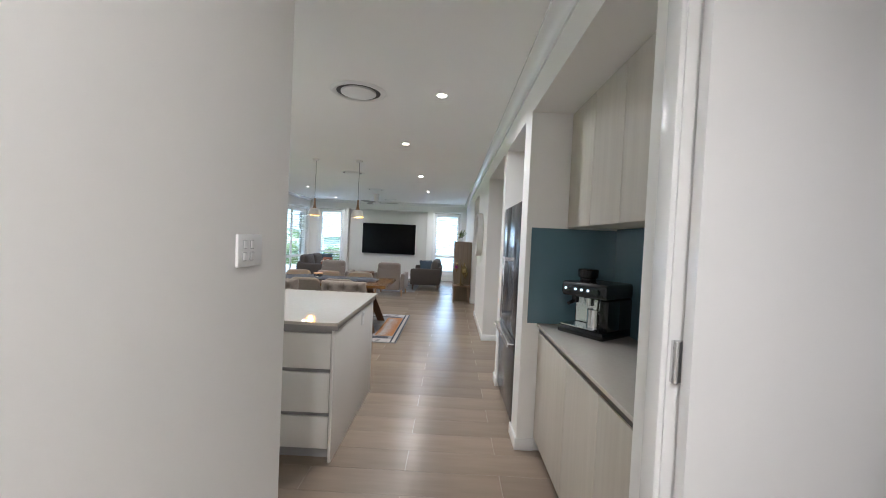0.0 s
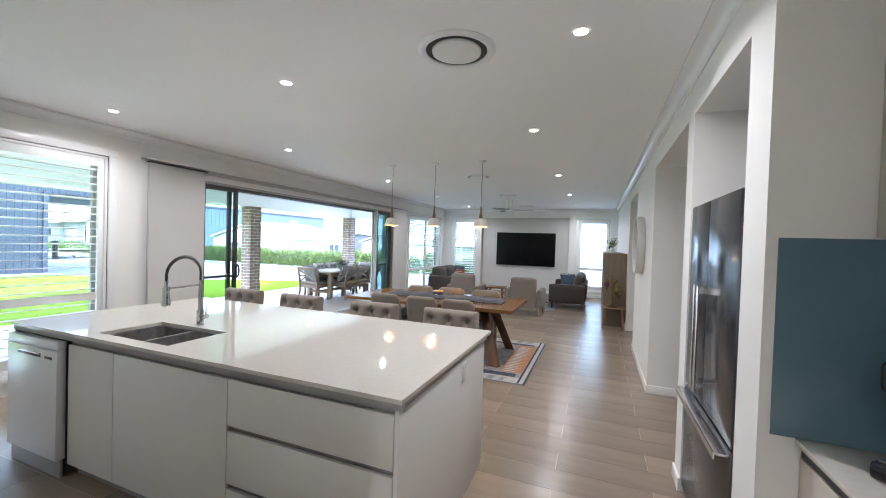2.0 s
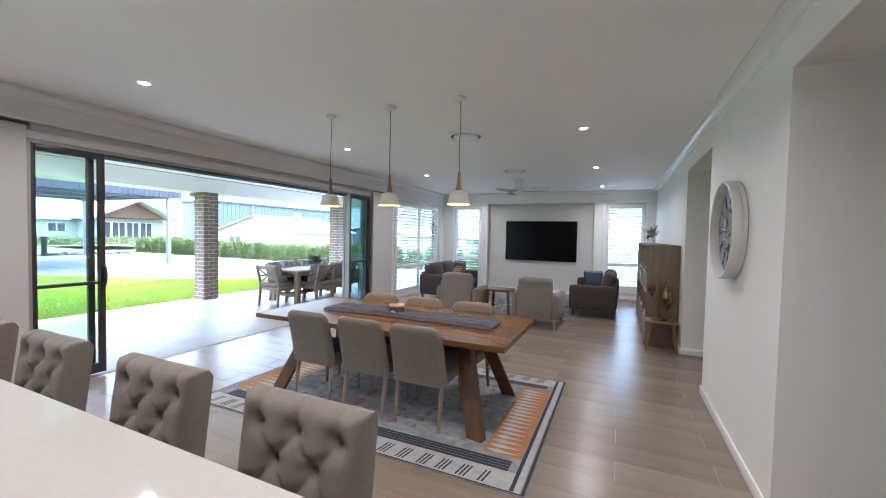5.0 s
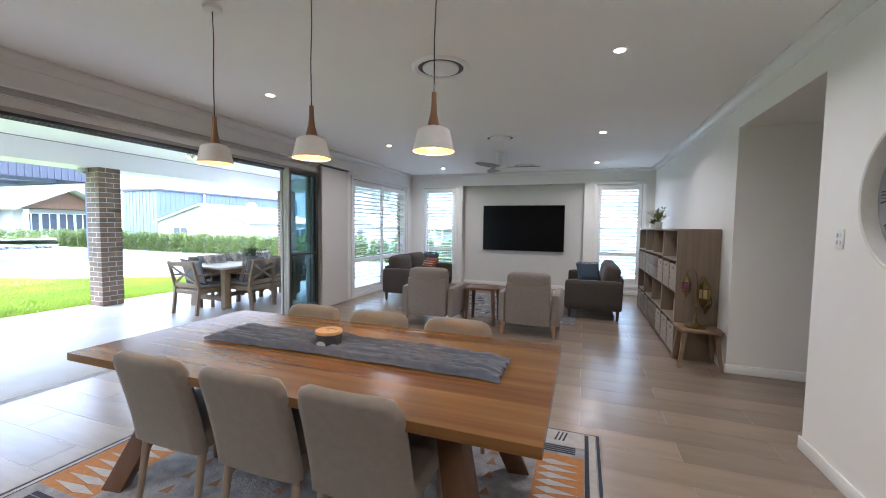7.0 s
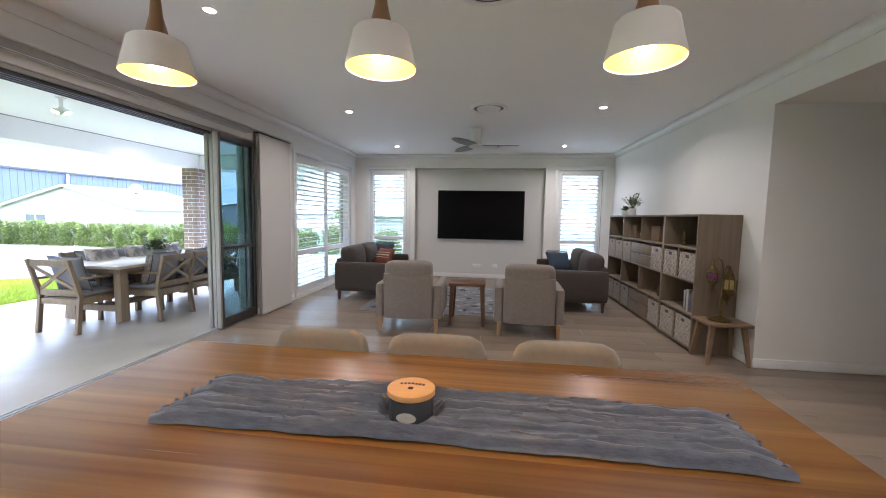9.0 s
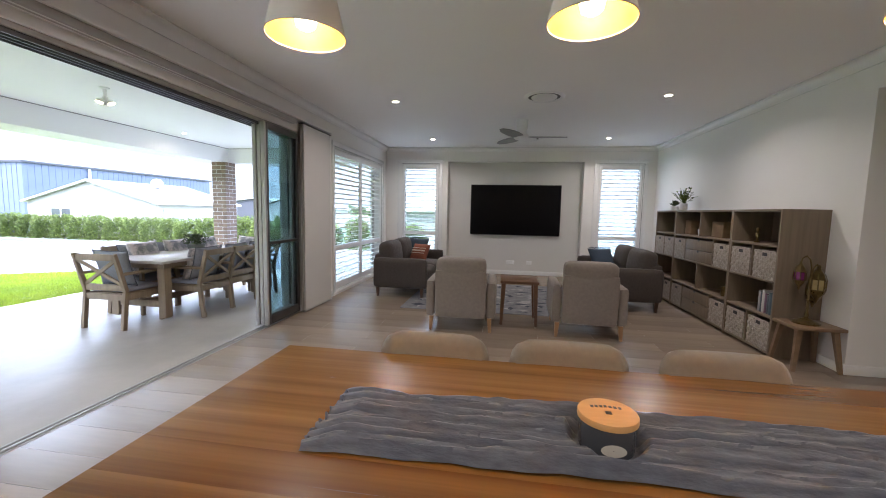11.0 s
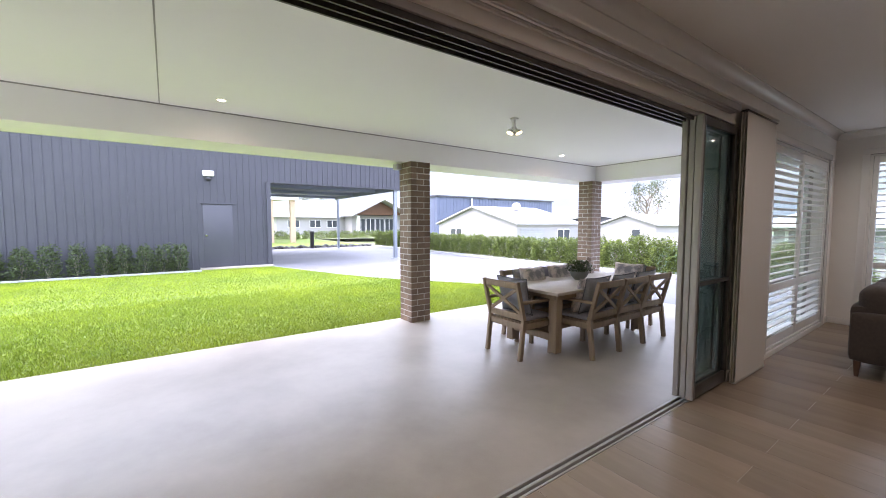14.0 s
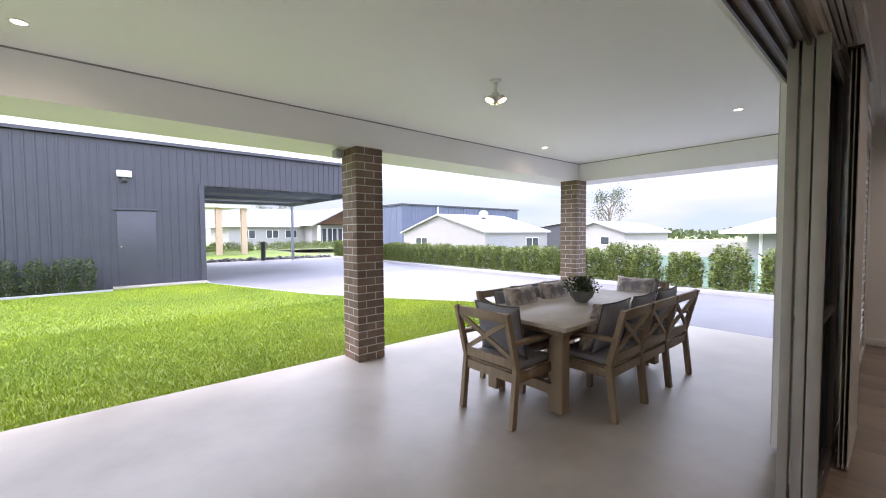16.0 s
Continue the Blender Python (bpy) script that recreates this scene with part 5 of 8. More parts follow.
def gauze(x0, x1, y0, y1, z):
    """A crumpled gauze runner, its pleats wandering along the table, with frayed ends."""
    r_thing = thing("table_runner", "crinkled grey-blue gauze runner along the table", "table runner")
    bm = bmesh.new()
    nx, ny = 330, 84
    rows = []
    for i in range(nx + 1):
        u = i / nx
        w = 1 + 0.10 * noise.noise((u * 3.0, 1.5, 0)) + 0.03 * noise.noise((u * 14.0, 4.5, 0))
        yc = (y0 + y1) / 2 + 0.02 * noise.noise((u * 2.5, 9.1, 0))
        end = max(0.0, 1 - min(u, 1 - u) / 0.05)
        row = []
        for j in range(ny + 1):
            v = j / ny - 0.5
            rag = 0.014 * end * noise.noise((v * 9.0, u * 3.0, 5.0)) + 0.005 * end * noise.noise((v * 31.0, 0, 2.0))
            x = x0 + (x1 - x0) * u + rag
            fold = v * 8.0 + 0.38 * noise.noise((u * 2.6, v * 2.5, 0.0)) + 0.07 * noise.noise((u * 16.0, v * 6.0, 3.0))
            crest = abs(math.sin(math.pi * fold)) ** 0.8
            crest2 = abs(math.sin(math.pi * (v * 23.0 + 0.6 * noise.noise((u * 3.5, v * 5.0, 7.0)))))
            tall = 0.72 + 0.35 * noise.noise((u * 4.0, v * 7.0, 11.0)) + 0.12 * noise.noise((u * 26.0, v * 8.0, 4.0))
            h = 0.050 * tall * crest + 0.009 * crest2 + 0.002 * noise.noise((u * 50.0, v * 30.0, 1.0)) + 0.002
            y = yc + v * (y1 - y0) * w * (1 + 0.10 * end) + 0.006 * noise.noise((u * 22.0, v * 9.0, 8.0))
            rim = min(1.0, (0.5 - abs(v)) / 0.03)
            flat = min(1.0, max(0.05, (math.hypot(x + 1.84, y - 6.685) - 0.072) / 0.03))
            row.append(bm.verts.new((x, y, z + 0.0015 + max(0.0, h) * (0.25 + 0.75 * rim) * flat * (1 - 0.6 * end))))
        rows.append(row)
    for i in range(nx):
        for j in range(ny):
            bm.faces.new((rows[i][j], rows[i + 1][j], rows[i + 1][j + 1], rows[i][j + 1]))
    part("cloth", bm, RUNNER, r_thing, smooth=True).data.set_sharp_from_angle(angle=radians(85))
    # loose curled hems at the two ends
    g = random.Random(6)
    for k in range(16):
        side = k % 2
        yy = y0 + (y1 - y0) * (k // 2 + 0.5) / 8 + g.uniform(-0.01, 0.01)
        xx = (x0 + 0.012) if side == 0 else (x1 - 0.012)
        d = -1 if side == 0 else 1
        bm = bmesh.new()
        tube(bm, [(xx, yy - 0.018, z + 0.006), (xx + d * g.uniform(0.002, 0.012), yy - 0.006, z + g.uniform(0.012, 0.03)), (xx + d * g.uniform(0.002, 0.014), yy + 0.008, z + g.uniform(0.01, 0.028)), (xx, yy + 0.02, z + 0.006)], 0.0035, 6)
        part("frayed_hem", bm, RUNNER, r_thing, smooth=True)


gauze(-2.60, -0.86, 6.545, 6.835, 0.74)
can = thing("candle", "grey glass candle jar with a round timber lid", "candle", m=pose(-1.84, 6.685, 0.747) @ Matrix.Diagonal((1.28, 1.28, 1.18, 1)))
bm = bmesh.new()
lathe(bm, [(0.048, 0.0), (0.053, 0.004), (0.0545, 0.05), (0.053, 0.062), (0.05, 0.064)], 36)
part("jar", bm, CANDLE, can, "thick grey glass jar", smooth=True)
bm = bmesh.new()
lathe(bm, [(0.052, 0.064), (0.0575, 0.066), (0.0575, 0.077), (0.0565, 0.079), (0.001, 0.0795)], 36)
lid = part("lid", bm, CORK, can, "pale timber lid", smooth=True)
bm = bmesh.new()
for k in range(7):
    box(bm, -0.03 + k * 0.009, -0.024 + k * 0.009, 0.012 + 0.004 * (3 - abs(k - 3)) / 3, 0.021 + 0.004 * (3 - abs(k - 3)) / 3, 0.0796, 0.0801)
box(bm, -0.006, 0.006, -0.012, 0.0, 0.0796, 0.0801)
part("lid_print", bm, BLACK, lid, "dark printed mark")
bm = bmesh.new()
lathe(bm, [(0.001, 0.0), (0.021, 0.0)], 24, pose(0, -0.0555, 0.026, 90) @ Matrix.Diagonal((1.1, 0.62, 1, 1)), cap=False)
part("label", bm, LABEL, can, "small oval cream label")

# ---- dining rug: woven bands as thin raised wool ----
RX0, RX1, RY0, RY1 = -3.32, -0.385, 5.71, 7.68
rug = thing("dining_rug", "flat-woven cream rug with navy and orange tribal bands", "rug")
boxpart("weave", rug, RUGG, (RX0, RX1, RY0, RY1, 0.0003, 0.008), 0.002)


def rug_bits(name, parent, material, quads, z, label=""):
    """Each woven mark lies as a thin piece of its own on the weave."""
    for k, q in enumerate(quads):
        bm = bmesh.new()
        bm.faces.new([bm.verts.new((x, y, z + 0.000006 * k)) for x, y in q])
        part(name, bm, material, parent, label if k == 0 else "")


def rect(x0, x1, y0, y1):
    return [(x0, y0), (x1, y0), (x1, y1), (x0, y1)]


Z1, Z2, Z3 = 0.0084, 0.0088, 0.0092
rug_bits("border_band", rug, RUGW, [rect(RX0 + 0.03, RX1 - 0.03, RY0 + 0.012, RY0 + 0.20), rect(RX0 + 0.03, RX1 - 0.03, RY1 - 0.20, RY1 - 0.012), rect(RX0 + 0.022, RX0 + 0.05, RY0 + 0.2, RY1 - 0.2), rect(RX1 - 0.07, RX1 - 0.03, RY0 + 0.2, RY1 - 0.2)], Z1, "cream border bands")
edge = [rect(RX0 + 0.004, RX1 - 0.004, RY0 + 0.002, RY0 + 0.014), rect(RX0 + 0.004, RX1 - 0.004, RY1 - 0.014, RY1 - 0.002), rect(RX0 + 0.003, RX0 + 0.022, RY0 + 0.002, RY1 - 0.002), rect(RX1 - 0.022, RX1 - 0.003, RY0 + 0.002, RY1 - 0.002), rect(RX1 - 0.095, RX1 - 0.07, RY0 + 0.02, RY1 - 0.02), rect(RX0 + 0.046, RX0 + 0.056, RY0 + 0.2, RY1 - 0.2)]
for k in range(4):
    edge.append(rect(RX0 + 0.14, RX1 - 0.15, RY0 + 0.203 + k * 0.03, RY0 + 0.229 + k * 0.03))
    edge.append(rect(RX0 + 0.14, RX1 - 0.15, RY1 - 0.227 - k * 0.022, RY1 - 0.21 - k * 0.022))
rug_bits("navy_stripe", rug, RUGN, edge, Z2, "navy woven stripes")
dashes = []
rng = random.Random(4)
for y0, y1 in ((RY0 + 0.03, RY0 + 0.155), (RY1 - 0.15, RY1 - 0.035)):
    x = RX0 + 0.14
    while x < RX1 - 0.2:
        n = rng.choice((2, 3, 3))
        for k in range(n):
            s = 0.026
            dashes.append([(x + k * s, y0), (x + k * s + 0.012, y0), (x + k * s + 0.034, y1), (x + k * s + 0.022, y1)])
        x += 0.145 + rng.uniform(-0.01, 0.015)
rug_bits("dash_mark", rug, RUGN, dashes, Z3, "short navy slanted dashes")
ox = [(RX1 - 0.37, RX1 - 0.10), (RX0 + 0.062, RX0 + 0.46)]
rug_bits("orange_panel", rug, RUGO, [rect(a, b, RY0 + 0.36, RY1 - 0.32) for a, b in ox], Z2, "burnt orange panels")
spikes, rims = [], []
y = RY0 + 0.40
while y < RY1 - 0.36:
    for (a, b), flip in zip(ox, (0, 1)):
        w = b - a
        xs = (a + 0.03 * w, a + 0.30 * w, b - 0.10 * w) if not flip else (b - 0.03 * w, b - 0.35 * w, a + 0.12 * w)
        spikes.append([(xs[0], y + 0.004), (xs[1], y + 0.031), (xs[2], y + 0.004), (xs[1], y - 0.023)][:: 1 if not flip else -1])
        rims.append([(xs[0] - 0.01, y + 0.004), (xs[1], y + 0.037), (xs[2] + 0.01, y + 0.004), (xs[1], y - 0.029)][:: 1 if not flip else -1])
    y += 0.068
rug_bits("cream_spike", rug, RUGW, spikes, Z3 + 0.0004, "cream woven spikes")
rug_bits("spike_rim", rug, RUGB, rims, Z3, "brown outlines of the spikes")
tri = []
for cx in (-2.62, -2.42, -2.05, -1.62, -1.35, -1.0):
    y = RY0 + 0.42
    while y < RY1 - 0.42:
        s = 0.062
        dx = 0.25 * (y - RY0 - 0.9) * (0.3 if int(cx * 10) % 2 else -0.3)
        tri.append([(cx + dx, y), (cx + dx + s, y + 0.01), (cx + dx + s * 0.5, y + 0.075)])
        y += 0.115 + rng.uniform(-0.02, 0.03)
rug_bits("triangle", rug, RUGB, tri, Z2, "trails of brown triangles")
# ---- wall clock ----
clk = thing("wall_clock", "large round white-rimmed wall clock with roman numerals and open gears", "clock", m=pose(0.849, 7.09, 1.59) @ pose(0, 0, 0, 0, -90, 0))
R = 0.37
bm = bmesh.new()
lathe(bm, [(R * 0.97, 0.0), (R, 0.006), (R, 0.030)], 72, cap=False)
lathe(bm, [(R * 0.992, 0.030), (R * 0.992, 0.034)], 72, cap=False)
lathe(bm, [(R, 0.034), (R, 0.078), (R * 0.992, 0.088), (R * 0.97, 0.092), (R * 0.945, 0.088), (R * 0.925, 0.07), (R * 0.915, 0.028)], 72, cap=False)
part("rim", bm, CLOCKRIM, clk, "white-washed metal rim with a seam", smooth=True)
bm = bmesh.new()
lathe(bm, [(0.001, 0.028), (R * 0.93, 0.028)], 72, cap=False)
part("dial", bm, CLOCKFACE, clk, "smoky blue-grey dial")
bm = bmesh.new()
lathe(bm, [(0.001, 0.0295), (R * 0.46, 0.0295)], 64, cap=False)
part("gear_well", bm, CLOCKDARK, clk, "black gear well")


def roman(bm, text, y0, y1):
    """Roman strokes side by side, reading from the rim inwards."""
    widths = {"I": 0.015, "V": 0.036, "X": 0.036}
    x = -sum(widths[c] for c in text) / 2
    for c in text:
        w = widths[c]
        xm = x + w / 2
        if c == "I":
            box(bm, xm - 0.0032, xm + 0.0032, y0, y1, 0.029, 0.032)
        elif c == "V":
            beam(bm, (x + 0.005, y1, 0.0305), (xm, y0, 0.0305), 0.007, 0.003)
            beam(bm, (x + w - 0.005, y1, 0.0305), (xm, y0, 0.0305), 0.0035, 0.003)
        else:
            beam(bm, (x + 0.005, y1, 0.0305), (x + w - 0.005, y0, 0.0305), 0.007, 0.003)
            beam(bm, (x + w - 0.005, y1, 0.0305), (x + 0.005, y0, 0.0305), 0.0035, 0.003)
        x += w


for k, text in enumerate(("XII", "I", "II", "III", "IIII", "V", "VI", "VII", "VIII", "IX", "X", "XI")):
    bm = bmesh.new()
    roman(bm, text, R * 0.53, R * 0.84)
    part("numeral", bm, CLOCKDARK, clk, m=pose(0, 0, 0, 0, 0, -30 * k))


def gear(gx, gy, gr, teeth, spokes, z):
    """A toothed ring with spokes and a hub."""
    bm = bmesh.new()
    outline = []
    for k in range(teeth * 4):
        rr = gr * (1.0 if k % 4 in (0, 1) else 0.86)
        a = 2 * math.pi * k / (teeth * 4)
        outline.append((rr * math.cos(a), rr * math.sin(a)))
    lo = [bm.verts.new((x, y, z)) for x, y in outline]
    hi = [bm.verts.new((x, y, z + 0.005)) for x, y in outline]
    ins = []
    for x, y in outline:
        f = gr * 0.64 / math.hypot(x, y)
        ins.append(bm.verts.new((x * f, y * f, z + 0.005)))
    for k in range(len(lo)):
        j = (k + 1) % len(lo)
        bm.faces.new((lo[k], lo[j], hi[j], hi[k]))
        bm.faces.new((hi[k], hi[j], ins[j], ins[k]))
    for k in range(spokes):
        box(bm, -gr * 0.68, gr * 0.68, -gr * 0.07, gr * 0.07, z + 0.001, z + 0.004, m=pose(0, 0, 0, 0, 0, 180 * k / spokes))
    lathe(bm, [(gr * 0.24, z), (gr * 0.24, z + 0.007), (gr * 0.1, z + 0.008)], 14)
    part("gear", bm, GEARM, clk, "silver clockwork gear", m=pose(gx, gy, 0))


for gx, gy, gr, teeth, spokes, z in ((-0.078, 0.028, 0.056, 22, 3, 0.034), (-0.045, 0.108, 0.034, 16, 3, 0.032), (0.016, 0.135, 0.023, 12, 2, 0.032), (0.062, 0.100, 0.038, 18, 3, 0.032),
                                     (0.118, 0.020, 0.030, 14, 3, 0.032), (0.085, -0.040, 0.046, 18, 3, 0.034), (0.062, -0.085, 0.044, 18, 2, 0.038), (-0.005, -0.112, 0.038, 16, 3, 0.032),
                                     (-0.072, -0.058, 0.032, 14, 2, 0.032), (0.040, -0.130, 0.026, 12, 2, 0.032), (0.015, -0.035, 0.050, 20, 3, 0.036), (-0.055, -0.105, 0.022, 10, 2, 0.032)):
    gear(gx, gy, gr, teeth, spokes, z)
for k in range(20):
    a = 2 * math.pi * k / 20
    bm = bmesh.new()
    lathe(bm, [(0.0035, 0.0296), (0.003, 0.0325), (0.0005, 0.033)], 8)
    part("stud", bm, GEARM, clk, m=pose(R * 0.435 * math.cos(a), R * 0.435 * math.sin(a), 0))
for ang, L, w in ((-52, 0.105, 0.013), (-6, 0.175, 0.010)):
    bm = bmesh.new()
    q = [(0, -0.03), (w * 0.45, 0.0), (w, L * 0.62), (0, L), (-w, L * 0.62), (-w * 0.45, 0.0)]
    lo = [bm.verts.new((x, y, 0.047)) for x, y in q]
    hi = [bm.verts.new((x, y, 0.050)) for x, y in q]
    bm.faces.new(lo[::-1])
    bm.faces.new(hi)
    for i in range(6):
        bm.faces.new((lo[i], lo[(i + 1) % 6], hi[(i + 1) % 6], hi[i]))
    part("clock_pointer", bm, GEARM, clk, "silver leaf-shaped pointer", m=pose(0, 0, 0, 0, 0, ang))

# ---- television ----
tv = thing("television", "large black flat television on the recess wall", "television")
boxpart("screen", tv, BLACKGLOSS, (-2.832, -0.948, 14.186, 14.19, 0.872, 1.930))
boxpart("bezel", tv, BLACK, (-2.84, -0.94, 14.19, 14.225, 0.864, 1.938), 0.004)
boxpart("wall_bracket", tv, BLACK, (-2.2, -1.6, 14.225, 14.25, 1.2, 1.6))


# ---- living room seating ----
def armchair(m):
    """Back stands at y=0, front looks along +y."""
    c = thing("armchair", "taupe fabric armchair with tapered timber legs", "armchair", "armchairs facing the television", m)
    bm = bmesh.new()
    rounded(bm, -0.285, 0.285, 0.0, 0.12, 0.16, 0.70, 0.03, 0.004, m=pose(0, 0, 0, 3))
    part("back_frame", bm, ARMB, c, smooth=True)
    bm = bmesh.new()
    rounded(bm, -0.275, 0.275, 0.015, 0.22, 0.50, 0.825, 0.06, 0.012, m=pose(0, 0.012, 0, 4))
    part("back_cushion", bm, ARMB, c, smooth=True)
    for s in (-1, 1):
        bm = bmesh.new()
        rounded(bm, min(s * 0.287, s * 0.395), max(s * 0.287, s * 0.395), 0.02, 0.76, 0.16, 0.57, 0.035, 0.006)
        part("armrest", bm, ARMB, c, smooth=True)
    boxpart("seat_frame", c, ARMB, (-0.27, 0.27, 0.05, 0.74, 0.16, 0.28), 0.02)
    bm = bmesh.new()
    rounded(bm, -0.265, 0.265, 0.15, 0.77, 0.28, 0.43, 0.05, 0.02)
    part("seat_cushion", bm, ARMB, c, smooth=True)
    for x in (-0.325, 0.325):
        for y in (0.05, 0.70):
            bm = bmesh.new()
            beam(bm, (x, y, 0.165), (x * 1.03, y + (0.02 if y > 0.3 else -0.01), 0.001), 0.05, 0.05, 0.03, 0.03, 0.004, up=(0, 1, 0))
            part("leg", bm, LEGW, c, "honey timber leg")
    return c


a0 = armchair(pose(-2.565, 9.90, 0, 0, 0, 1))
copy_thing(a0, pose(-1.18, 9.93, 0, 0, 0, -2))


def sofa(m, label, n=2, W=1.70):
    """Back stands at y=0, front looks along +y; width along x."""
    s = thing("sofa", label, "sofa", "sofas facing each other", m)
    h = W / 2
    bm = bmesh.new()
    rounded(bm, -h + 0.12, h - 0.12, 0.0, 0.18, 0.15, 0.66, 0.05, 0.01, m=pose(0, 0, 0, 3))
    part("back_frame", bm, SOFAB, s, smooth=True)
    for d in (-1, 1):
        bm = bmesh.new()
        rounded(bm, min(d * h, d * (h - 0.13)), max(d * h, d * (h - 0.13)), 0.0, 0.84, 0.15, 0.61, 0.04, 0.008)
        part("armrest", bm, SOFAB, s, smooth=True)
    boxpart("seat_frame", s, SOFAB, (-h + 0.13, h - 0.13, 0.06, 0.80, 0.15, 0.28), 0.02)
    w = (W - 0.26) / n
    for k in range(n):
        x0 = -h + 0.13 + k * w
        bm = bmesh.new()
        rounded(bm, x0 + 0.004, x0 + w - 0.004, 0.2, 0.84, 0.28, 0.44, 0.05, 0.025)
        part("seat_cushion", bm, SOFAB, s, smooth=True)
        bm = bmesh.new()
        rounded(bm, x0 + 0.006, x0 + w - 0.006, 0.08, 0.29, 0.42, 0.82, 0.08, 0.035, m=pose(0, 0.04, 0, 7))
        part("back_cushion", bm, SOFAB, s, smooth=True)
    for x in (-h + 0.07, h - 0.07):
        for y in (0.06, 0.76):
            bm = bmesh.new()
            beam(bm, (x, y, 0.155), (x, y, 0.001), 0.055, 0.055, 0.03, 0.03, 0.004, up=(0, 1, 0))
            part("leg", bm, DARKLEG, s)
    return s


sofa(pose(-4.09, 12.25, 0, 0, 0, -90), "grey-brown fabric two-seat sofa beside the tall window")
sofa(pose(0.06, 12.13, 0, 0, 0, 90), "grey-brown fabric two-seat sofa beside the cube shelves")


def throw_cushion(m, material, label, stripes=None, size=0.42, tassel=False):
    c = thing("throw_cushion", label, "cushion", m=m)
    t = bmesh.new()
    n = 16
    g = [[[None] * (n + 1) for _ in range(n + 1)] for _ in (0, 1)]
    for s in (0, 1):
        for i in range(n + 1):
            for j in range(n + 1):
                u, v = 2 * i / n - 1, 2 * j / n - 1
                x, z = u * size / 2 * (1 - 0.07 * (1 - v * v)), v * size / 2 * (1 - 0.07 * (1 - u * u))
                d = 0.075 * (max(0, 1 - u ** 4) * max(0, 1 - v ** 4)) ** 0.6
                g[s][i][j] = t.verts.new((x, d * (1 if s else -1), z))
    for s in (0, 1):
        for i in range(n):
            for j in range(n):
                t.faces.new((g[s][i][j], g[s][i + 1][j], g[s][i + 1][j + 1], g[s][i][j + 1]))
    bmesh.ops.remove_doubles(t, verts=t.verts, dist=0.0005)
    part("cover", t, material, c, smooth=True).data.set_sharp_from_angle(angle=radians(120))
    if stripes:
        for k, z in enumerate((-0.05, 0.0, 0.05)):
            bm = bmesh.new()
            for s in range(12):
                x = (s - 5.5) * size / 15
                box(bm, x - 0.008, x + 0.008, -0.078, -0.074, z - (0.006 if k != 1 else 0.012), z + (0.006 if k != 1 else 0.012))
            part("stripe_band", bm, stripes, c, "cream woven marks")
    if tassel:
        bm = bmesh.new()
        for k in range(30):
            u = (k / 29 - 0.5) * size * 0.9
            tube(bm, [(u, 0, size / 2 - 0.03), (u + 0.006, -0.01, size / 2 + 0.01), (u + 0.01, -0.02, size / 2 + 0.02)], 0.004, 5)
        part("pompom_trim", bm, material, c)
    return c


throw_cushion(pose(-3.72, 12.88, 0.63, -24, 0, -14), NAVY, "navy tasselled cushion against the sofa arm", tassel=True)
throw_cushion(pose(-3.62, 12.66, 0.585, -34, 0, -20), RUST, "rust red cushion with cream woven marks", stripes=CREAM, size=0.36)
throw_cushion(pose(-0.42, 12.70, 0.585, -38, 0, 12), NAVY, "navy blue cushion against the sofa arm", size=0.42, tassel=True)

# side table between the armchairs
sd = thing("side_table", "square dark timber side table with straight legs", "side table")
boxpart("top", sd, SIDEW, (-2.13, -1.68, 10.28, 10.70, 0.505, 0.54), 0.006)
for x in (-2.09, -1.72):
    for y in (10.32, 10.68):
        bm = bmesh.new()
        beam(bm, (x, y, 0.505), (x + (0.02 if x > -1.9 else -0.02), y, 0.010 if y > 10.6 else 0.001), 0.05, 0.05, 0.035, 0.035, 0.003, up=(0, 1, 0))
        part("leg", bm, SIDEW, sd)
RUGL = mat("living_rug_wool", (0.10, 0.105, 0.12), 0.95, second=(0.25, 0.245, 0.25), scale=9, detail=6, bump=0.5, bump_scale=250)
RUGP = mat("living_rug_pale", (0.26, 0.25, 0.25), 0.95, second=(0.36, 0.35, 0.34), scale=14, bump=0.5, bump_scale=250)
lr = thing("living_rug", "grey and navy patterned rug in the seating area", "rug")
boxpart("weave", lr, RUGL, (-3.50, -0.60, 10.82, 12.95, 0.0003, 0.008), 0.002)
bits, navy = [], []
for k in range(150):
    x, y = rng.uniform(-3.4, -0.75), rng.uniform(10.9, 12.85)
    a, b = rng.uniform(0.02, 0.12), rng.uniform(0.02, 0.10)
    (bits if k % 2 else navy).append([(x - a, y), (x, y - b), (x + a, y), (x, y + b)])
rug_bits("pale_diamond", lr, RUGP, bits, Z1)
rug_bits("navy_diamond", lr, RUGN, navy, Z2)

# ---- cube shelves ----
rngs = random.Random(11)


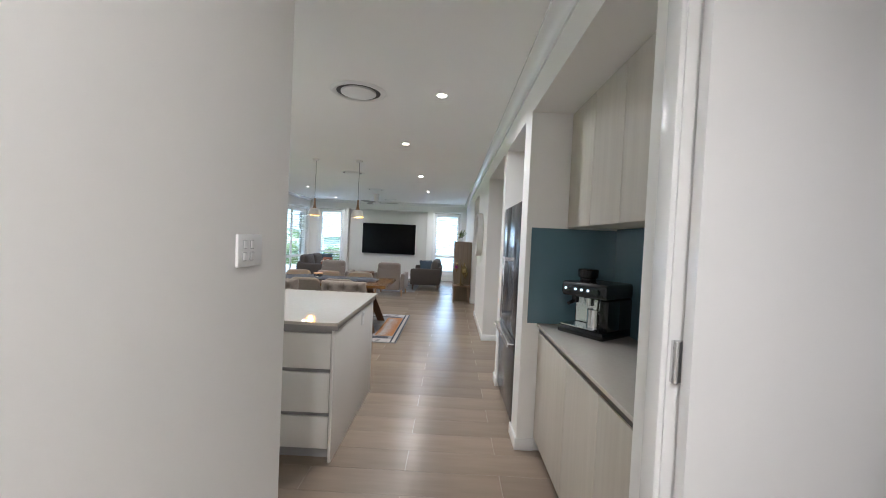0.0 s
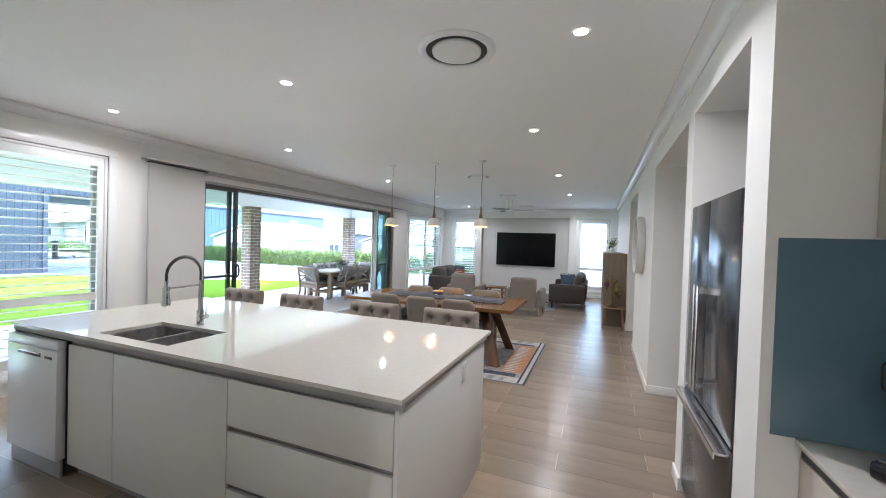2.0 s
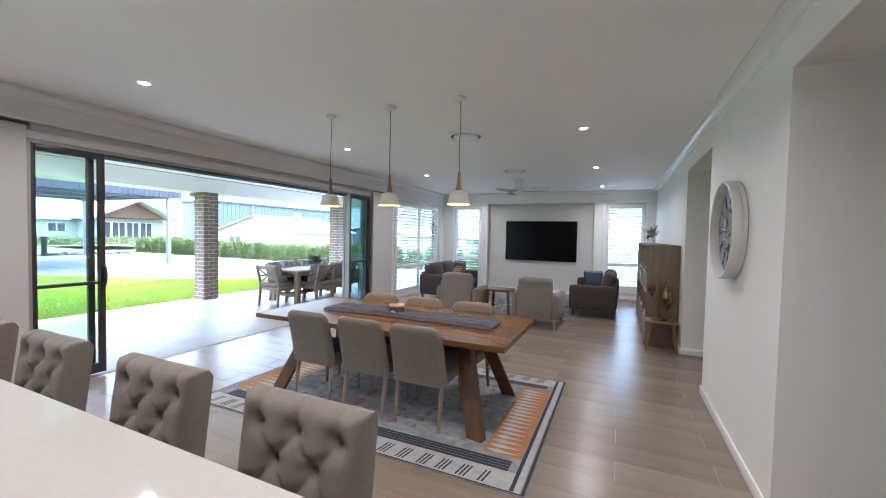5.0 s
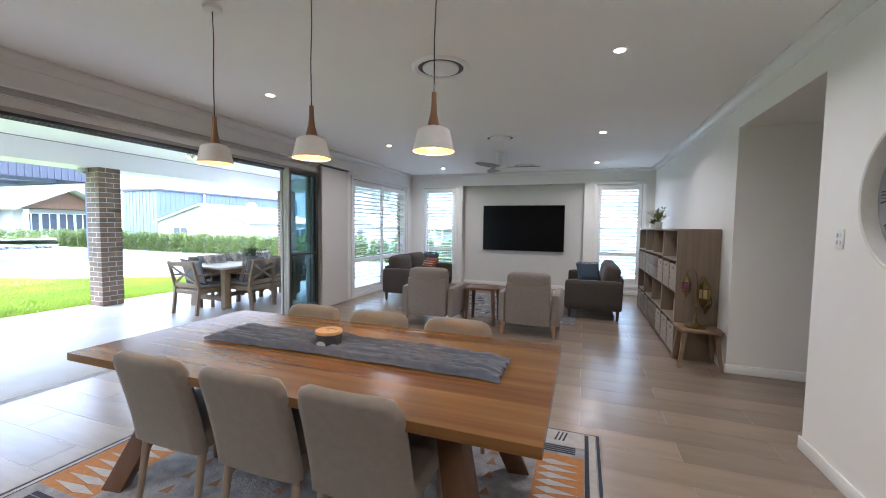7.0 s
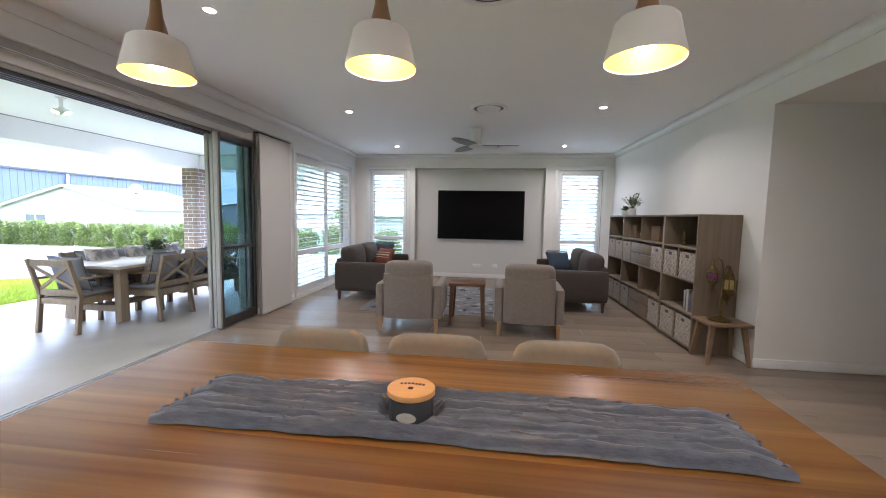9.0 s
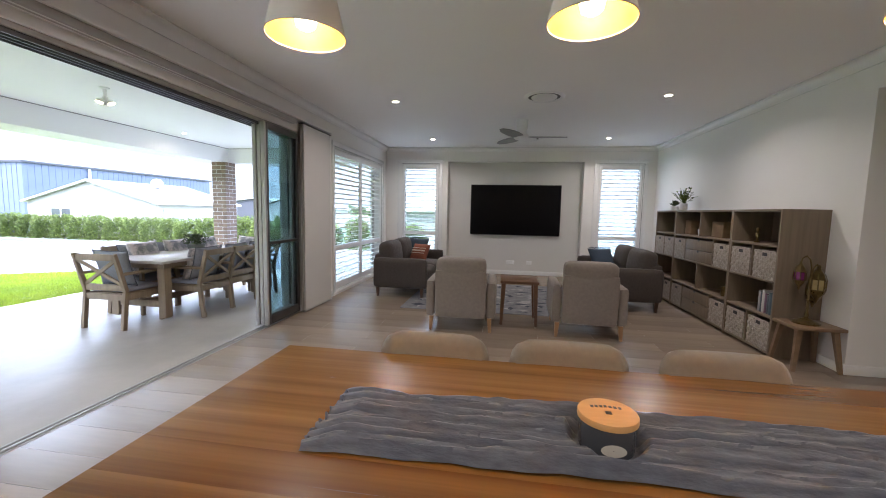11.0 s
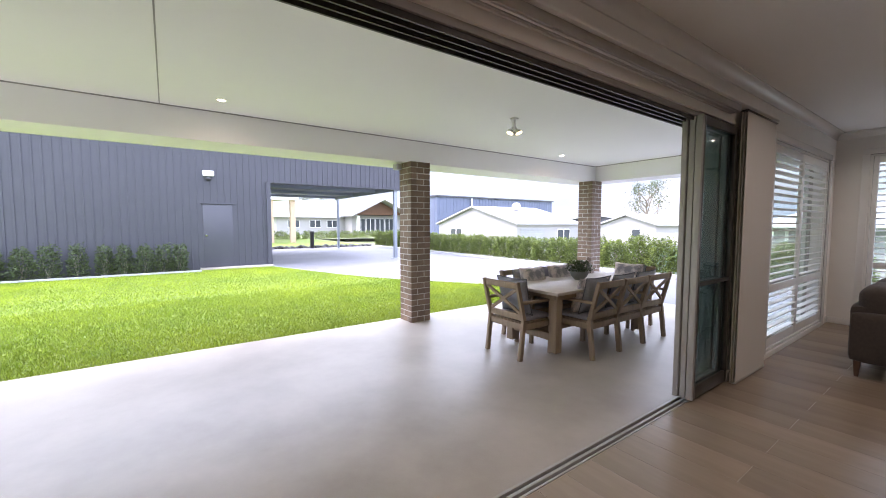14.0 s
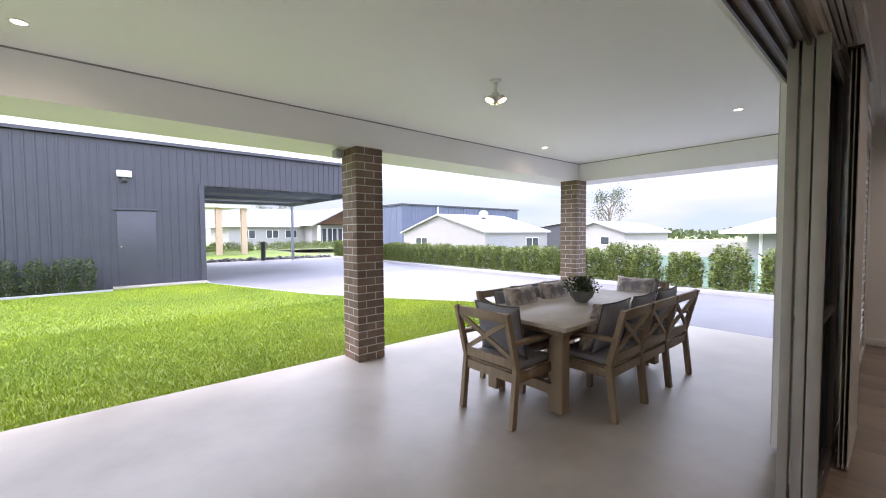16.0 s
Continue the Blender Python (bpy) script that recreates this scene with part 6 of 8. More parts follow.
def crate(m, w, d, h, kind, label, parent_group):
    c = thing("storage_basket" if kind == "wicker" else "timber_box", label, "basket" if kind == "wicker" else "box", parent_group, m)
    t = 0.012
    for nm, dims in (("front_panel", (0, t, -w / 2, w / 2, 0, h)), ("rear_panel", (d - t, d, -w / 2, w / 2, 0, h)), ("side_panel", (t, d - t, -w / 2, -w / 2 + t, 0, h)), ("side_panel", (t, d - t, w / 2 - t, w / 2, 0, h)), ("base", (t, d - t, -w / 2 + t, w / 2 - t, 0, t))):
        boxpart(nm, c, WICKER if kind == "wicker" else STOOLW, dims, 0.003)
    if kind == "wicker":
        # No hole is cut: a black plate draws the shade inside the grip.
        boxpart("grip_hole", c, BLACK, (-0.002, 0.0, -0.035, 0.035, h * 0.80, h * 0.92), 0.0)
        bm = bmesh.new()
        n = 9
        for k in range(n):
            z = h * (k + 0.5) / n
            m2 = int(w / 0.035)
            for q in range(m2):
                if (k + q) % 2 == 0 and not (h * 0.76 < z < h * 0.95 and abs(-w / 2 + w * (q + 0.5) / m2) < 0.05):
                    y = -w / 2 + w * (q + 0.5) / m2
                    box(bm, -0.004, 0.0, y - w / m2 * 0.5, y + w / m2 * 0.5, z - h / n * 0.42, z + h / n * 0.42)
        part("weave", bm, WICKER, c, "raised white wicker weave")
    return c


SH = 1.43
SHX0, SHX1 = 0.44, 0.845


def cube_unit(y0, y1, cols, label):
    u = thing("cube_shelf", label, "shelf unit", "cube shelves along the wall")
    t = 0.022
    boxpart("side_panel", u, SHELFW, (SHX0, SHX1, y0, y0 + t, 0.0, SH), 0.002)
    boxpart("side_panel", u, SHELFW, (SHX0, SHX1, y1 - t, y1, 0.0, SH), 0.002)
    boxpart("top_panel", u, SHELFW, (SHX0, SHX1, y0 + t, y1 - t, SH - t, SH), 0.002)
    boxpart("base_panel", u, SHELFW, (SHX0 + 0.003, SHX1, y0 + t, y1 - t, 0.03, 0.03 + t), 0.002)
    boxpart("back_panel", u, SHELFW, (SHX1 - 0.008, SHX1, y0 + t, y1 - t, 0.03, SH - t))
    hh = (SH - 0.05) / 4
    for k in (1, 2, 3):
        boxpart("shelf_board", u, SHELFW, (SHX0 + 0.003, SHX1 - 0.01, y0 + t, y1 - t, 0.03 + k * hh, 0.03 + k * hh + t * 0.8), 0.002)
    spots = {2: ((0.5, (0, 2)),), 4: ((0.25, (0, 2)), (0.75, (0, 2)), (0.5, (1, 3)))}[cols]
    for share, rows_ in spots:
        y = y0 + (y1 - y0) * share
        for k in rows_:
            boxpart("divider", u, SHELFW, (SHX0 + 0.004, SHX1 - 0.01, y - 0.008, y + 0.008, 0.03 + k * hh + t, 0.03 + (k + 1) * hh))
    return hh


HH = cube_unit(9.755, 10.545, 2, "grey oak cube shelf with wicker baskets and books")
cube_unit(10.547, 12.02, 4, "grey oak cube shelf with drawers and wicker baskets")
cube_unit(12.022, 12.76, 2, "grey oak cube shelf, mostly baskets")


def cell(y0, y1, cols, c, row):
    """Centre and floor height of a cell; row 0 is the lowest."""
    w = (y1 - y0) / cols
    return y0 + w * (c + 0.5), 0.03 + row * HH + (0.0225 if row == 0 else 0.0185)


U1, U2, U3 = (9.755, 10.545, 2), (10.547, 12.02, 4), (12.022, 12.76, 2)
for u, c, row in ((U1, 0, 0), (U1, 1, 0), (U1, 0, 2), (U1, 1, 2), (U2, 0, 0), (U2, 0, 2), (U2, 3, 2), (U2, 3, 0), (U3, 0, 2), (U3, 1, 2), (U3, 0, 0), (U3, 1, 0)):
    y, z = cell(*u, c, row)
    crate(pose(SHX0 + 0.006, y, z + 0.001), 0.33, 0.34, 0.285, "wicker", "white-washed wicker basket in a shelf cube", "wicker baskets")
for row, ya in ((2, 1), (0, 1)):
    y, z = cell(*U2, 1, row)
    y2, _ = cell(*U2, 2, row)
    for k in range(2):
        dwr = thing("shelf_drawer", "grey oak drawer with a finger notch in the cube shelf", "drawer", "shelf drawers", pose(SHX0 + 0.004, 0, 0))
        bm = bmesh.new()
        box(bm, 0.0, 0.018, y - 0.165, y2 + 0.165, z + 0.004 + k * 0.148, z + 0.146 + k * 0.148, bevel=0.002)
        part("front", bm, SHELFW, dwr, smooth=True)
        # Flat black disc on the uncut front draws the finger notch's shade.
        bm = bmesh.new()
        lathe(bm, [(0.001, 0.0), (0.03, 0.0)], 20, pose(-0.0012, (y + y2) / 2, z + 0.142 + k * 0.148, 0, -90, 0) @ Matrix.Diagonal((0.5, 1, 1, 1)), cap=False)
        part("finger_notch", bm, BLACK, dwr)
        boxpart("tray", dwr, SHELFW, (0.018, 0.3, y - 0.15, y2 + 0.15, z + 0.01 + k * 0.148, z + 0.13 + k * 0.148))
for c, w in ((1, 0.26), (2, 0.18)):
    y, z = cell(*U2, c if c == 1 else 3, 3)
    crate(pose(SHX0 + 0.10, y - (0.05 if c == 1 else 0), z + 0.001), w, 0.2, 0.2, "box", "small brown timber box on a shelf", "timber boxes")
y, z = cell(*U2, 2, 3)
cup = thing("white_cup", "small white tapered cup on a shelf", "cup", m=pose(SHX0 + 0.08, y - 0.05, z + 0.0005))
bm = bmesh.new()
lathe(bm, [(0.02, 0), (0.035, 0.09), (0.032, 0.09), (0.018, 0.006), (0.001, 0.005)], 20)
part("bowl", bm, PLANTER, cup, smooth=True)
y, z = cell(*U1, 1, 1)
books = [(0.028, 0.21, (0.05, 0.09, 0.12)), (0.035, 0.22, (0.08, 0.12, 0.15)), (0.025, 0.19, (0.09, 0.10, 0.12)), (0.03, 0.2, (0.15, 0.08, 0.12)), (0.04, 0.23, (0.45, 0.43, 0.40)), (0.022, 0.2, (0.06, 0.08, 0.10)), (0.03, 0.215, (0.35, 0.33, 0.32))]
yy = 9.84
for w, h, col in books:
    bk = thing("book", "upright hardback book on the shelf", "book", "books on the shelf", pose(SHX0 + 0.05, yy, cell(*U1, 0, 1)[1] + 0.0005))
    boxpart("cover", bk, mat("book_cover", col, 0.6, second=tuple(min(1, c * 1.2) for c in col), scale=20), (0, 0.16, 0, w, 0, h), 0.003)
    boxpart("pages", bk, LABEL, (0.004, 0.162, 0.004, w - 0.004, 0.004, h + 0.0005))
    yy += w + 0.002
yy = cell(*U2, 0, 1)
jar = thing("brass_jar", "small brass candle jar on a shelf", "jar", m=pose(SHX0 + 0.1, yy[0] + 0.05, yy[1] + 0.0005))
bm = bmesh.new()
lathe(bm, [(0.03, 0), (0.035, 0.01), (0.035, 0.1), (0.032, 0.1), (0.03, 0.012), (0.001, 0.01)], 24)
part("body", bm, BRASS, jar, smooth=True)
bm = bmesh.new()
lathe(bm, [(0.037, 0.1), (0.037, 0.115), (0.01, 0.125)], 24)
part("lid", bm, BRASS, jar, smooth=True)
yy = cell(*U1, 1, 3)
orn = thing("gold_ornament", "small gold figurine ornament on a shelf", "ornament", m=pose(SHX0 + 0.12, yy[0] - 0.06, yy[1] + 0.0005))
bm = bmesh.new()
lathe(bm, [(0.03, 0), (0.03, 0.01), (0.012, 0.02), (0.016, 0.06), (0.022, 0.09), (0.01, 0.11), (0.018, 0.13), (0.012, 0.155), (0.001, 0.16)], 16)
part("body", bm, BRASS, orn, smooth=True)


def pot_plant(m, r, h, leaves, spread, tall, label, leafmat, seed):
    p = thing("pot_plant", label, "plant", m=m)
    bm = bmesh.new()
    lathe(bm, [(r * 0.8, 0), (r * 0.92, h * 0.05), (r, h), (r * 0.9, h), (r * 0.86, h * 0.86), (0.001, h * 0.85)], 24)
    part("pot", bm, PLANTER, p, "white ceramic pot", smooth=True)
    g = random.Random(seed)
    bm = bmesh.new()
    st = bmesh.new()
    for k in range(leaves):
        a, e = g.uniform(0, 6.28), g.uniform(0.15, 1.0)
        base = Vector((0, 0, h * 0.8))
        tip = base + Vector((math.cos(a) * spread * e, math.sin(a) * spread * e, tall * g.uniform(0.4, 1.0)))
        tube(st, [base, base.lerp(tip, 0.5) + Vector((0, 0, 0.01)), tip], 0.0016, 5)
        d = (tip - base).normalized()
        s = d.cross(Vector((0, 0, 1))).normalized()
        L, W = g.uniform(0.03, 0.055), g.uniform(0.012, 0.022)
        for q in range(3):
            b2 = base.lerp(tip, 0.55 + 0.22 * q)
            dd = (d + s * g.uniform(-1, 1) + Vector((0, 0, g.uniform(-0.5, 0.3)))).normalized()
            ss = dd.cross(Vector((0, 0, 1))).normalized()
            v = [bm.verts.new(b2), bm.verts.new(b2 + dd * L * 0.5 + ss * W + Vector((0, 0, 0.005))), bm.verts.new(b2 + dd * L - Vector((0, 0, 0.006))), bm.verts.new(b2 + dd * L * 0.5 - ss * W + Vector((0, 0, 0.005)))]
            bm.faces.new(v)
    part("stems", st, leafmat, p)
    part("leaves", bm, leafmat, p)
    return p


pot_plant(pose(0.66, 12.32, SH + 0.0005), 0.06, 0.115, 40, 0.16, 0.25, "leafy green plant in a white pot on the shelf", LEAF, 3)
pot_plant(pose(0.62, 12.54, SH + 0.0005), 0.065, 0.075, 26, 0.06, 0.08, "small succulent in a low white pot", LEAFDARK, 5)

# ---- lantern stool ----
sk = thing("timber_stool", "small timber stool table with splayed legs", "stool", m=pose(0.625, 9.58, 0))
boxpart("top", sk, STOOLW, (-0.195, 0.195, -0.17, 0.155, 0.375, 0.405), 0.006)
for x in (-1, 1):
    for y in (-1, 1):
        bm = bmesh.new()
        beam(bm, (x * 0.14, y * 0.11, 0.376), (x * 0.185, y * 0.15, 0.0005), 0.045, 0.04, 0.03, 0.028, 0.003, up=(0, 1, 0))
        part("leg", bm, STOOLW, sk)
ln = thing("lantern_stand", "brass lantern stand with three coloured glass lanterns", "lantern", m=pose(0.60, 9.57, 0.4055, 0, 0, 15))
bm = bmesh.new()
lathe(bm, [(0.10, 0), (0.105, 0.012), (0.085, 0.025), (0.07, 0.03), (0.03, 0.045), (0.012, 0.06)], 28)
part("base", bm, BRASS, ln, smooth=True)
bm = bmesh.new()
lathe(bm, [(0.014, 0.05), (0.02, 0.08), (0.010, 0.11), (0.010, 0.20), (0.018, 0.215), (0.009, 0.23), (0.008, 0.40)], 14)
tube(bm, [(0.0, 0, 0.39), (0.0, 0, 0.50), (-0.02, 0, 0.58), (-0.06, 0, 0.61), (-0.10, 0, 0.59), (-0.11, 0, 0.545)], 0.006, 8)
tube(bm, [(0.0, 0, 0.39), (0.02, 0, 0.50), (0.05, 0, 0.535), (0.075, 0, 0.50)], 0.006, 8)
tube(bm, [(0.0, 0, 0.36), (0.06, 0.03, 0.45), (0.11, 0.06, 0.46), (0.13, 0.07, 0.41)], 0.006, 8)
part("stem", bm, BRASS, ln, smooth=True)
for lx, ly, lz, sc, gm in ((-0.11, 0.0, 0.535, 1.05, LANTERNGLASS), (0.075, 0.0, 0.49, 1.4, AMBERGLASS), (0.13, 0.07, 0.40, 1.25, AMBERGLASS)):
    bm = bmesh.new()
    lathe(bm, [(0.004, 0.03), (0.01, 0.02), (0.012, 0.0), (0.035, -0.03), (0.045, -0.06), (0.038, -0.065)], 8, Matrix.Translation((lx, ly, lz)) @ Matrix.Scale(sc, 4))
    lathe(bm, [(0.036, -0.13), (0.045, -0.135), (0.035, -0.16), (0.012, -0.19), (0.008, -0.21), (0.001, -0.22)], 8, Matrix.Translation((lx, ly, lz)) @ Matrix.Scale(sc, 4))
    for k in range(8):
        a = 2 * math.pi * k / 8
        p0 = Vector((0.042 * math.cos(a), 0.042 * math.sin(a), -0.06)) * sc + Vector((lx, ly, lz))
        p1 = Vector((0.042 * math.cos(a), 0.042 * math.sin(a), -0.135)) * sc + Vector((lx, ly, lz))
        tube(bm, [p0, p1], 0.004 * sc, 6)
    lan = part("lantern_frame", bm, BRASS, ln, "pierced brass lantern")
    bm = bmesh.new()
    lathe(bm, [(0.036, -0.064), (0.040, -0.10), (0.036, -0.132)], 8, Matrix.Translation((lx, ly, lz)) @ Matrix.Scale(sc, 4))
    part("lantern_glass", bm, gm, lan, "coloured glass panes")

# ---- outdoors: ground, lawn, driveway ----
GZ = -0.05


def ground_height(x, y):
    fall = min(1.0, max(0.0, (y - 19.0) / 4.0))
    return -0.17 - 1.05 * fall * fall * (3 - 2 * fall)


bm = bmesh.new()
xs = [-900, -400, -200, -120, -80, -60, -50, -40, -30, -24, -18, -12, -6, 0, 8, 20, 60, 200, 600]
ys = [-500, -150, -50, -20, -5, 5, 12, 18.8, 19.5, 20, 20.5, 21, 21.5, 22, 22.5, 23, 24, 30, 45, 70, 120, 300, 900]
grid = [[bm.verts.new((x, y, ground_height(x, y))) for y in ys] for x in xs]
for i in range(len(xs) - 1):
    for j in range(len(ys) - 1):
        bm.faces.new((grid[i][j], grid[i + 1][j], grid[i + 1][j + 1], grid[i][j + 1]))
tagged(finish("ground", bm, EARTH, True), "grassy ground falling away to the distance", "ground", kind="structure")

CURVE = [(-18.4, 9.25), (-17.6, 9.5), (-16.5, 9.9), (-15.0, 10.4), (-13.6, 10.95), (-11.8, 12.0), (-10.6, 12.8), (-9.6, 13.45), (-8.68, 13.95)]


def curve_y(x):
    for (x0, y0), (x1, y1) in zip(CURVE, CURVE[1:]):
        if x0 <= x <= x1:
            return y0 + (y1 - y0) * (x - x0) / (x1 - x0)
    return CURVE[0][1] if x < CURVE[0][0] else CURVE[-1][1]


bm = bmesh.new()
base_row = [(x, -9.0) for x, _ in CURVE]
top = [bm.verts.new((x, y, -0.085)) for x, y in CURVE]
low = [bm.verts.new((x, y, -0.085)) for x, y in base_row]
for k in range(len(top) - 1):
    bm.faces.new((low[k], low[k + 1], top[k + 1], top[k]))
tagged(finish("lawn", bm, GRASSG), "bright green mown lawn", "lawn", kind="structure")

bm = bmesh.new()
far_row = [bm.verts.new((x, 17.95, -0.11)) for x, _ in CURVE]
near_row = [bm.verts.new((x, y, -0.11)) for x, y in CURVE]
for k in range(len(CURVE) - 1):
    bm.faces.new((near_row[k], near_row[k + 1], far_row[k + 1], far_row[k]))
for x0, x1, y0, y1 in ((-28.6, -18.4, 9.25, 17.95), (-8.68, 8.0, 13.82, 17.95), (-18.4, -18.35, 9.25, 17.95)):
    bm.faces.new([bm.verts.new((x, y, -0.1105)) for x, y in ((x0, y0), (x1, y0), (x1, y1), (x0, y1))])
tagged(finish("driveway", bm, DRIVE), "wide pale concrete driveway", "driveway", kind="structure")
struct("kerb", KERB, [(-28.6, 8.0, 17.95, 18.12, -0.2, -0.015)], "low grey concrete kerb along the hedge", "kerb", bevel=0.02)
struct("garden_bed", EARTH, [(-28.6, 8.0, 18.12, 18.75, -0.2, -0.06)], "earth bed under the hedge", "garden bed")
bm = bmesh.new()
for (x0, y0), (x1, y1) in zip(CURVE, CURVE[1:]):
    beam(bm, (x0, y0, -0.10), (x1, y1, -0.10), 0.09, 0.05)
tagged(finish("lawn_edging", bm, KERB), "thin concrete edging between lawn and driveway", "edging", kind="structure")
struct("shed_step", CONC, [(-18.58, -18.2, 7.1, 9.35, -0.15, -0.03)], "concrete step at the shed door", "step", bevel=0.01)
struct("shed_bed_edge", KERB, [(-17.86, -17.78, -4.0, 7.1, -0.15, -0.03)], "grey edging in front of the shed bushes", "edging", bevel=0.01)

# grass blades, denser near the patio
rs = np.random.RandomState(7)


def grass_patch(name, x0, x1, y0, y1, count, h, w):
    px, py = rs.uniform(x0, x1, count), rs.uniform(y0, y1, count)
    keep = py < np.interp(px, [c[0] for c in CURVE], [c[1] for c in CURVE]) - 0.04
    px, py = px[keep], py[keep]
    n = len(px)
    a = rs.uniform(0, 2 * np.pi, n)
    hh, ww = h * rs.uniform(0.5, 1.2, n), w * rs.uniform(0.7, 1.3, n)
    lx, ly = rs.normal(0, 0.5, n) * hh, rs.normal(0, 0.5, n) * hh
    v = np.empty((n, 3, 3))
    v[:, 0] = np.stack([px - np.cos(a) * ww, py - np.sin(a) * ww, np.full(n, -0.088)], 1)
    v[:, 1] = np.stack([px + np.cos(a) * ww, py + np.sin(a) * ww, np.full(n, -0.088)], 1)
    v[:, 2] = np.stack([px + lx, py + ly, -0.086 + hh], 1)
    me = bpy.data.meshes.new(name)
    me.from_pydata(v.reshape(-1, 3).tolist(), [], np.arange(3 * n).reshape(-1, 3).tolist())
    me.materials.append(BLADE)
    return tagged(new(name, me), "short green lawn grass blades", "grass", kind="stuff")


grass_patch("grass", -12.6, -8.72, 3.6, 14.0, 170000, 0.040, 0.0045)
grass_patch("grass", -18.3, -12.6, 1.5, 12.0, 90000, 0.034, 0.007)
grass_patch("grass", -18.3, -8.72, -3.0, 3.6, 40000, 0.034, 0.008)


# ---- hedges ----
def leaf_cloud(rng2, n, w, d, h, size, z0=0.0):
    bm = bmesh.new()
    k = 0
    while k < n:
        u, v, s = rng2.uniform(-1, 1), rng2.uniform(-1, 1), rng2.uniform(0, 1)
        r = u * u + v * v
        edge = 1.0 - 0.35 * s ** 3 + 0.28 * noise.noise((u * 2.3 + w * 9, v * 2.3, s * 3.0))
        if r > edge * edge or (r < 0.12 and s < 0.6):
            continue
        p = Vector((u * w / 2, v * d / 2, z0 + s * h * (0.93 + 0.14 * noise.noise((u * 4, v * 4, w * 5)))))
        dr = Vector((u + rng2.uniform(-0.9, 0.9), v + rng2.uniform(-0.9, 0.9), rng2.uniform(-0.2, 1.0))).normalized()
        sd2 = dr.cross(Vector((rng2.uniform(-1, 1), rng2.uniform(-1, 1), rng2.uniform(-1, 1)))).normalized()
        L = size * rng2.uniform(0.6, 1.3)
        up2 = dr.cross(sd2) * 0.12 * L
        bm.faces.new((bm.verts.new(p), bm.verts.new(p + dr * L * 0.45 + sd2 * L * 0.3 + up2), bm.verts.new(p + dr * L), bm.verts.new(p + dr * L * 0.45 - sd2 * L * 0.3 + up2)))
        k += 1
    return bm


def shrub_variants(n_var, leaves, w, d, h, size, material, seed):
    out = []
    for k in range(n_var):
        g = random.Random(seed + k)
        bm = leaf_cloud(g, leaves, w * g.uniform(0.9, 1.1), d, h * g.uniform(0.92, 1.08), size, 0.05)
        me = bpy.data.meshes.new("foliage")
        bm.to_mesh(me)
        bm.free()
        me.materials.append(material)
        st = bmesh.new()
        for q in range(4):
            tube(st, [(g.uniform(-0.06, 0.06), g.uniform(-0.06, 0.06), -0.02), (g.uniform(-0.12, 0.12), g.uniform(-0.1, 0.1), h * 0.4), (g.uniform(-0.22, 0.22), g.uniform(-0.15, 0.15), h * 0.8)], 0.012, 6, 0.004)
        ms = bpy.data.meshes.new("stems")
        st.to_mesh(ms)
        st.free()
        ms.materials.append(BARK)
        out.append((me, ms))
    return out


def place_shrub(variant, m, name, label, group):
    s = thing(name, label, "hedge", group, m)
    for nm, me in zip(("foliage", "stems"), variant):
        o = new(nm, me)
        o.parent = s


hv = shrub_variants(5, 3600, 0.86, 0.74, 0.96, 0.066, LEAF, 40)
g = random.Random(2)
x = -28.0
while x < -4.2:
    gap = x > -9.3
    place_shrub(hv[g.randrange(5)], pose(x, 18.42 + g.uniform(-0.06, 0.06), -0.07, 0, 0, g.uniform(-25, 25)) @ Matrix.Diagonal((1, 1, g.uniform(0.93, 1.1), 1)), "hedge_shrub", "dense green clipped hedge shrub behind the kerb", "hedge along the driveway")
    x += g.uniform(0.74, 0.86) if not gap else g.uniform(0.82, 1.02)
# The dark leaf puts the shade these shrubs stand in into their colour.
sv = shrub_variants(3, 800, 0.5, 0.42, 0.92, 0.07, LEAFDARK, 90)
y = -3.5
while y < 7.0:
    place_shrub(sv[g.randrange(3)], pose(-18.15 + g.uniform(-0.05, 0.05), y, -0.09, 0, 0, g.uniform(0, 360)), "shed_shrub", "sparse green shrub in front of the shed, toned dark for shade", "shrubs along the shed")
    y += g.uniform(0.42, 0.6)

# ---- big dark shed with carport ----
XS = -18.6
shed = thing("steel_shed", "large dark grey ribbed steel shed with carport", "shed")
bm = bmesh.new()
box(bm, -27.4, XS - 0.02, -8.0, 9.33, -0.15, 4.02)
part("wall", bm, CLAD, shed)
bm = bmesh.new()
box(bm, -27.6, XS + 0.08, -8.2, 15.1, 4.03, 4.12)
part("roof_cap", bm, CLAD, shed)
rib = bmesh.new()
box(rib, 0, 0.028, -0.022, 0.022, -0.1, 4.02, bevel=0.006, seg=1)
r0 = part("rib", rib, CLAD, shed, m=pose(XS - 0.02, -1.9, 0))
fr_ = bmesh.new()
box(fr_, 0, 0.028, -0.022, 0.022, 2.93, 4.02, bevel=0.006, seg=1)
ribf = None
y = -1.7
while y < 15.0:
    if y < 9.25:
        if 7.22 < y < 8.16:
            bmr = bmesh.new()
            box(bmr, 0, 0.028, -0.022, 0.022, 2.14, 4.02, bevel=0.006, seg=1)
            part("rib", bmr, CLAD, shed, m=pose(XS - 0.02, y, 0))
        else:
            o = new("rib", r0.data)
            o.parent = shed
            o.matrix_basis = pose(XS - 0.02, y, 0)
    else:
        if ribf is None:
            ribf = part("rib", fr_, CLAD, shed, m=pose(XS - 0.02, y, 0))
        else:
            o = new("rib", ribf.data)
            o.parent = shed
            o.matrix_basis = pose(XS - 0.02, y, 0)
    y += 0.2
boxpart("fascia", shed, CLAD, (XS - 0.06, XS - 0.02, 9.33, 15.05, 2.93, 4.03))
